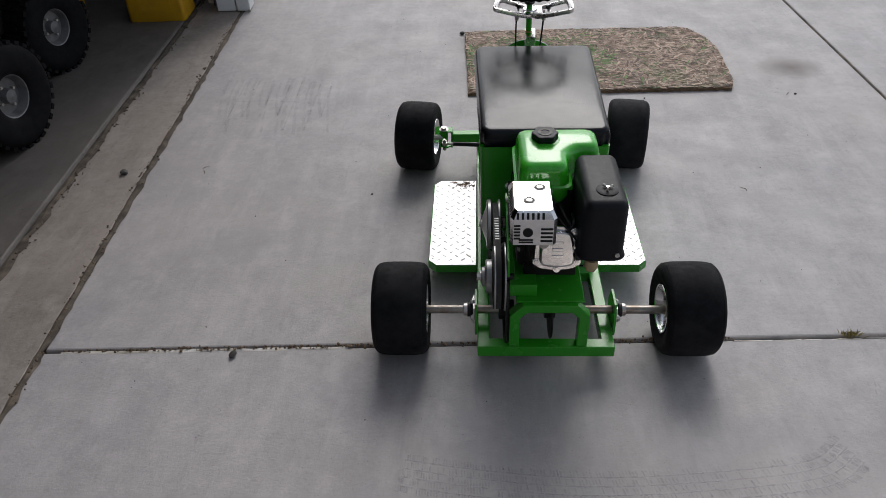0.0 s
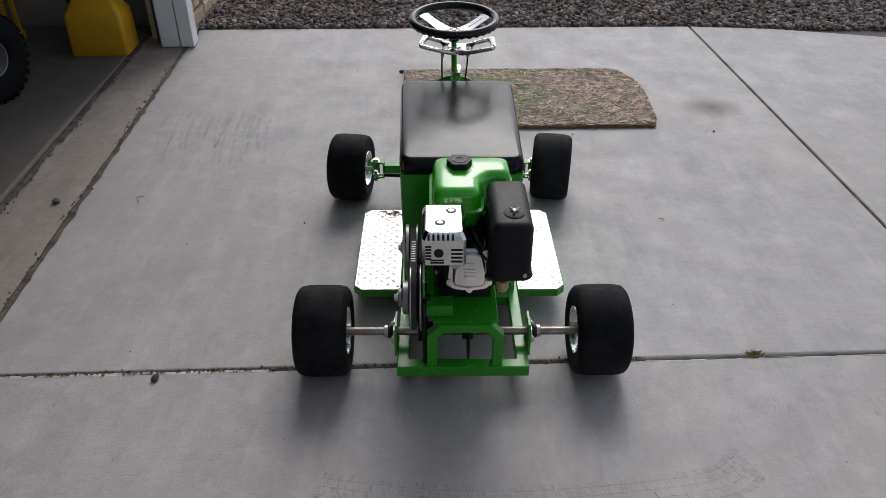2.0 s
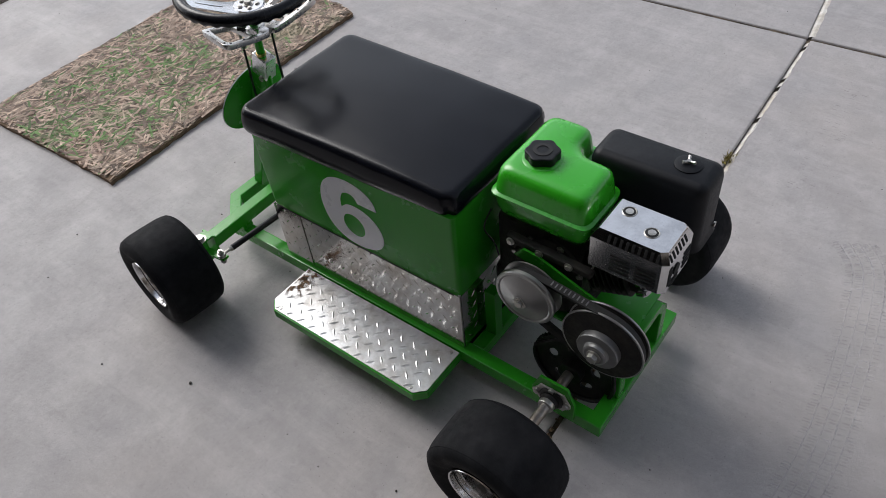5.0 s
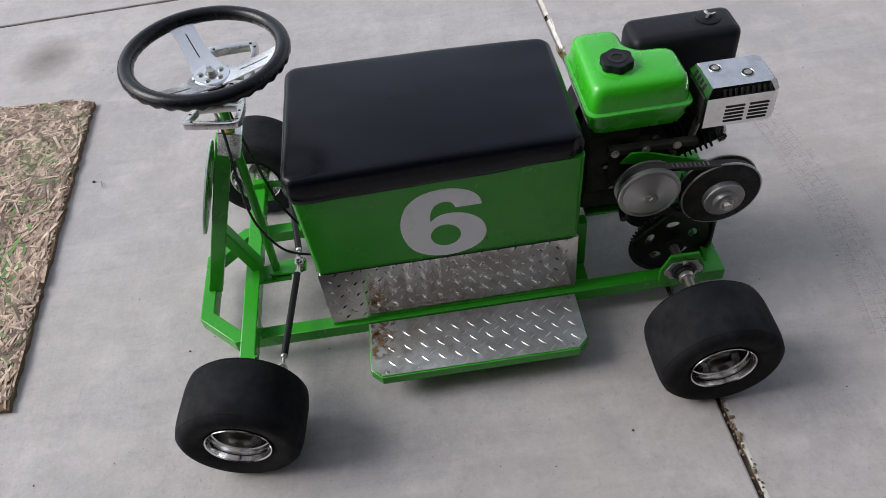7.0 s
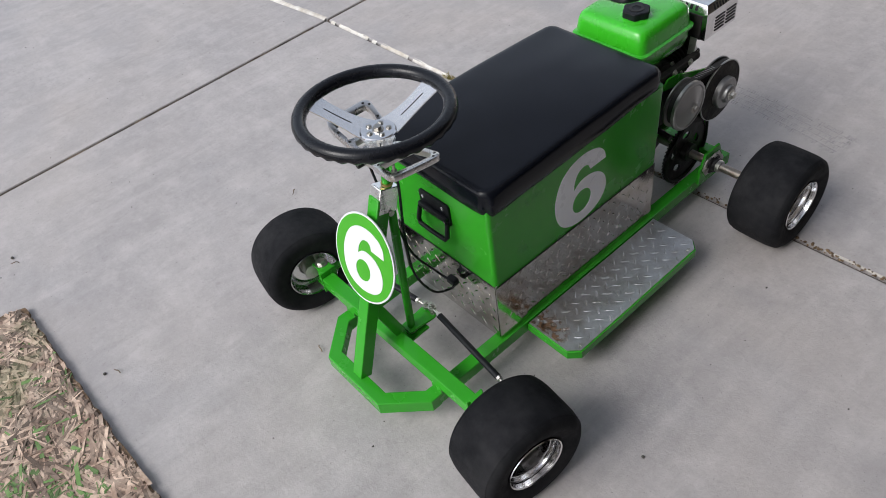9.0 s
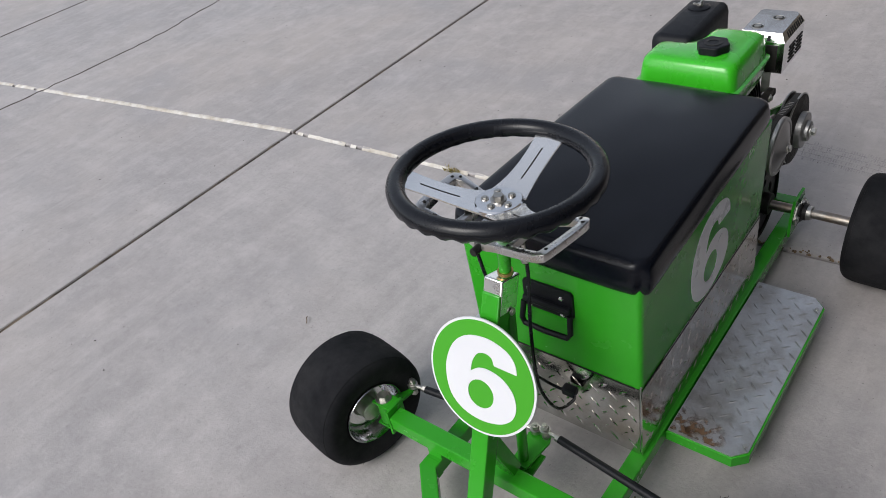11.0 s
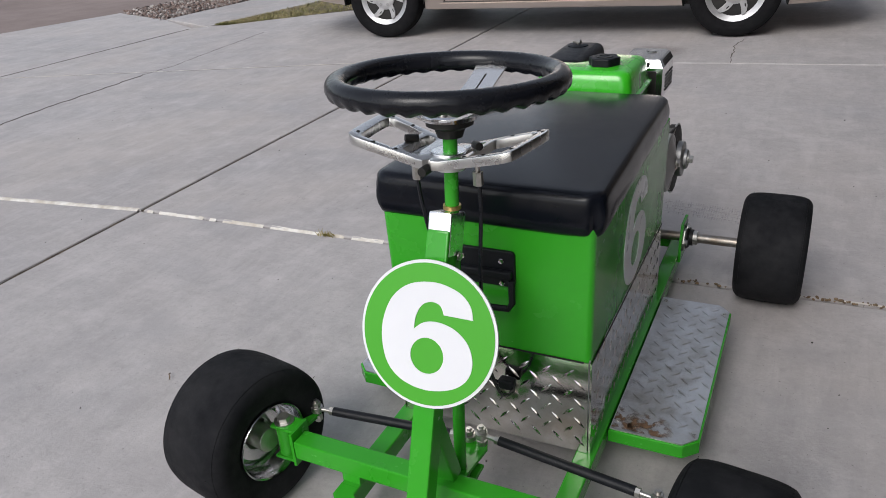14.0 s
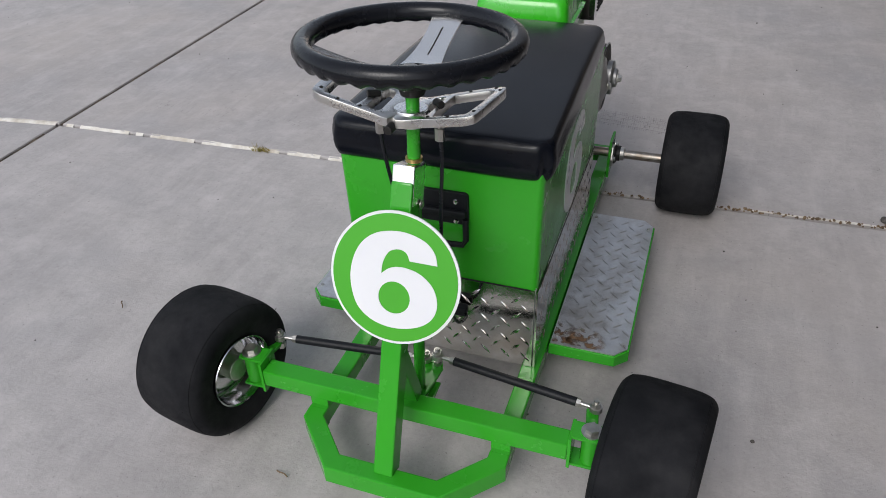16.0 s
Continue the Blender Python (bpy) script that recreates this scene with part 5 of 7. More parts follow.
# ---- engine ----
eng = part("engine", box(bmesh.new(), (0.02, 0.11, 0.365), (0.17, 0.17, 0.16), 0.02, None, 3), M_ENGBLACK, kart, "small black petrol engine with green fuel tank")
part("crank_side", box(bmesh.new(), (-0.045, 0.165, 0.4), (0.07, 0.13, 0.2), 0.02, None, 3), M_ENGBLACK, eng)
part("engine_foot", box(bmesh.new(), (0.01, 0.11, 0.275), (0.15, 0.19, 0.032), 0.004), M_ENGBLACK, eng)
part("side_cover", lathe(bmesh.new(), [(0, 0.0), (0.082, 0.0), (0.086, 0.012), (0.075, 0.022), (0.03, 0.03), (0, 0.03)], Matrix(((0, 0, -1, -0.064), (1, 0, 0, 0.1), (0, 1, 0, 0.39), (0, 0, 0, 1))), 32, False), M_ENGBLACK, eng)
for i in range(7):
    a = radians(51.4 * i + 10)
    hb = hexbolt(bmesh.new(), (-0.078, 0.1 + 0.082 * math.cos(a), 0.39 + 0.082 * math.sin(a)), (-1, 0, 0), 0.006, 0.006)
    part("cover_bolt", hb, M_STEEL, eng)
part("recoil_cover", lathe(bmesh.new(), [(0, 0.0), (0.105, 0.0), (0.1, 0.03), (0.07, 0.055), (0, 0.06)], Matrix(((0, 0, 1, 0.1), (1, 0, 0, 0.11), (0, 1, 0, 0.39), (0, 0, 0, 1))), 40, False), M_BLACKP, eng)
part("case_edge", bar(bmesh.new(), (-0.1, 0.185, 0.468), (-0.1, -0.02, 0.462), 0.022, 0.018, 0.005), M_ENGBLACK, eng)
for y in (0.17, 0.1, 0.03):
    part("case_bolt", hexbolt(bmesh.new(), (-0.111, y, 0.466), (-1, 0, 0), 0.0065, 0.006), M_STEEL, eng)
part("crank_belly", box(bmesh.new(), (-0.035, 0.14, 0.3), (0.1, 0.2, 0.07), 0.022, None, 3), M_ENGBLACK, eng)
part("drain_stub", cyl(bmesh.new(), (-0.1, 0.14, 0.295), (-0.15, 0.145, 0.29), 0.009, n=14), M_BLACKM, eng)
# finned cylinder leaning to the rear
cm = pose(0.0, 0.03, 0.39, -22, 0, 0) @ pose(0, 0, 0, 90, 0, 0)
for k in range(8):
    fin = slab(bmesh.new(), rounded(0.115, 0.1, 0.02), 0.0035, cm @ Matrix.Translation((0, 0, 0.02 + 0.0125 * k)))
    part("cooling_fin", fin, M_ENGBLACK, eng)
part("cylinder_block", box(bmesh.new(), (0, 0, 0.065), (0.09, 0.075, 0.12), 0.005, cm), M_ENGBLACK, eng)
vm = cm @ Matrix.Translation((0.011, 0, 0.135))
vc = [(-0.052, -0.034), (-0.03, -0.052), (0.03, -0.052), (0.052, -0.034), (0.046, 0.03), (0.03, 0.052), (-0.03, 0.052), (-0.046, 0.03)]
rim = [(p.x, p.y) for p in spline([(x * 1.1, y * 1.08, 0) for x, y in vc], 4, True)]
dome = [(p.x, p.y) for p in spline([(x * 0.88, y * 0.9, 0) for x, y in vc], 4, True)]
b = slab(bmesh.new(), rim, 0.012, vm)
slab(b, dome, 0.02, vm @ Matrix.Translation((0, 0, 0.016)), (), 0.006)
part("valve_cover", b, M_VALVE, eng, "bare cast aluminium valve cover")
b = bmesh.new()
for z in (0.018, 0.0, -0.018):
    box(b, (0, z, 0.0165), (0.03, 0.009, 0.004), 0.0012, vm)
part("cast_mark", b, M_VALVE, eng)
for x, y in ((-0.054, -0.036), (0.054, -0.036), (0.0, -0.056), (0.048, 0.045), (-0.048, 0.045)):
    hb = cyl(bmesh.new(), vm @ Vector((x, y, -0.012)), vm @ Vector((x, y, 0.003)), 0.0095, n=18)
    hexbolt(hb, vm @ Vector((x, y, 0.003)), vm.to_3x3() @ Vector((0, 0, 1)), 0.0055, 0.006)
    part("cover_boss", hb, M_VALVE, eng)
# spark plug lead and carburettor clutter
part("plug_lead", sweep(bmesh.new(), spline([(0.035, -0.09, 0.49), (0.05, -0.08, 0.505), (0.055, -0.03, 0.5), (0.06, 0.03, 0.47)], 6), 0.0045, 8), M_GRIP, eng)
part("carburettor", box(bmesh.new(), (0.075, -0.06, 0.43), (0.05, 0.06, 0.055), 0.008), M_CAST, eng)
part("fuel_bowl", lathe(bmesh.new(), [(0, -0.024), (0.013, -0.021), (0.018, -0.011), (0.018, 0.014), (0, 0.014)], Matrix.Translation((0.102, -0.112, 0.405)), 28, False), M_FUELBOWL, eng, "amber fuel bowl")
part("choke_bracket", box(bmesh.new(), (0.085, -0.1, 0.43), (0.055, 0.045, 0.02), 0.004), M_BLACKM, eng)
b = sweep(bmesh.new(), spline([(0.02, 0.0, 0.52), (0.03, -0.05, 0.515), (0.05, -0.07, 0.49), (0.07, -0.06, 0.47)], 6), 0.004, 8)
sweep(b, spline([(0.01, -0.02, 0.50), (0.03, -0.08, 0.5), (0.06, -0.1, 0.47)], 6), 0.0025, 8)
part("linkage", b, M_BLACKM, eng)
part("fuel_hose", sweep(bmesh.new(), spline([(0.17, 0.06, 0.5), (0.178, 0.0, 0.45), (0.17, -0.05, 0.41), (0.12, -0.09, 0.4)], 6), 0.004, 8), M_GRIP, eng)
part("throttle_wire", sweep(bmesh.new(), spline([(-0.08, 0.24, 0.5), (-0.095, 0.25, 0.45), (-0.08, 0.235, 0.4), (-0.085, 0.22, 0.37)], 6), 0.0018, 6), M_GRIP, eng)

# fuel tank with flange and cap; a notch for the air cleaner
TX0, TX1, TY0, TY1 = -0.093, 0.14, 0.006, 0.228


def tank_outline(g=0.0, cut=True):
    """Plan of the tank, notched at its rear right."""
    nx, ny = 0.05, 0.108
    pts = [(TX0 - g, TY0 - g), (nx + g - 0.004, TY0 - g), (nx + g, ny - 0.03 - g), (nx + 0.028 + g, ny - g), (TX1 + g, ny - g), (TX1 + g, TY1 + g), (TX0 - g, TY1 + g)]
    out = []
    k = len(pts)
    for i in range(k):
        a, p, c = Vector(pts[i - 1]), Vector(pts[i]), Vector(pts[(i + 1) % k])
        d0, d1 = (a - p), (c - p)
        r0 = min(0.026, d0.length * 0.45, d1.length * 0.45)
        q0, q1 = p + d0.normalized() * r0, p + d1.normalized() * r0
        for t in (0, 0.25, 0.5, 0.75, 1):
            out.append(tuple(q0 * (1 - t) ** 2 + p * 2 * t * (1 - t) + q1 * t * t))
    return out


b = bmesh.new()
lay = [(0.5, -0.022), (0.51, -0.008), (0.535, -0.001), (0.558, -0.001), (0.561, 0.006), (0.567, 0.006), (0.57, -0.001), (0.605, -0.005), (0.62, -0.009), (0.627, -0.016), (0.63, -0.028)]
rings = []
for z, g in lay:
    rings.append([b.verts.new((x, y, z)) for x, y in tank_outline(g)])
for p, q in zip(rings, rings[1:]):
    for j in range(len(p)):
        b.faces.new((p[j], p[(j + 1) % len(p)], q[(j + 1) % len(q)], q[j]))
b.faces.new(rings[0])
b.faces.new(rings[-1])
part("fuel_tank", b, M_TANK, eng, "glossy green fuel tank", 50)
CAP = Vector((-0.013, 0.154, 0.627))
part("filler_neck", lathe(bmesh.new(), [(0, -0.004), (0.044, -0.004), (0.042, 0.003), (0.036, 0.005), (0, 0.005)], Matrix.Translation(CAP), 36, False), M_TANK, eng)
lob = [((0.0345 + 0.0022 * math.cos(6 * a)) * math.cos(a), (0.0345 + 0.0022 * math.cos(6 * a)) * math.sin(a)) for a in (2 * math.pi * i / 70 for i in range(70))]
b = slab(bmesh.new(), lob, 0.018, Matrix.Translation(CAP + Vector((0, 0, 0.024))), (), 0.003)
part("fuel_cap", b, M_BLACKP, eng, "black lobed fuel cap")
part("cap_mark", lathe(bmesh.new(), [(0.012, 0.0), (0.02, 0.0), (0.02, 0.0012), (0.012, 0.0012)], Matrix.Translation(CAP + Vector((0, 0, 0.024))), 24), M_BLACKM, eng)

# air cleaner box
b = bmesh.new()
prof = [(0.455, 0.006), (0.47, 0.0), (0.6, -0.001), (0.612, -0.004), (0.619, -0.01), (0.623, -0.022)]
rings = []
for z, g in prof:
    rings.append([b.verts.new((x, y, z)) for x, y in rounded(0.112 + 2 * g, 0.255 + 2 * g, 0.026 + g, 5, 0.118, -0.034)])
for p, q in zip(rings, rings[1:]):
    for j in range(len(p)):
        b.faces.new((p[j], p[(j + 1) % len(p)], q[(j + 1) % len(q)], q[j]))
b.faces.new(rings[0])
b.faces.new(rings[-1])
part("air_cleaner", b, M_BLACKP, eng, "black plastic air cleaner box", 50)
part("cleaner_seat", lathe(bmesh.new(), [(0, 0), (0.028, 0), (0.028, 0.003), (0.022, 0.005), (0, 0.006)], Matrix.Translation((0.124, -0.096, 0.622)), 32, False), M_BLACKP, eng)
b = cyl(bmesh.new(), (0.124, -0.096, 0.626), (0.124, -0.096, 0.634), 0.0045, n=10)
for a in (20, 140, 260):
    d = Vector((math.cos(radians(a)), math.sin(radians(a)), 0.2))
    cyl(b, Vector((0.124, -0.096, 0.63)), Vector((0.124, -0.096, 0.631)) + d * 0.014, 0.0026, 0.0036, n=8)
part("wing_nut", b, M_STEEL, eng)
part("cleaner_screw", cyl(bmesh.new(), (0.155, -0.162, 0.47), (0.155, -0.166, 0.47), 0.006, n=12), M_STEEL, eng)
part("cleaner_strap", box(bmesh.new(), (0.174, -0.02, 0.535), (0.004, 0.03, 0.1), 0.001), M_BLACKP, eng)

# muffler with slotted heat guard
MX0, MX1, MY0, MY1, MZ0, MZ1 = -0.124, -0.003, -0.172, -0.016, 0.51, 0.606
b = bmesh.new()
plan = [(MX0 + 0.006, MY0 + 0.012), (MX0 + 0.014, MY0), (MX1 - 0.008, MY0), (MX1, MY0 + 0.008), (MX1, MY1), (MX0 + 0.006, MY1)]
lays = [(MZ0, 0.0), (MZ1 - 0.02, 0.0), (MZ1 - 0.004, 0.008), (MZ1, 0.011)]
rings = []
cxm, cym = (MX0 + MX1) / 2, (MY0 + MY1) / 2
for z, g in lays:
    rings.append([b.verts.new((x - math.copysign(g, x - cxm), y - math.copysign(g, y - cym), z)) for x, y in plan])
for p, q in zip(rings, rings[1:]):
    for j in range(len(p)):
        b.faces.new((p[j], p[(j + 1) % len(p)], q[(j + 1) % len(q)], q[j]))
b.faces.new(rings[0])
b.faces.new(rings[-1])
part("muffler_guard", b, M_GUARD, eng, "bright pressed-steel muffler heat guard with slots", 20)


def slot(c, size, bev=0.001, tilt=None):
    b = box(bmesh.new(), c, size, bev)
    if tilt:
        bmesh.ops.rotate(b, cent=c, matrix=Matrix.Rotation(radians(tilt[0]), 3, tilt[1]), verts=b.verts)
    part("guard_slot", b, M_DARKSLOT, eng)


for k in range(9):  # slots along the sloped left shoulder and the rear shoulder
    slot((MX0 + 0.0103, MY0 + 0.022 + k * 0.0122, MZ1 - 0.012), (0.003, 0.006, 0.0165), 0.001, (26.6, "Y"))
for k in range(6):
    slot((MX0 + 0.024 + k * 0.0125, MY0 + 0.0043, MZ1 - 0.012), (0.006, 0.003, 0.0165), 0.001, (-26.6, "X"))
for col in (0, 1):
    for k in range(5):
        slot((MX0 + 0.0055, MY0 + 0.04 + col * 0.052, MZ0 + 0.012 + k * 0.0095), (0.003, 0.042, 0.0042), 0.001)
for k in range(4):
    slot((MX1 - 0.024, MY0 - 0.0002, MZ0 + 0.012 + k * 0.012), (0.03, 0.003, 0.0055), 0.001)
for k in range(5):
    slot((MX0 + 0.023, MY0 - 0.0002, MZ0 + 0.02 + k * 0.0095), (0.016, 0.003, 0.005), 0.001)
for k in range(2):
    slot((MX0 + 0.046, MY0 - 0.0002, MZ0 + 0.008 + k * 0.0075), (0.036, 0.003, 0.0042), 0.001)
for k in range(4):
    slot((MX1 - 0.028 - k * 0.0165, MY1 - 0.0043, MZ1 - 0.012), (0.0085, 0.003, 0.0135), 0.001, (26.6, "X"))
# black panel stands in for the shaded inside of the guard's open side
part("guard_back", box(bmesh.new(), ((MX0 + MX1) / 2 + 0.006, MY1 + 0.0005, (MZ0 + MZ1) / 2 - 0.012), (MX1 - MX0 - 0.03, 0.004, MZ1 - MZ0 - 0.03), 0.001), M_ENGBLACK, eng)
part("exhaust_hole", cyl(bmesh.new(), (MX0 + 0.05, MY0 + 0.004, MZ0 + 0.038), (MX0 + 0.05, MY0 - 0.0022, MZ0 + 0.038), 0.0125, n=24), M_DARKSLOT, eng)

for x, y in ((-0.07, -0.115), (-0.04, -0.055)):
    b = bmesh.new()
    lathe(b, [(0.0122, 0.0006), (0.0132, 0.0016), (0.015, 0.0002)], Matrix.Translation((x, y, MZ1)), 28)
    hexbolt(b, (x, y, MZ1), (0, 0, 1), 0.0052, 0.0024)
    part("screw_recess", cyl(bmesh.new(), (x, y, MZ1 - 0.001), (x, y, MZ1 + 0.0005), 0.0125, n=24), M_BLACKM, eng)
    part("guard_screw", b, M_STEEL, eng)
part("muffler_can", box(bmesh.new(), (-0.055, -0.085, 0.545), (0.084, 0.11, 0.07), 0.012), M_ENGBLACK, eng)
part("exhaust_flange", box(bmesh.new(), (-0.05, -0.09, 0.495), (0.05, 0.05, 0.05), 0.008), M_ENGBLACK, eng)
part("exhaust_stub", cyl(bmesh.new(), (-0.03, -0.16, 0.5), (-0.04, -0.1, 0.505), 0.012, n=16), M_STEEL, eng)
part("muffler_bracket", bar(bmesh.new(), (-0.085, -0.01, 0.46), (-0.08, -0.03, 0.56), 0.02, 0.004, 0.001), M_STEEL, eng)

# torque converter: driver, driven pulley, belt
dm = Matrix(((0, 0, -1, -0.132), (1, 0, 0, 0.1), (0, 1, 0, 0.382), (0, 0, 0, 1)))
drv = part("drive_pulley", lathe(bmesh.new(), [(0, 0.0), (0.069, 0.0), (0.072, 0.002), (0.072, 0.006), (0.046, 0.012), (0.046, 0.021), (0.066, 0.025), (0.072, 0.028), (0.072, 0.036), (0.0695, 0.039), (0.064, 0.0395), (0.061, 0.0375), (0.05, 0.041), (0.03, 0.048), (0.02, 0.0505), (0.016, 0.053), (0, 0.053)], dm, 56, False), M_PULLEY, kart, "grey metal drive pulley")
part("pulley_nut", hexbolt(bmesh.new(), dm @ Vector((0, 0, 0.053)), (-1, 0, 0), 0.009, 0.008), M_STEEL, drv)
pm2 = Matrix(((0, 0, -1, -0.122), (1, 0, 0, -0.079), (0, 1, 0, 0.332), (0, 0, 0, 1)))
drn = part("driven_pulley", lathe(bmesh.new(), [(0, 0.0), (0.088, 0.0), (0.092, 0.002), (0.092, 0.004), (0.085, 0.007), (0.056, 0.013), (0.056, 0.02), (0.086, 0.026), (0.093, 0.028), (0.093, 0.0312), (0.086, 0.031), (0.045, 0.036), (0.044, 0.036), (0, 0.036)], pm2, 64, False), M_ENGBLACK, kart, "grooved black driven pulley with bright rims")
for z in (0.0, 0.0275):
    part("pulley_rim", lathe(bmesh.new(), [(0.0905, z), (0.0935, z), (0.0942, z + 0.0012), (0.0942, z + 0.0034), (0.0935, z + 0.0046), (0.0905, z + 0.0046), (0.0905, z)], pm2, 64), M_PULLEY, drn, "bare bright rim")
part("pulley_face", lathe(bmesh.new(), [(0.044, 0.0366), (0.086, 0.0316), (0.0895, 0.0312), (0.0895, 0.0325), (0.086, 0.033), (0.044, 0.038)], pm2, 64), M_ENGBLACK, drn)
part("spring_cup", lathe(bmesh.new(), [(0, 0.036), (0.046, 0.036), (0.0475, 0.038), (0.0475, 0.051), (0.046, 0.0535), (0.029, 0.0545), (0.027, 0.057), (0.0262, 0.064), (0.022, 0.066), (0, 0.066)], pm2, 40, False), M_PULLEYDARK, drn)
part("pulley_nut", hexbolt(bmesh.new(), pm2 @ Vector((0, 0, 0.066)), (-1, 0, 0), 0.011, 0.012), M_STEEL, drn)
# belt round both
cA, rA, cB, rB = Vector((0.1, 0.382)), 0.054, Vector((-0.079, 0.332)), 0.082
d = cB - cA
th = math.atan2(d.y, d.x)
be = math.acos((rA - rB) / d.length)
loop = [cA + rA * Vector((math.cos(a), math.sin(a))) for a in np.linspace(th + be, th + 2 * math.pi - be, 24)]
loop += [cB + rB * Vector((math.cos(a), math.sin(a))) for a in np.linspace(th - be, th + be, 30)]
b = bmesh.new()
rr = []
k = len(loop)
for i, p in enumerate(loop):
    t = (loop[(i + 1) % k] - loop[i - 1]).normalized()
    nn = Vector((t.y, -t.x))
    rr.append([b.verts.new((x, *(p + nn * o))) for x, o in ((-0.135, 0.008), (-0.155, 0.008), (-0.151, -0.004), (-0.139, -0.004))])
for i in range(k):
    p, q = rr[i], rr[(i + 1) % k]
    for j in range(4):
        b.faces.new((p[j], p[(j + 1) % 4], q[(j + 1) % 4], q[j]))
belt = part("drive_belt", b, M_BELT, kart, "black toothed drive belt")
b = bmesh.new()
a, c = loop[23], loop[24]
tt = (c - a).normalized()
nn = Vector((tt.y, -tt.x))
for t in np.linspace(0.25, 0.7, 9):
    p = a.lerp(c, t) + nn * 0.0084
    mm = Matrix.Translation((-0.145, p.x, p.y)) @ Matrix(((1, 0, 0, 0), (0, tt.x, nn.x, 0), (0, tt.y, nn.y, 0), (0, 0, 0, 1)))
    box(b, (0, 0, 0), (0.012, 0.003, 0.0006), 0.0, mm)
part("belt_marks", b, M_PULLEYDARK, belt)
part("jackshaft", cyl(bmesh.new(), (-0.122, -0.079, 0.332), (-0.098, -0.079, 0.332), 0.009, n=16), M_BLACKM, kart)
part("brake_lever_rod", cyl(bmesh.new(), (0.07, 0.0, R), (0.08, -0.05, 0.2), 0.004, n=10), M_STEEL, kart)
part("under_guard", box(bmesh.new(), (0.0, 0.5, 0.058), (0.32, 0.5, 0.006), 0.002), M_BLACKM, kart)

# ---- strand board lying on the drive ----
BOARD = [(-0.236, 1.735), (1.06, 1.77), (1.085, 1.83), (1.115, 2.24), (1.09, 2.42), (1.02, 2.565), (0.95, 2.585), (0.3, 2.57), (-0.262, 2.555)]
board = thing("strand_board", "weathered wood strand board with worn green paint, on the driveway", "board")
rb = random.Random(31)
outline = []
for i, a in enumerate(BOARD):
    b = BOARD[(i + 1) % len(BOARD)]
    k = max(2, int(math.dist(a, b) / 0.025))
    for j in range(k):
        t = j / k
        outline.append((a[0] + (b[0] - a[0]) * t + rb.uniform(-0.004, 0.004), a[1] + (b[1] - a[1]) * t + rb.uniform(-0.004, 0.004)))
part("core", slab(bmesh.new(), outline, 0.015, Matrix.Translation((0, 0, 0.0155))), mat("board_edge", (0.1, 0.065, 0.04), (0.2, 0.13, 0.08), scale=60, rough=0.9, bump=0.8, bump_scale=200), board)


def inside_poly(x, y, poly):
    hit = False
    for i in range(len(poly)):
        (x0, y0), (x1, y1) = poly[i - 1], poly[i]
        if (y0 > y) != (y1 > y) and x < (x1 - x0) * (y - y0) / (y1 - y0) + x0:
            hit = not hit
    return hit


fv, ff, fm_ = [], [], []
for _ in range(17000):
    x, y = rb.uniform(-0.29, 1.14), rb.uniform(1.73, 2.61)
    a = rb.gauss(0.0, 0.6) + (1.57 if rb.random() < 0.35 else 0)
    ln, w, z = rb.uniform(0.014, 0.062), rb.uniform(0.0016, 0.0068), 0.0157 + rb.uniform(0, 0.006)
    u, v = Vector((math.cos(a), math.sin(a), rb.uniform(-0.04, 0.04))), Vector((-math.sin(a), math.cos(a), rb.uniform(-0.12, 0.12)))
    if not all(inside_poly(x + sg * u.x * ln * 0.93, y + sg * u.y * ln * 0.93, BOARD) for sg in (-1, 1)):
        continue
    c = Vector((x, y, z))
    b = len(fv)
    skew = rb.uniform(-0.5, 0.5)
    for p in (-u * ln - v * w * rb.uniform(0.2, 1), u * ln - v * w * rb.uniform(0.3, 1), u * ln * rb.uniform(0.8, 1.1) + v * w, -u * ln * rb.uniform(0.8, 1.0) + v * w * (1 + skew)):
        fv.append(tuple(c + p))
    ff.append((b, b + 1, b + 2, b + 3))
    ring = math.hypot((x - 0.12) / 0.4, (y - 2.14) / 0.3)  # paint left in a worn ring and a few stray flakes
    fm_.append(1 if rb.random() < (0.34 if 0.45 < ring < 1.05 else 0.2 if ring <= 0.45 else 0.05) else 0)
me = bpy.data.meshes.new("wood_strand_layer")
me.from_pydata(fv, [], ff)
me.materials.append(M_OSB)
me.materials.append(mat("green_painted_strand", (0.13, 0.25, 0.07), (0.2, 0.3, 0.12), scale=30, rough=0.8, bump=0.4, bump_scale=150, island=0.55))
me.polygons.foreach_set("material_index", fm_)
st = new("wood_strand_layer", me)
st.parent = board
tagged(st, "flaking wood strands with green paint remnants", kind="stuff")


# ---- parked saloon car ----
def car_side(X, z):
    """Outward bulge of the flank (towards the drive) at X along and z up."""
    b = 0.06 * math.sin(max(0.0, min(1.0, (z - 0.15) / 0.75)) * math.pi) - 0.02
    b -= 0.4 * max(0.0, 0.48 - z) ** 1.7
    if z > 0.55:
        b -= 0.16 * (z - 0.55) ** 1.5
    end = max(0.0, (X - 2.75) / 0.62, (-0.35 - X) / 0.62)
    return b - 0.34 * min(1.0, end) ** 2.4


def car_top(X):
    """Height of bonnet, waist and boot lid."""
    return float(np.interp(X, [-0.97, -0.93, -0.8, 0.0, 0.6, 1.9, 2.3, 3.1, 3.33, 3.39], [0.62, 0.86, 0.93, 0.95, 0.93, 0.9, 0.88, 0.74, 0.64, 0.5]))


CARM = Matrix.Translation((2.57, -3.24, 0)) @ pose(0, 0, 0, 0, 0, 185.0)
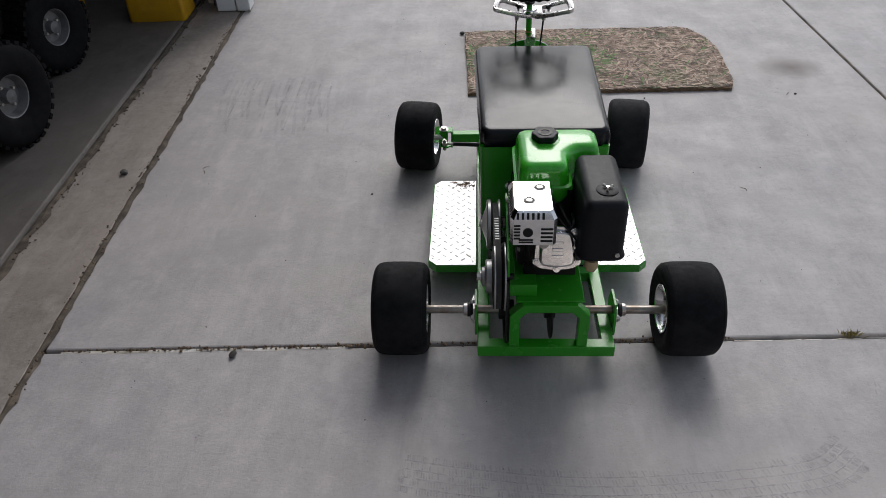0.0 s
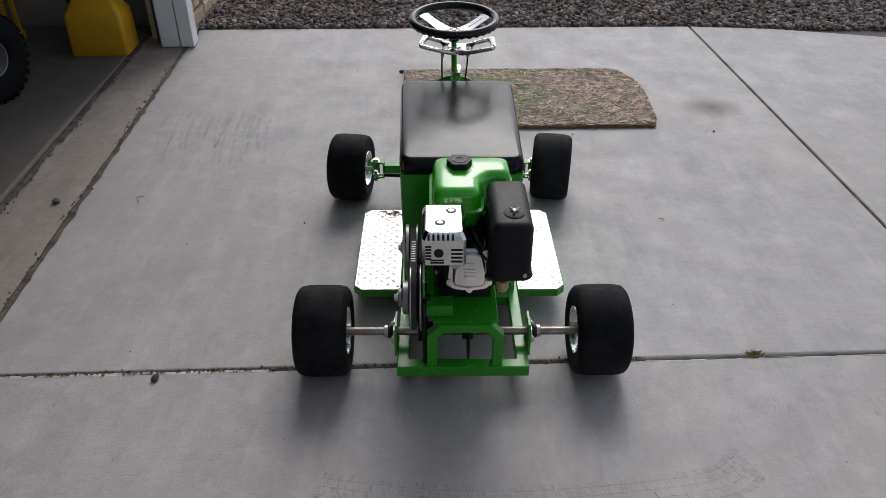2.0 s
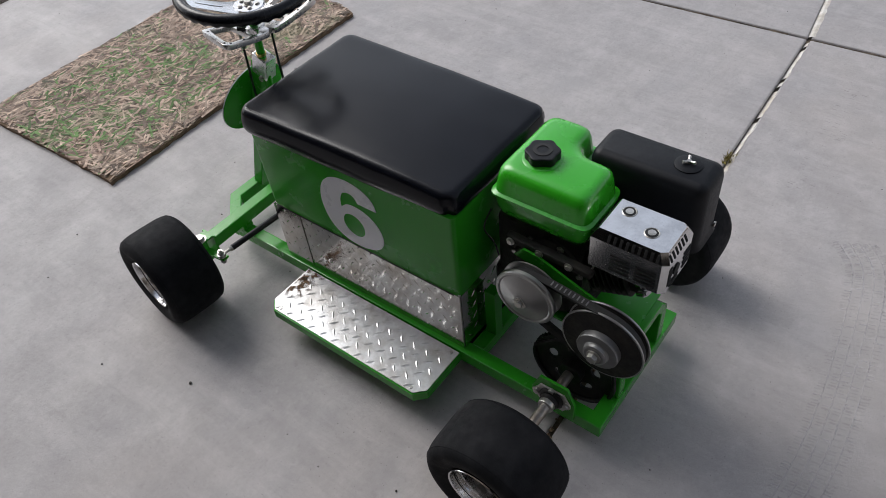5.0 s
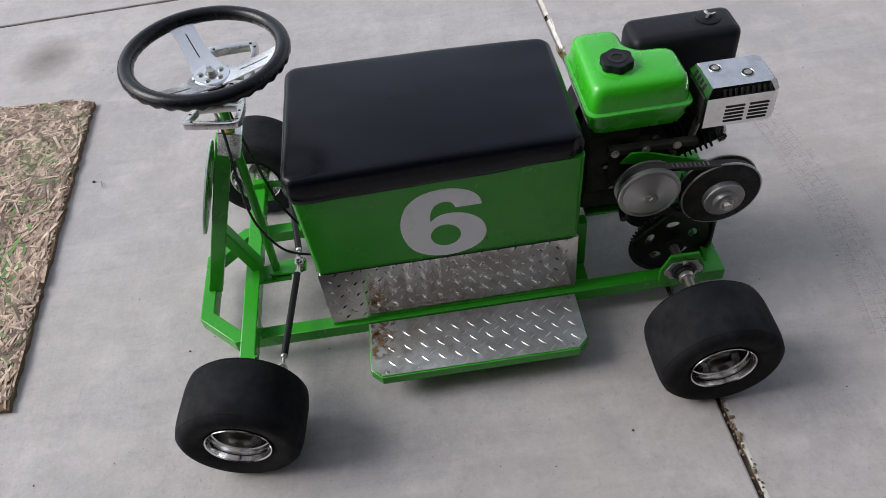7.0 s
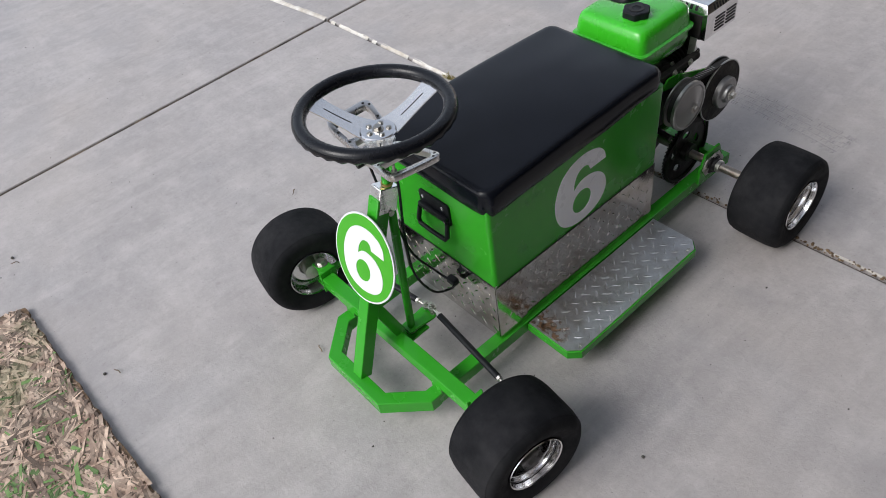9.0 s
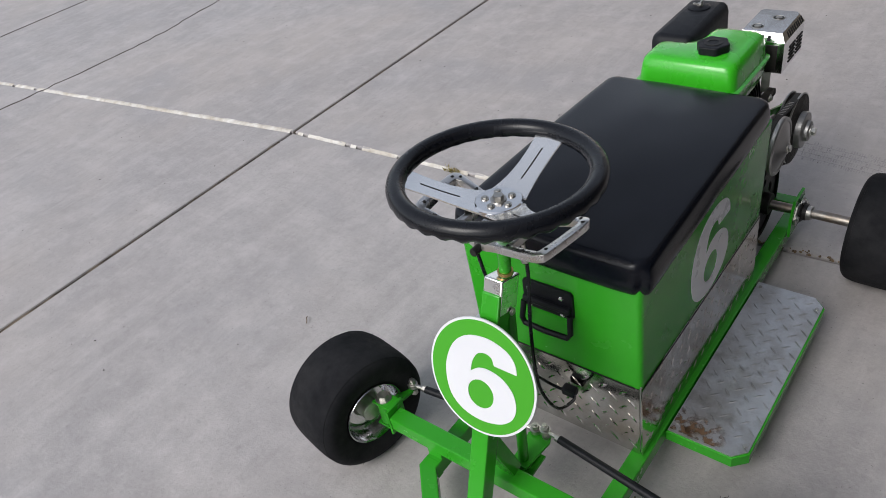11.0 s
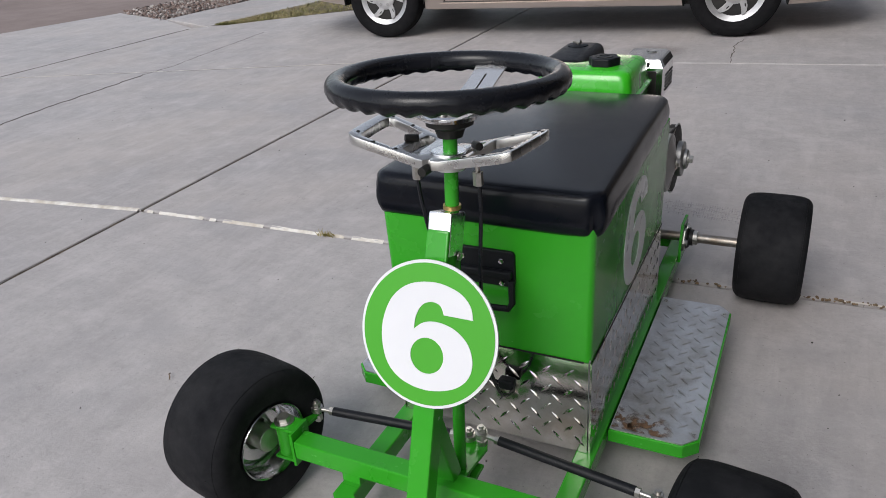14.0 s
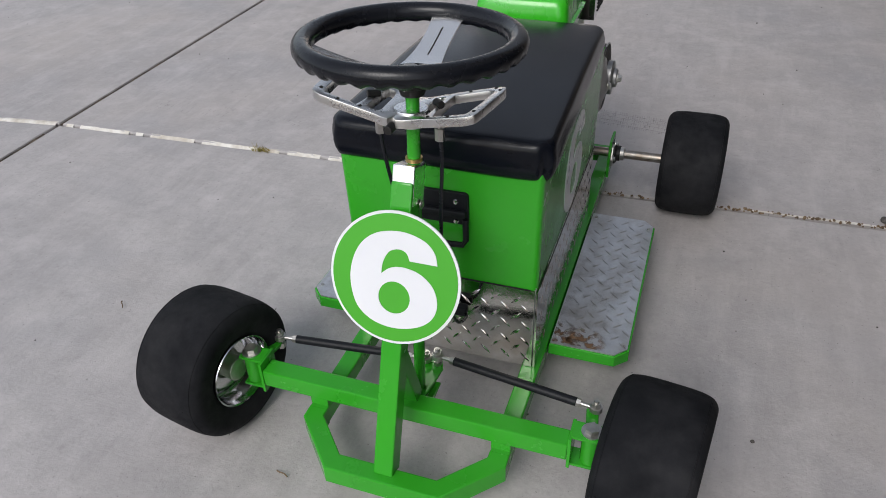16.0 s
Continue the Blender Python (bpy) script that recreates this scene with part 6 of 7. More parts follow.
car = thing("car", "champagne four-door saloon car parked on the driveway", "car", at=Matrix())
WR, WB = 0.292, 2.52
WID = 1.62  # between the flanks


def car_x(X, z):
    """The bumpers stand out from the boot and the nose above them."""
    up = min(1.0, max(0.0, (z - 0.55) / 0.04))
    return X + 0.09 * up * max(0.0, (-0.62 - X) / 0.35) - 0.06 * up * max(0.0, (X - 3.05) / 0.34)


def low_z(X):
    return float(np.interp(X, [-0.97, -0.6, -0.3, 0.4, 2.1, 2.8, 3.2, 3.39], [0.33, 0.29, 0.245, 0.205, 0.205, 0.2, 0.21, 0.27]))


b = bmesh.new()
rows = []
for X in np.concatenate([np.linspace(-0.97, -0.3, 14), np.linspace(-0.2, 2.7, 30), np.linspace(2.75, 3.39, 14)]):
    zl, zt = low_z(X), car_top(X)
    zs = np.linspace(zl, zt - 0.05, 14)
    ring = [(-car_side(X, z), z) for z in zs]
    ins = ring[-1][0]
    ring += [(ins + 0.02, zt - 0.02), (ins + 0.07, zt), (ins + 0.4, zt + 0.015)]
    full = ring + [(WID - y, z) for y, z in reversed(ring)]
    rows.append([b.verts.new((car_x(X, z), y, z)) for y, z in full])
for p, q in zip(rows, rows[1:]):
    for j in range(len(p)):
        b.faces.new((p[j], p[(j + 1) % len(p)], q[(j + 1) % len(q)], q[j]))
b.faces.new(rows[0])
b.faces.new(rows[-1])
bmesh.ops.recalc_face_normals(b, faces=b.faces)
raw = bpy.data.meshes.new("raw_body")
b.to_mesh(raw)
b.free()
body0 = new("raw_body", raw)
cutters = []
for X in (0.0, WB):
    c = bmesh.new()
    cyl(c, (X, -0.3, 0.292), (X, 0.3, 0.292), 0.336, n=64)
    cyl(c, (X, WID - 0.3, 0.292), (X, WID + 0.3, 0.292), 0.336, n=64)
    bmesh.ops.recalc_face_normals(c, faces=c.faces)
    cm_ = bpy.data.meshes.new("cutter")
    c.to_mesh(cm_)
    c.free()
    co = new("cutter", cm_)
    cutters.append(co)
    mod = body0.modifiers.new("arch", "BOOLEAN")
    mod.operation, mod.object, mod.solver = "DIFFERENCE", co, "EXACT"
dg = bpy.context.evaluated_depsgraph_get()
cut = bpy.data.meshes.new_from_object(body0.evaluated_get(dg))
for o in (body0, *cutters):
    bpy.data.objects.remove(o)
b = bmesh.new()
b.from_mesh(cut)
bmesh.ops.transform(b, matrix=CARM, verts=b.verts)
cbody = part("body", b, M_CARPAINT, car, "champagne metallic body shell", 30)


def on_side(X, z, out=0.0):
    return CARM @ Vector((car_x(X, z), -car_side(X, z) - out, z))


def side_line(pts, r, material, name, label=""):
    fine = spline([Vector((x, 0, z)) for x, z in pts], 8)
    return part(name, sweep(bmesh.new(), [on_side(p.x, p.z, 0.0) for p in fine], r, 6), material, cbody, label)


for pts in ([(0.42, 0.93), (0.44, 0.75), (0.43, 0.57), (0.37, 0.43), (0.43, 0.34), (0.5, 0.265)], [(1.0, 0.93), (0.99, 0.6), (0.985, 0.265)], [(2.03, 0.93), (2.02, 0.6), (1.985, 0.38), (1.93, 0.265)], [(0.48, 0.262), (1.2, 0.26), (1.95, 0.262)]):
    side_line(pts, 0.0035, M_BLACKM, "door_gap")
side_line([(-0.93, 0.56), (-0.6, 0.57), (-0.32, 0.575)], 0.0035, M_BLACKM, "bumper_gap")
side_line([(2.78, 0.56), (3.0, 0.57), (3.3, 0.57)], 0.004, M_BLACKM, "bumper_gap")


def side_strip(x0, x1, z0, z1, out, material, name, label="", nose=0.0, tail=0.0):
    b = bmesh.new()
    rows = []
    for X in np.linspace(x0, x1, 24):
        e = min(1.0, (X - x0) / 0.01, (x1 - X) / 0.01)
        k = 1.0
        if nose:
            k = math.sqrt(max(0.03, 1 - max(0.0, 1 - (X - x0) / nose) ** 2))
        if tail:
            k *= math.sqrt(max(0.03, 1 - max(0.0, 1 - (x1 - X) / tail) ** 2))
        za, zb = (z0 + z1) / 2 - k * (z1 - z0) / 2, (z0 + z1) / 2 + k * (z1 - z0) / 2
        rows.append([b.verts.new(on_side(X, z, o)) for z, o in ((za, -0.004), (za + 0.003, out * max(e, 0.3)), (zb - 0.003, out * max(e, 0.3)), (zb, -0.004))])
    for p, q in zip(rows, rows[1:]):
        for j in range(3):
            b.faces.new((p[j], p[j + 1], q[j + 1], q[j]))
    for r in (rows[0], rows[-1]):
        b.faces.new(r)
    return part(name, b, material, cbody, label)


side_strip(0.46, 0.98, 0.508, 0.531, 0.012, M_BLACKP, "side_moulding", "black rubbing strip")
side_strip(1.0, 1.98, 0.508, 0.531, 0.012, M_BLACKP, "side_moulding", "black rubbing strip")
side_strip(2.03, 2.15, 0.508, 0.531, 0.012, M_BLACKP, "side_moulding", "black rubbing strip")
side_strip(2.04, 2.085, 0.55, 0.564, 0.003, M_BLACKM, "trim_badge")
side_strip(0.45, 1.98, 0.212, 0.25, 0.008, M_CARPAINT, "sill")
for X in (0.52, 1.12):
    h = part("door_handle", box(bmesh.new(), (0, 0, 0), (0.2, 0.03, 0.036), 0.01, Matrix.Translation(on_side(X + 0.08, 0.735, 0.012)) @ pose(0, 0, 0, 0, 0, 185.0), 3), M_BLACKP, cbody, "black plastic door handle")
# lamps wrapped on the corners
side_strip(2.97, 3.34, 0.592, 0.7, 0.008, M_LENS, "headlight", "clear wraparound headlight", 0.2)
side_strip(2.955, 3.34, 0.582, 0.71, 0.003, M_BLACKM, "lamp_seal", "", 0.21)
side_strip(3.1, 3.32, 0.448, 0.488, 0.008, M_AMBER, "turn_signal", "amber side turn signal")
side_strip(-0.965, -0.86, 0.59, 0.74, 0.01, M_TAIL, "tail_light", "red wraparound tail light", 0.0, 0.07)
side_strip(-0.955, -0.38, 0.41, 0.418, 0.003, M_CARPAINT, "bumper_rib")
# cabin: glass, pillars and roof
gl = bmesh.new()
low, high = [(-0.05, 0.07), (0.5, 0.065), (1.3, 0.065), (2.35, 0.1)], [(0.3, 0.22), (0.6, 0.2), (1.2, 0.2), (1.62, 0.22)]
vb = [gl.verts.new(CARM @ Vector((x, y, 0.92))) for x, y in low] + [gl.verts.new(CARM @ Vector((x, WID - y, 0.92))) for x, y in reversed(low)]
vt = [gl.verts.new(CARM @ Vector((x, y, 1.3))) for x, y in high] + [gl.verts.new(CARM @ Vector((x, WID - y, 1.3))) for x, y in reversed(high)]
for j in range(8):
    gl.faces.new((vb[j], vb[(j + 1) % 8], vt[(j + 1) % 8], vt[j]))
gl.faces.new(vb)
gl.faces.new(vt)
part("window_glass", gl, M_CARGLASS, car, "dark car window glass")
rf = slab(bmesh.new(), [(0.24, 0.18), (1.68, 0.18), (1.72, WID / 2), (1.68, WID - 0.18), (0.24, WID - 0.18), (0.2, WID / 2)], 0.05, CARM @ Matrix.Translation((0, 0, 1.335)), (), 0.02)
part("roof", rf, M_CARPAINT, car)
for s in (0, 1):
    for (x0, y0), (x1, y1) in (((-0.1, 0.06), (0.28, 0.2)), ((1.0, 0.055), (1.0, 0.19)), ((2.4, 0.09), (1.64, 0.21))):
        a, c = (WID - y0, WID - y1) if s else (y0, y1)
        part("pillar", bar(bmesh.new(), CARM @ Vector((x0, a, 0.9)), CARM @ Vector((x1, c, 1.31)), 0.05, 0.03, 0.005), M_CARPAINT, car)
part("underbody", box(bmesh.new(), (1.2, WID / 2, 0.26), (2.9, WID - 0.34, 0.14), 0.02, CARM), M_BLACKM, car)


def car_wheel(X, Y, out):
    wm = CARM @ Matrix.Translation((X, Y, WR)) @ Matrix(((1, 0, 0, 0), (0, 0, out, 0), (0, 1, 0, 0), (0, 0, 0, 1)))
    t = [(0.185, 0.07), (0.2, 0.082), (0.235, 0.09), (0.262, 0.082), (0.279, 0.066), (0.2845, 0.03), (0.285, 0.0), (0.2845, -0.03), (0.279, -0.066), (0.262, -0.082), (0.2, -0.08), (0.185, -0.07)]
    w = part("wheel", lathe(bmesh.new(), [(0, -0.06), (0.186, -0.06), (0.186, 0.02), (0, 0.02)], wm, 40, False), M_BLACKM, car)
    part("tyre", lathe(bmesh.new(), [(p.x, p.y) for p in spline([(r * WR / 0.285, z, 0) for r, z in t], 3, False)], wm, 64), M_TYREWALL, w, "black road tyre")
    part("cover_ring", lathe(bmesh.new(), [(0.15, 0.05), (0.165, 0.058), (0.184, 0.07), (0.19, 0.072), (0.19, 0.06), (0.15, 0.042)], wm, 56), M_HUBCAP, w)
    part("cover_disc", lathe(bmesh.new(), [(0, 0.05), (0.155, 0.05), (0.155, 0.054), (0.08, 0.057), (0, 0.057)], wm, 56, False), M_BLACKM, w, "dark back of the wheel cover")
    part("cover_hub", lathe(bmesh.new(), [(0, 0.055), (0.082, 0.055), (0.08, 0.064), (0.066, 0.069), (0.03, 0.071), (0, 0.071)], wm, 48, False), M_HUBCAP, w)
    for i in range(6):  # twisted blades from the hub to the rim
        a = 2 * math.pi * i / 6 + 0.2
        blade = []
        for r, off, half in ((0.06, 0.0, 0.022), (0.09, 0.06, 0.0225), (0.12, 0.16, 0.022), (0.145, 0.26, 0.018), (0.158, 0.32, 0.011)):
            blade.append((r, a + out * off, half))
        pts = [(r * math.cos(t) - h * math.sin(t), r * math.sin(t) + h * math.cos(t)) for r, t, h in blade]
        pts += [(r * math.cos(t) + h * math.sin(t), r * math.sin(t) - h * math.cos(t)) for r, t, h in reversed(blade)]
        part("cover_blade", slab(bmesh.new(), pts[::-1], 0.014, wm @ Matrix.Translation((0, 0, 0.0665)), (), 0.002), M_HUBCAP, w)
        t = a + out * 0.05
        notch = [(0.108 * math.cos(t) + x * math.cos(t + 0.5 * out) - y * math.sin(t + 0.5 * out), 0.108 * math.sin(t) + x * math.sin(t + 0.5 * out) + y * math.cos(t + 0.5 * out)) for x, y in ellipse(0, 0, 0.013, 0.004, 14)]
        part("cover_slot", slab(bmesh.new(), notch, 0.003, wm @ Matrix.Translation((0, 0, 0.0675))), M_DARKSLOT, w)
    for i in range(5):
        a = 2 * math.pi * i / 5 + 0.3
        part("lug_cap", cyl(bmesh.new(), wm @ Vector((0.05 * math.cos(a), 0.05 * math.sin(a), 0.068)), wm @ Vector((0.05 * math.cos(a), 0.05 * math.sin(a), 0.074)), 0.011, n=12), M_PULLEYDARK, w)
    return w


for X in (0.0, WB):
    car_wheel(X, 0.085, -1)
    car_wheel(X, WID - 0.085, 1)
for X in (0.0, WB):
    ln = lathe(bmesh.new(), [(0.334, 0.0), (0.334, 0.3), (0.326, 0.3), (0.326, 0.012)], CARM @ Matrix.Translation((X, 0, 0.292)) @ Matrix(((1, 0, 0, 0), (0, 0, 1, 0), (0, -1, 0, 0), (0, 0, 0, 1))), 48)
    bmesh.ops.delete(ln, geom=[v for v in ln.verts if v.co.z < low_z(X)], context="VERTS")
    part("wheel_arch_liner", ln, M_BLACKM, car)

# ---- portable hoop base tipped on its edge by the street ----
hoop = thing("basketball_stand", "black plastic basketball stand base tipped up on edge", "basketball stand")
hm = Matrix.Translation((6.17, -5.83, 0.03)) @ pose(0, 0, 0, -10, 8, -49)
hb_ = bmesh.new()
for off, w in ((0.0, 0.5),):
    pts = [(-0.24, 0.0), (0.24, 0.0), (0.3, 0.3), (0.34, 0.9), (0.33, 1.15), (-0.33, 1.15), (-0.34, 0.9), (-0.3, 0.3)]
    slab(hb_, pts, 0.14, hm @ Matrix(((0, 0, 1, 0.07), (1, 0, 0, 0), (0, 1, 0, 0), (0, 0, 0, 1))), (), 0.03)
P_LOW, P_HIGH = Vector((5.99, -5.95, 0.14)), Vector((5.94, -7.4, 0.58))
hbase = part("base", hb_, M_BLACKP, hoop, "ribbed black plastic water base")
for y in (-0.2, -0.07, 0.07, 0.2):
    part("rib", box(bmesh.new(), (-0.085, y * 1.1, 0.55), (0.05, 0.075, 1.0), 0.02, hm), M_BLACKP, hbase)
part("rib", box(bmesh.new(), (-0.09, 0, 0.16), (0.04, 0.42, 0.06), 0.015, hm), M_BLACKP, hbase)
pole = part("pole", cyl(bmesh.new(), P_LOW, P_HIGH, 0.048, n=20), M_BLACKM, hoop, "black steel pole section")
pd = (P_HIGH - P_LOW).normalized()
part("pole_sleeve", cyl(bmesh.new(), P_LOW + pd * 0.5, P_LOW + pd * 0.68, 0.06, n=20), M_BLACKM, pole)
part("sleeve_bolt", cyl(bmesh.new(), P_LOW + pd * 0.58 + Vector((-0.03, 0.02, -0.1)), P_LOW + pd * 0.58 + Vector((0.03, -0.02, 0.0)), 0.012, n=10), M_STEEL, pole)

# pale rocks holding the base
for x, y, s in ((6.35, -5.2, 0.085), (6.05, -5.43, 0.09), (5.75, -5.48, 0.11)):
    b = bmesh.new()
    bmesh.ops.create_icosphere(b, subdivisions=2, radius=s)
    for v in b.verts:
        v.co = v.co * (1 + 0.25 * noise.noise(v.co * 12 + Vector((x, y, 0)))) * 1.0
        v.co.z *= 0.65
    bmesh.ops.translate(b, verts=b.verts, vec=(x, y, s * 0.55))
    o = part("rock", b, M_ROCK)
    tagged(o, "pale rounded rock resting on the kerb gravel", "rock", "kerb rocks")

# ---- in the garage ----
M_QUADRIM = mat("dull_grey_rim", (0.16, 0.16, 0.165), (0.22, 0.22, 0.22), scale=20, rough=0.45, metal=0.6)
atv = thing("quad_bike", "small black quad bike with knobbly tyres in the garage", "quad bike")


def quad_wheel(x, y, turn):
    wm = Matrix.Translation((x, y, 0.022 + 0.235)) @ pose(0, 0, 0, 0, 0, turn) @ Matrix(((0, 0, 1, 0), (0, 1, 0, 0), (-1, 0, 0, 0), (0, 0, 0, 1)))
    t = [(0.09, 0.064), (0.115, 0.086), (0.18, 0.095), (0.215, 0.085), (0.226, 0.06), (0.229, 0.0), (0.226, -0.06), (0.215, -0.085), (0.115, -0.086), (0.09, -0.064)]
    w = part("wheel", lathe(bmesh.new(), [(0, 0.01), (0.092, 0.01), (0.092, 0.03), (0, 0.03)], wm, 36, False), M_QUADRIM, atv)
    part("tyre", lathe(bmesh.new(), [(p.x, p.y) for p in spline([(r, z, 0) for r, z in t], 3)], wm, 56), M_TYREWALL, w, "knobbly black tyre")
    kb_ = bmesh.new()
    for i in range(30):
        a = 2 * math.pi * i / 30
        for z in (-0.066, -0.022, 0.022, 0.066):
            aa = a + (0.1 if abs(z) > 0.05 else 0)
            box(kb_, (0.229, 0, z), (0.016, 0.026, 0.034), 0.0, wm @ pose(0, 0, 0, 0, 0, math.degrees(aa)))
    tagged(part("tread_knob_ring", kb_, M_TYREWALL, w), kind="stuff")
    part("rim_ring", lathe(bmesh.new(), [(0.078, 0.03), (0.09, 0.067), (0.096, 0.07), (0.096, 0.062), (0.084, 0.028)], wm, 40), M_QUADRIM, w)
    part("hub_cap", lathe(bmesh.new(), [(0, 0.03), (0.035, 0.03), (0.03, 0.06), (0, 0.065)], wm, 24, False), M_QUADRIM, w)
    for i in range(4):
        a = 2 * math.pi * i / 4 + 0.4
        part("lug_nut", cyl(bmesh.new(), wm @ Vector((0.05 * math.cos(a), 0.05 * math.sin(a), 0.03)), wm @ Vector((0.05 * math.cos(a), 0.05 * math.sin(a), 0.045)), 0.007, n=6), M_STEEL, w)
    return w


quad_wheel(-2.465, 2.09, -14)
quad_wheel(-2.28, 1.26, -10)
quad_wheel(-3.15, 2.28, -14)
quad_wheel(-3.05, 1.26, -10)
qf = bmesh.new()
bar(qf, (-2.62, 1.2, 0.36), (-2.76, 2.3, 0.36), 0.3, 0.14, 0.03)
part("chassis", qf, M_BLACKM, atv)
for x, y, yaw in ((-2.56, 2.12, -14), (-2.48, 1.34, -10)):
    part("mudguard", box(bmesh.new(), (0, 0, 0), (0.26, 0.62, 0.035), 0.015, Matrix.Translation((x - 0.05, y, 0.56)) @ pose(0, 0, 0, 4, -8, yaw), 3), M_BLACKP, atv)
part("saddle", box(bmesh.new(), (-2.72, 1.45, 0.66), (0.26, 0.6, 0.14), 0.05, None, 3), M_SEAT, atv)
part("body_panel", box(bmesh.new(), (-2.8, 2.15, 0.6), (0.3, 0.5, 0.16), 0.05, None, 3), M_RED, atv, "red plastic body panel")
part("axle_bar", cyl(bmesh.new(), (-2.45, 2.11, 0.257), (-3.15, 2.28, 0.257), 0.02, n=18), M_BLACKM, atv)
part("axle_bar", cyl(bmesh.new(), (-2.26, 1.25, 0.257), (-3.05, 1.26, 0.257), 0.02, n=18), M_BLACKM, atv)
part("front_guard", box(bmesh.new(), (-2.62, 2.2, 0.6), (0.3, 0.34, 0.03), 0.013, None, 3), M_GREEN, atv, "green plastic front guard")
part("handlebar", cyl(bmesh.new(), (-2.5, 1.95, 0.86), (-3.05, 2.0, 0.86), 0.014, n=18), M_BLACKM, atv)
part("steering_stem", cyl(bmesh.new(), (-2.77, 2.1, 0.5), (-2.77, 1.97, 0.86), 0.02, n=18), M_BLACKM, atv)

can = thing("fuel_can", "yellow plastic fuel can on the garage floor", "fuel can")
fm = pose(-2.165, 2.9, 0.022, 0, 0, 3)
b = bmesh.new()
lays = [(0.0, 0.17, 0.118, 0.02), (0.012, 0.176, 0.125, 0.025), (0.2, 0.172, 0.122, 0.025), (0.25, 0.168, 0.118, 0.025), (0.31, 0.135, 0.075, 0.03), (0.35, 0.115, 0.05, 0.025), (0.36, 0.1, 0.04, 0.02)]
rings = []
for z, hx, hy_, r in lays:
    rings.append([b.verts.new(fm @ Vector((x, y, z))) for x, y in rounded(2 * hx, 2 * hy_, r, 4)])
for p, q in zip(rings, rings[1:]):
    for j in range(len(p)):
        b.faces.new((p[j], p[(j + 1) % len(p)], q[(j + 1) % len(q)], q[j]))
b.faces.new(rings[0])
b.faces.new(rings[-1])
part("can_body", b, M_YELLOW, can, "moulded yellow plastic body", 40)
part("handle", sweep(bmesh.new(), [fm @ p for p in spline([Vector((-0.1, 0, 0.34)), Vector((-0.09, 0, 0.4)), Vector((0.0, 0, 0.42)), Vector((0.07, 0, 0.4)), Vector((0.09, 0, 0.34))], 6)], 0.018, 12), M_YELLOW, can)
part("label_panel", box(bmesh.new(), (0, -0.1235, 0.13), (0.2, 0.004, 0.12), 0.001, fm), M_YELLOW, can)
part("cap", cyl(bmesh.new(), fm @ Vector((-0.13, 0, 0.29)), fm @ Vector((-0.15, 0, 0.34)), 0.03, n=24, bev=0.003), M_BLACKP, can)
yl = thing("level_clamp", "yellow metal bar clamp leaning in the garage", "clamp")
for dx in (0.0, 0.07):
    part("bar", bar(bmesh.new(), (-2.86 + dx, 3.1, 0.022), (-2.92 + dx, 3.2, 1.05), 0.028, 0.02, 0.003), M_YELLOW, yl)
part("foot", box(bmesh.new(), (-2.825, 3.1, 0.05), (0.12, 0.06, 0.056), 0.008), M_YELLOW, yl)
part("screw_head", cyl(bmesh.new(), (-2.825, 3.068, 0.055), (-2.825, 3.055, 0.055), 0.016, n=18), M_BLACKM, yl)
crate = thing("storage_bin", "dark plastic storage bin against the garage wall", "bin")
part("bin_body", box(bmesh.new(), (-3.35, 3.15, 0.3), (0.7, 0.42, 0.55), 0.03), M_BLACKP, crate)
part("lid", box(bmesh.new(), (-3.35, 3.15, 0.595), (0.74, 0.46, 0.04), 0.015), M_BLACKP, crate)


# ---- marks on the concrete ----
M_OIL = film_material("oil_film", (0.2, 0.165, 0.14), 20, 0.28, fade=0.2)
M_WIPE = film_material("wiped_dust", (0.2, 0.196, 0.196), 14, 0.11, 0.3, 0.65)
M_TRACK = film_material("tyre_dust", (0.24, 0.235, 0.23), 45, 0.2, 0.3, 0.7)
M_TRACKP = film_material("tyre_dust_pale", (0.52, 0.52, 0.52), 45, 0.4, 0.3, 0.7)
for x, y, r in ((1.43, 2.04, 0.19), (0.45, -3.0, 0.22), (0.9, -3.05, 0.16), (5.9, 2.2, 0.5)):
    d = bmesh.new()
    bmesh.ops.create_circle(d, cap_ends=True, segments=48, radius=0.2)
    o = part("oil_stain", d, M_OIL)
    o.location, o.scale = (x, y, 0.0012), (r / 0.2, r / 0.2 * 0.8, 1)
    tagged(o, "old brown oil stain soaked into the concrete", "stain", "concrete stains", "structure")

wp = bmesh.new()
rw = random.Random(17)
for k in range(15):  # slanting strokes to and fro
    x0 = -1.5 + k * 0.039 + rw.uniform(-0.012, 0.012)
    y0, y1 = 1.95 + rw.uniform(-0.12, 0.06), 1.4 + rw.uniform(-0.1, 0.14)
    pts = spline([(x0, y0, 0), (x0 + 0.008, y0 * 0.66 + y1 * 0.34, 0), (x0 + 0.03, y0 * 0.33 + y1 * 0.67, 0), (x0 + 0.06, y1, 0)], 8)
    strip(wp, [(p.x, p.y) for p in pts], rw.uniform(0.006, 0.012), 0.0014, 0.0006, 0.0, k)
    if k % 2:
        strip(wp, [(x0 + 0.06, y1 + 0.01), (x0 + 0.055, y0 - 0.03)], rw.uniform(0.003, 0.006), 0.0014, 0.0006, 0.0, k + 50)
strip(wp, [(-1.4, 1.7), (-1.2, 1.71), (-1.02, 1.68)], 0.004, 0.0014, 0.0006, 0.002, 77)
tagged(part("wipe_mark", wp, M_WIPE), "faint grey zigzag scuff strokes on the concrete", "scuff", kind="structure")

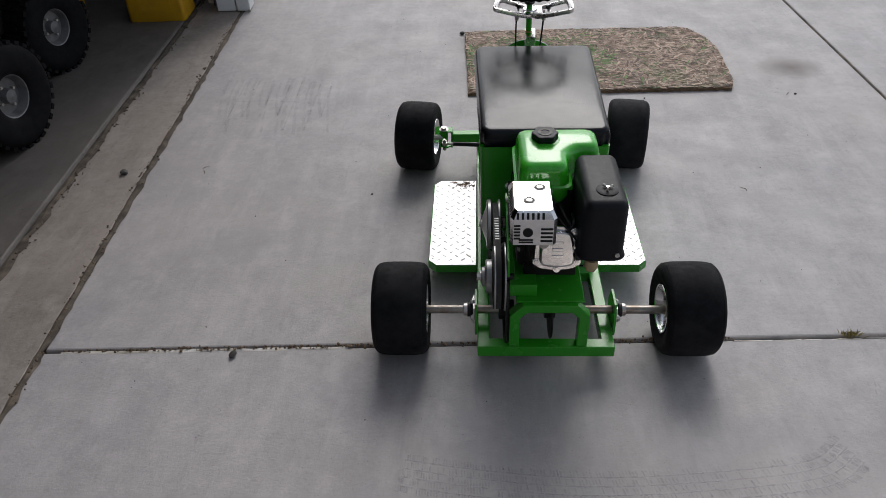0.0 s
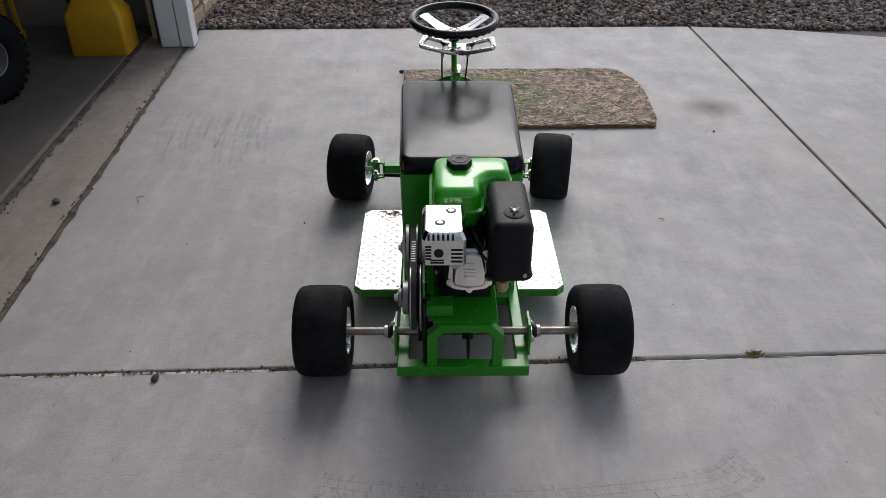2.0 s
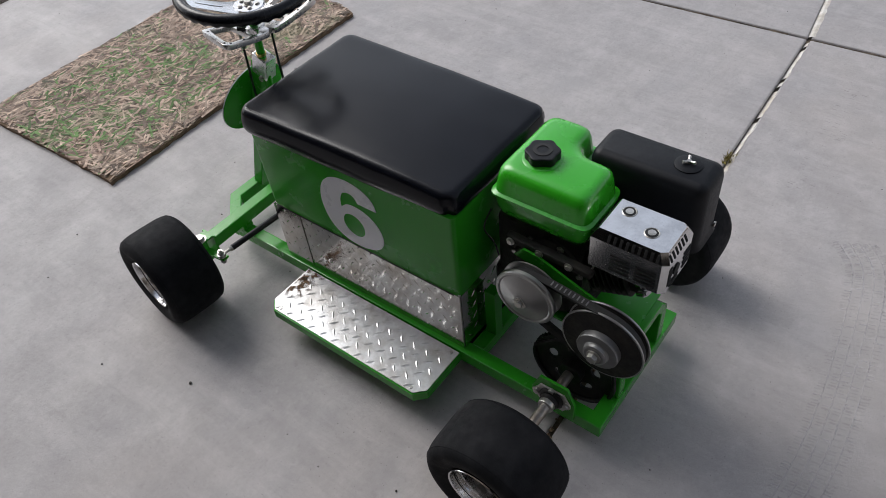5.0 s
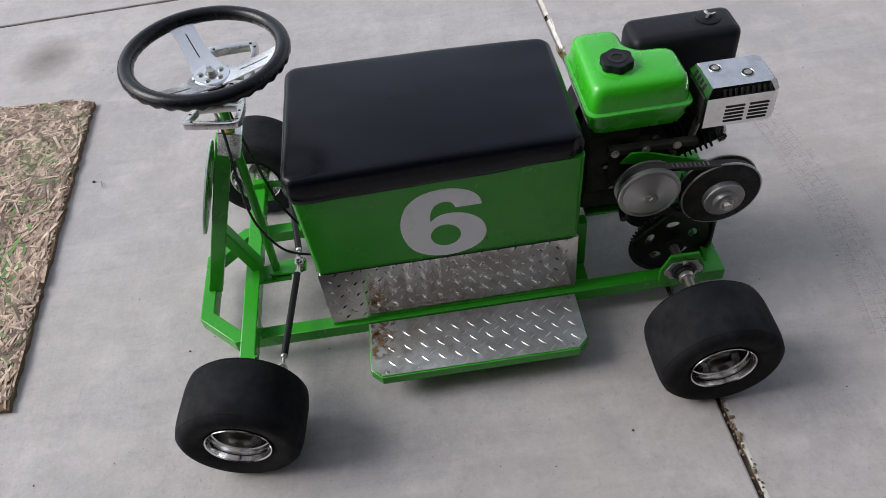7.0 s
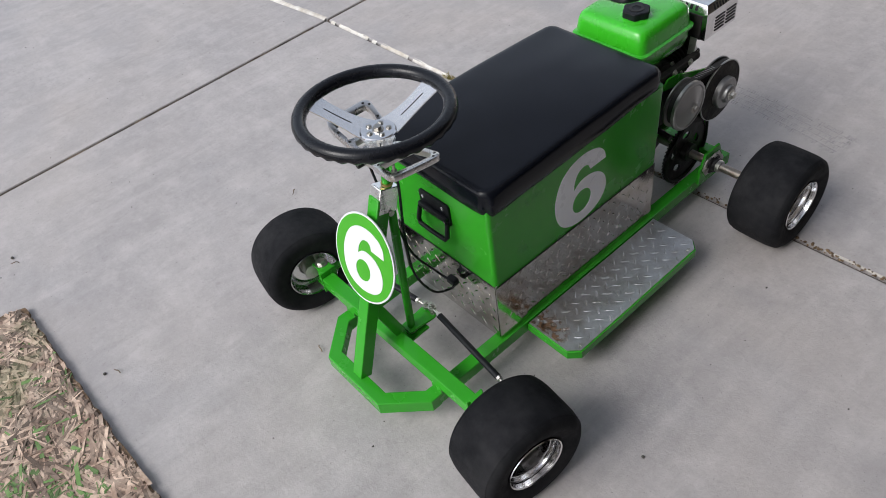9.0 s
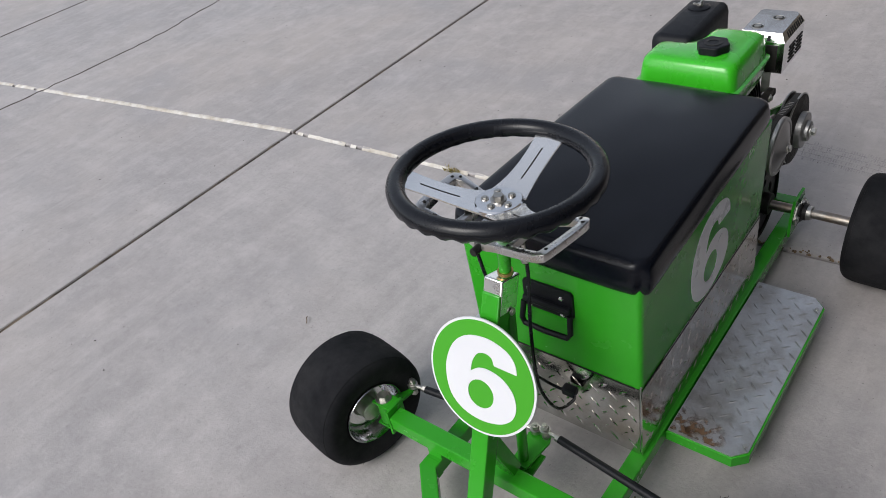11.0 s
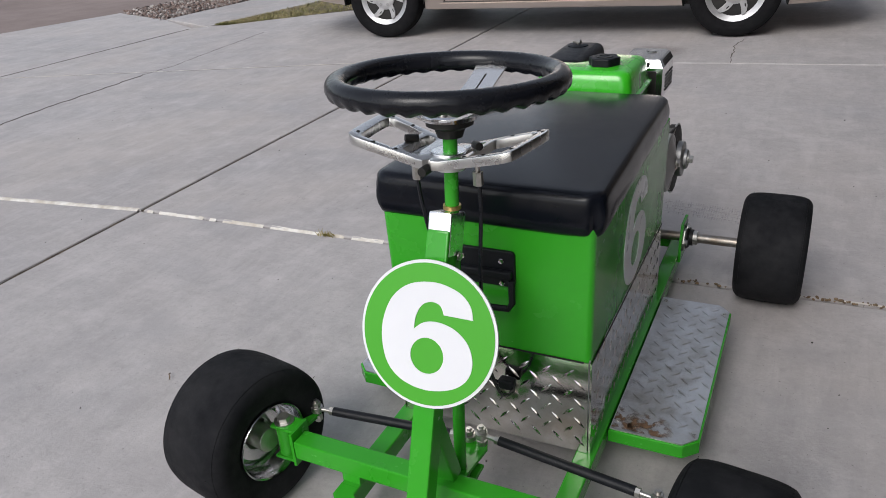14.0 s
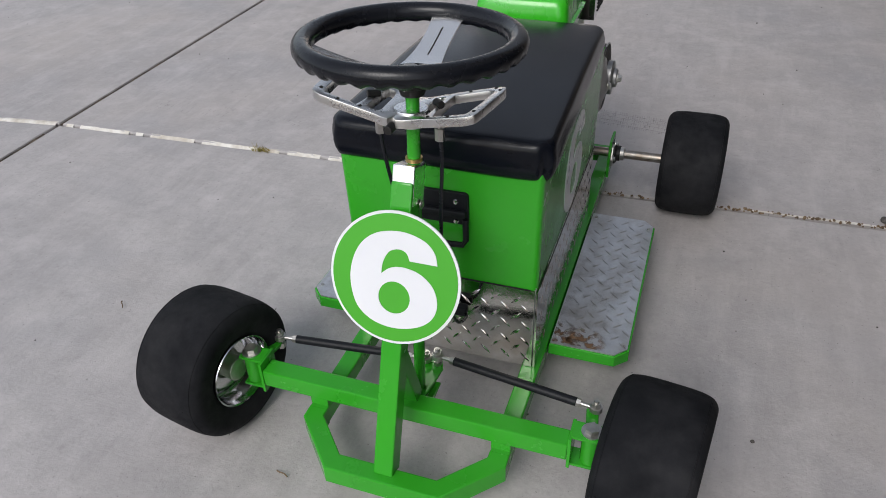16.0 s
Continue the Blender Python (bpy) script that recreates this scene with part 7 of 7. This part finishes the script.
tk, tp = bmesh.new(), bmesh.new()
arc = spline([(0.78, -0.4, 0), (0.66, -0.472, 0), (0.32, -0.518, 0), (0.05, -0.53, 0), (-0.2, -0.51, 0), (-0.4, -0.48, 0)], 30)
rt = random.Random(5)
for i, p in enumerate(arc[:-1]):
    d = (arc[i + 1] - p).normalized()
    s = Vector((-d.y, d.x, 0))
    for off in (-0.05, -0.025, 0.0, 0.025, 0.05):
        if rt.random() < 0.25:
            continue
        c = p + s * (off + rt.uniform(-0.003, 0.003)) + d * 0.004 * (off * 40)
        tgt = tk if rt.random() < 0.7 else tp
        w, l = 0.0085, rt.uniform(0.0015, 0.003)
        q = [c + s * w + d * l, c - s * w + d * (l + 0.003), c - s * w - d * (l - 0.003), c + s * w - d * l]
        tgt.faces.new([tgt.verts.new((v.x, v.y, 0.0013)) for v in q])
for off in (-0.04, -0.013, 0.013, 0.04):
    line = []
    for i, p in enumerate(arc[:-1]):
        d = (arc[i + 1] - p).normalized()
        line.append((p.x - d.y * off, p.y + d.x * off))
    strip(tp, line, 0.0022, 0.0012, 0.0004, 0.0006, 40)
for x, y in ((1.1, -0.195), (1.4, -0.19)):
    for i in range(24):
        c = Vector((x + rt.uniform(-0.18, 0.18), y + rt.choice((-0.03, 0, 0.03)) + rt.uniform(-0.004, 0.004), 0))
        tk.faces.new([tk.verts.new((c.x + dx, c.y + dy, 0.0013)) for dx, dy in ((-0.002, -0.008), (0.002, -0.008), (0.003, 0.008), (-0.001, 0.008))])
tagged(part("tyre_track", tk, M_TRACK), "dusty tyre tread track on the concrete", "tyre mark", kind="stuff")
tagged(part("tyre_track_dust", tp, M_TRACKP), "pale dust ridges of a tyre track", "tyre mark", kind="stuff")

# ---- bits on the ground ----
for x, y, s, m_, nm, lb in ((-1.703, 1.011, 0.016, M_PEBBLE, "pebble", "grey pebble lying on the apron strip"), (-0.952, -0.062, 0.013, M_PEBBLE, "pebble", "dark pebble beside the slab joint"), (-0.278, 2.556, 0.014, M_PEBBLE, "pebble", "dark pebble near the strand board"), (1.35, 1.72, 0.006, M_PEBBLE, "pebble", "tiny dark pebble on the concrete"), (-0.62, 0.848, 0.004, M_PEBBLE, "pebble", "tiny dark pebble on the concrete"), (0.62, 1.69, 0.005, M_PEBBLE, "pebble", "tiny dark pebble on the concrete")):
    b = bmesh.new()
    bmesh.ops.create_icosphere(b, subdivisions=2, radius=s)
    for v in b.verts:
        v.co *= 1 + 0.3 * noise.noise(v.co / s * 0.9 + Vector((x * 7, y * 5, 0)))
        v.co.z *= 0.7
    bmesh.ops.translate(b, verts=b.verts, vec=(x, y, s * 0.6 + (0.004 if x < -1.6 else 0)))
    tagged(part(nm, b, m_), lb, "pebble", "loose pebbles")
for x, y, a in ((-1.362, 1.058, 0.4), (-1.36, 1.025, 1.9), (0.862, 0.867, 2.2), (1.314, 1.721, 0.9), (0.6, 1.658, 0.2), (0.222, 1.2, 2.8), (0.55, 1.86, 1.2)):
    b = sweep(bmesh.new(), spline([Vector((x, y, 0.004)) + Vector((math.cos(a + q) * r, math.sin(a + q) * r, z)) for q, r, z in ((0, -0.014, 0), (0.3, -0.005, 0.004), (0.3, 0.006, 0.003), (0.1, 0.014, 0))], 4), 0.0013, 6)
    tagged(part("dry_twig", b, M_LEAF), "tiny curled dry twig on the concrete", "twig", "dry twigs")


def joint_litter(rnd, n):
    k = n // 4
    xs = rnd.uniform(-1.5, 0.6, k * 2)
    a = np.stack([xs, np.array([JT(x) for x in xs]) + rnd.normal(0, 0.004, k * 2)], -1)
    ys = rnd.uniform(-1.0, 3.0, k * 2)
    b = np.stack([np.array([EDGE(y) for y in ys]) - 0.006 + rnd.normal(0, 0.01, k * 2), ys], -1)
    ys2 = rnd.uniform(-0.5, 3.2, k * 2)
    c = np.stack([-1.89 - 0.04 * ys2 + rnd.normal(0, 0.012, k * 2), ys2], -1)
    return np.concatenate([a, b, c])


def specks(rnd, n):
    return np.stack([rnd.uniform(-1.5, 3.2, n), rnd.uniform(-2.5, 3.2, n)], -1)


def lip_litter(rnd, n):
    y = rnd.uniform(-1.0, 3.3, n)
    y[: n // 3] = rnd.choice([0.55, 0.9, 1.05, 1.6, 1.75, 2.3], n // 3) + rnd.normal(0, 0.04, n // 3)
    lip = np.interp(y, [-3, -0.3, 3.3], [-1.87, -1.87, -2.015]) + np.abs(rnd.normal(0, 0.018, n)) + 0.004
    edge = np.array([EDGE(v) for v in y]) - 0.008 + rnd.normal(0, 0.009, n)
    return np.stack([np.where(rnd.uniform(0, 1, n) < 0.6, lip, edge), y], -1)


tagged(stones("leaf_litter", lip_litter, 420, 0.0042, M_CRUMB, 71, 0.005, 0.004), "dark leaf crumbs and grit along the apron edges", "litter", kind="stuff")
tagged(stones("joint_litter", joint_litter, 700, 0.004, M_LEAF, 61, 0.002, 0.003), "brown grit and leaf crumbs along the joints", "litter", kind="stuff")
tagged(stones("grit_specks", specks, 170, 0.0022, M_PEBBLE, 62, 0.001, 0.001), "scattered dark grit specks on the concrete", "grit", kind="stuff")
# a weed tuft in the joint
tv, tf = [], []
rz = random.Random(3)
for _ in range(70):
    x, y, a, h = 0.954 + rz.gauss(0, 0.016), 0.042 + rz.gauss(0, 0.007), rz.uniform(0, 6.28), rz.uniform(0.006, 0.02)
    w = 0.0022
    b = len(tv)
    tv += [(x - w * math.cos(a), y - w * math.sin(a), 0), (x + w * math.cos(a), y + w * math.sin(a), 0), (x + rz.uniform(-0.014, 0.014), y + rz.uniform(-0.014, 0.014), h)]
    tf.append((b, b + 1, b + 2))
me = bpy.data.meshes.new("weed_tuft")
me.from_pydata(tv, [], tf)
me.materials.append(mat("moss_yellow", (0.22, 0.2, 0.05), (0.35, 0.27, 0.08), scale=40, rough=0.8, island=0.4))
tagged(new("weed_tuft", me), "small yellow-green weed tuft in the joint", "weed")
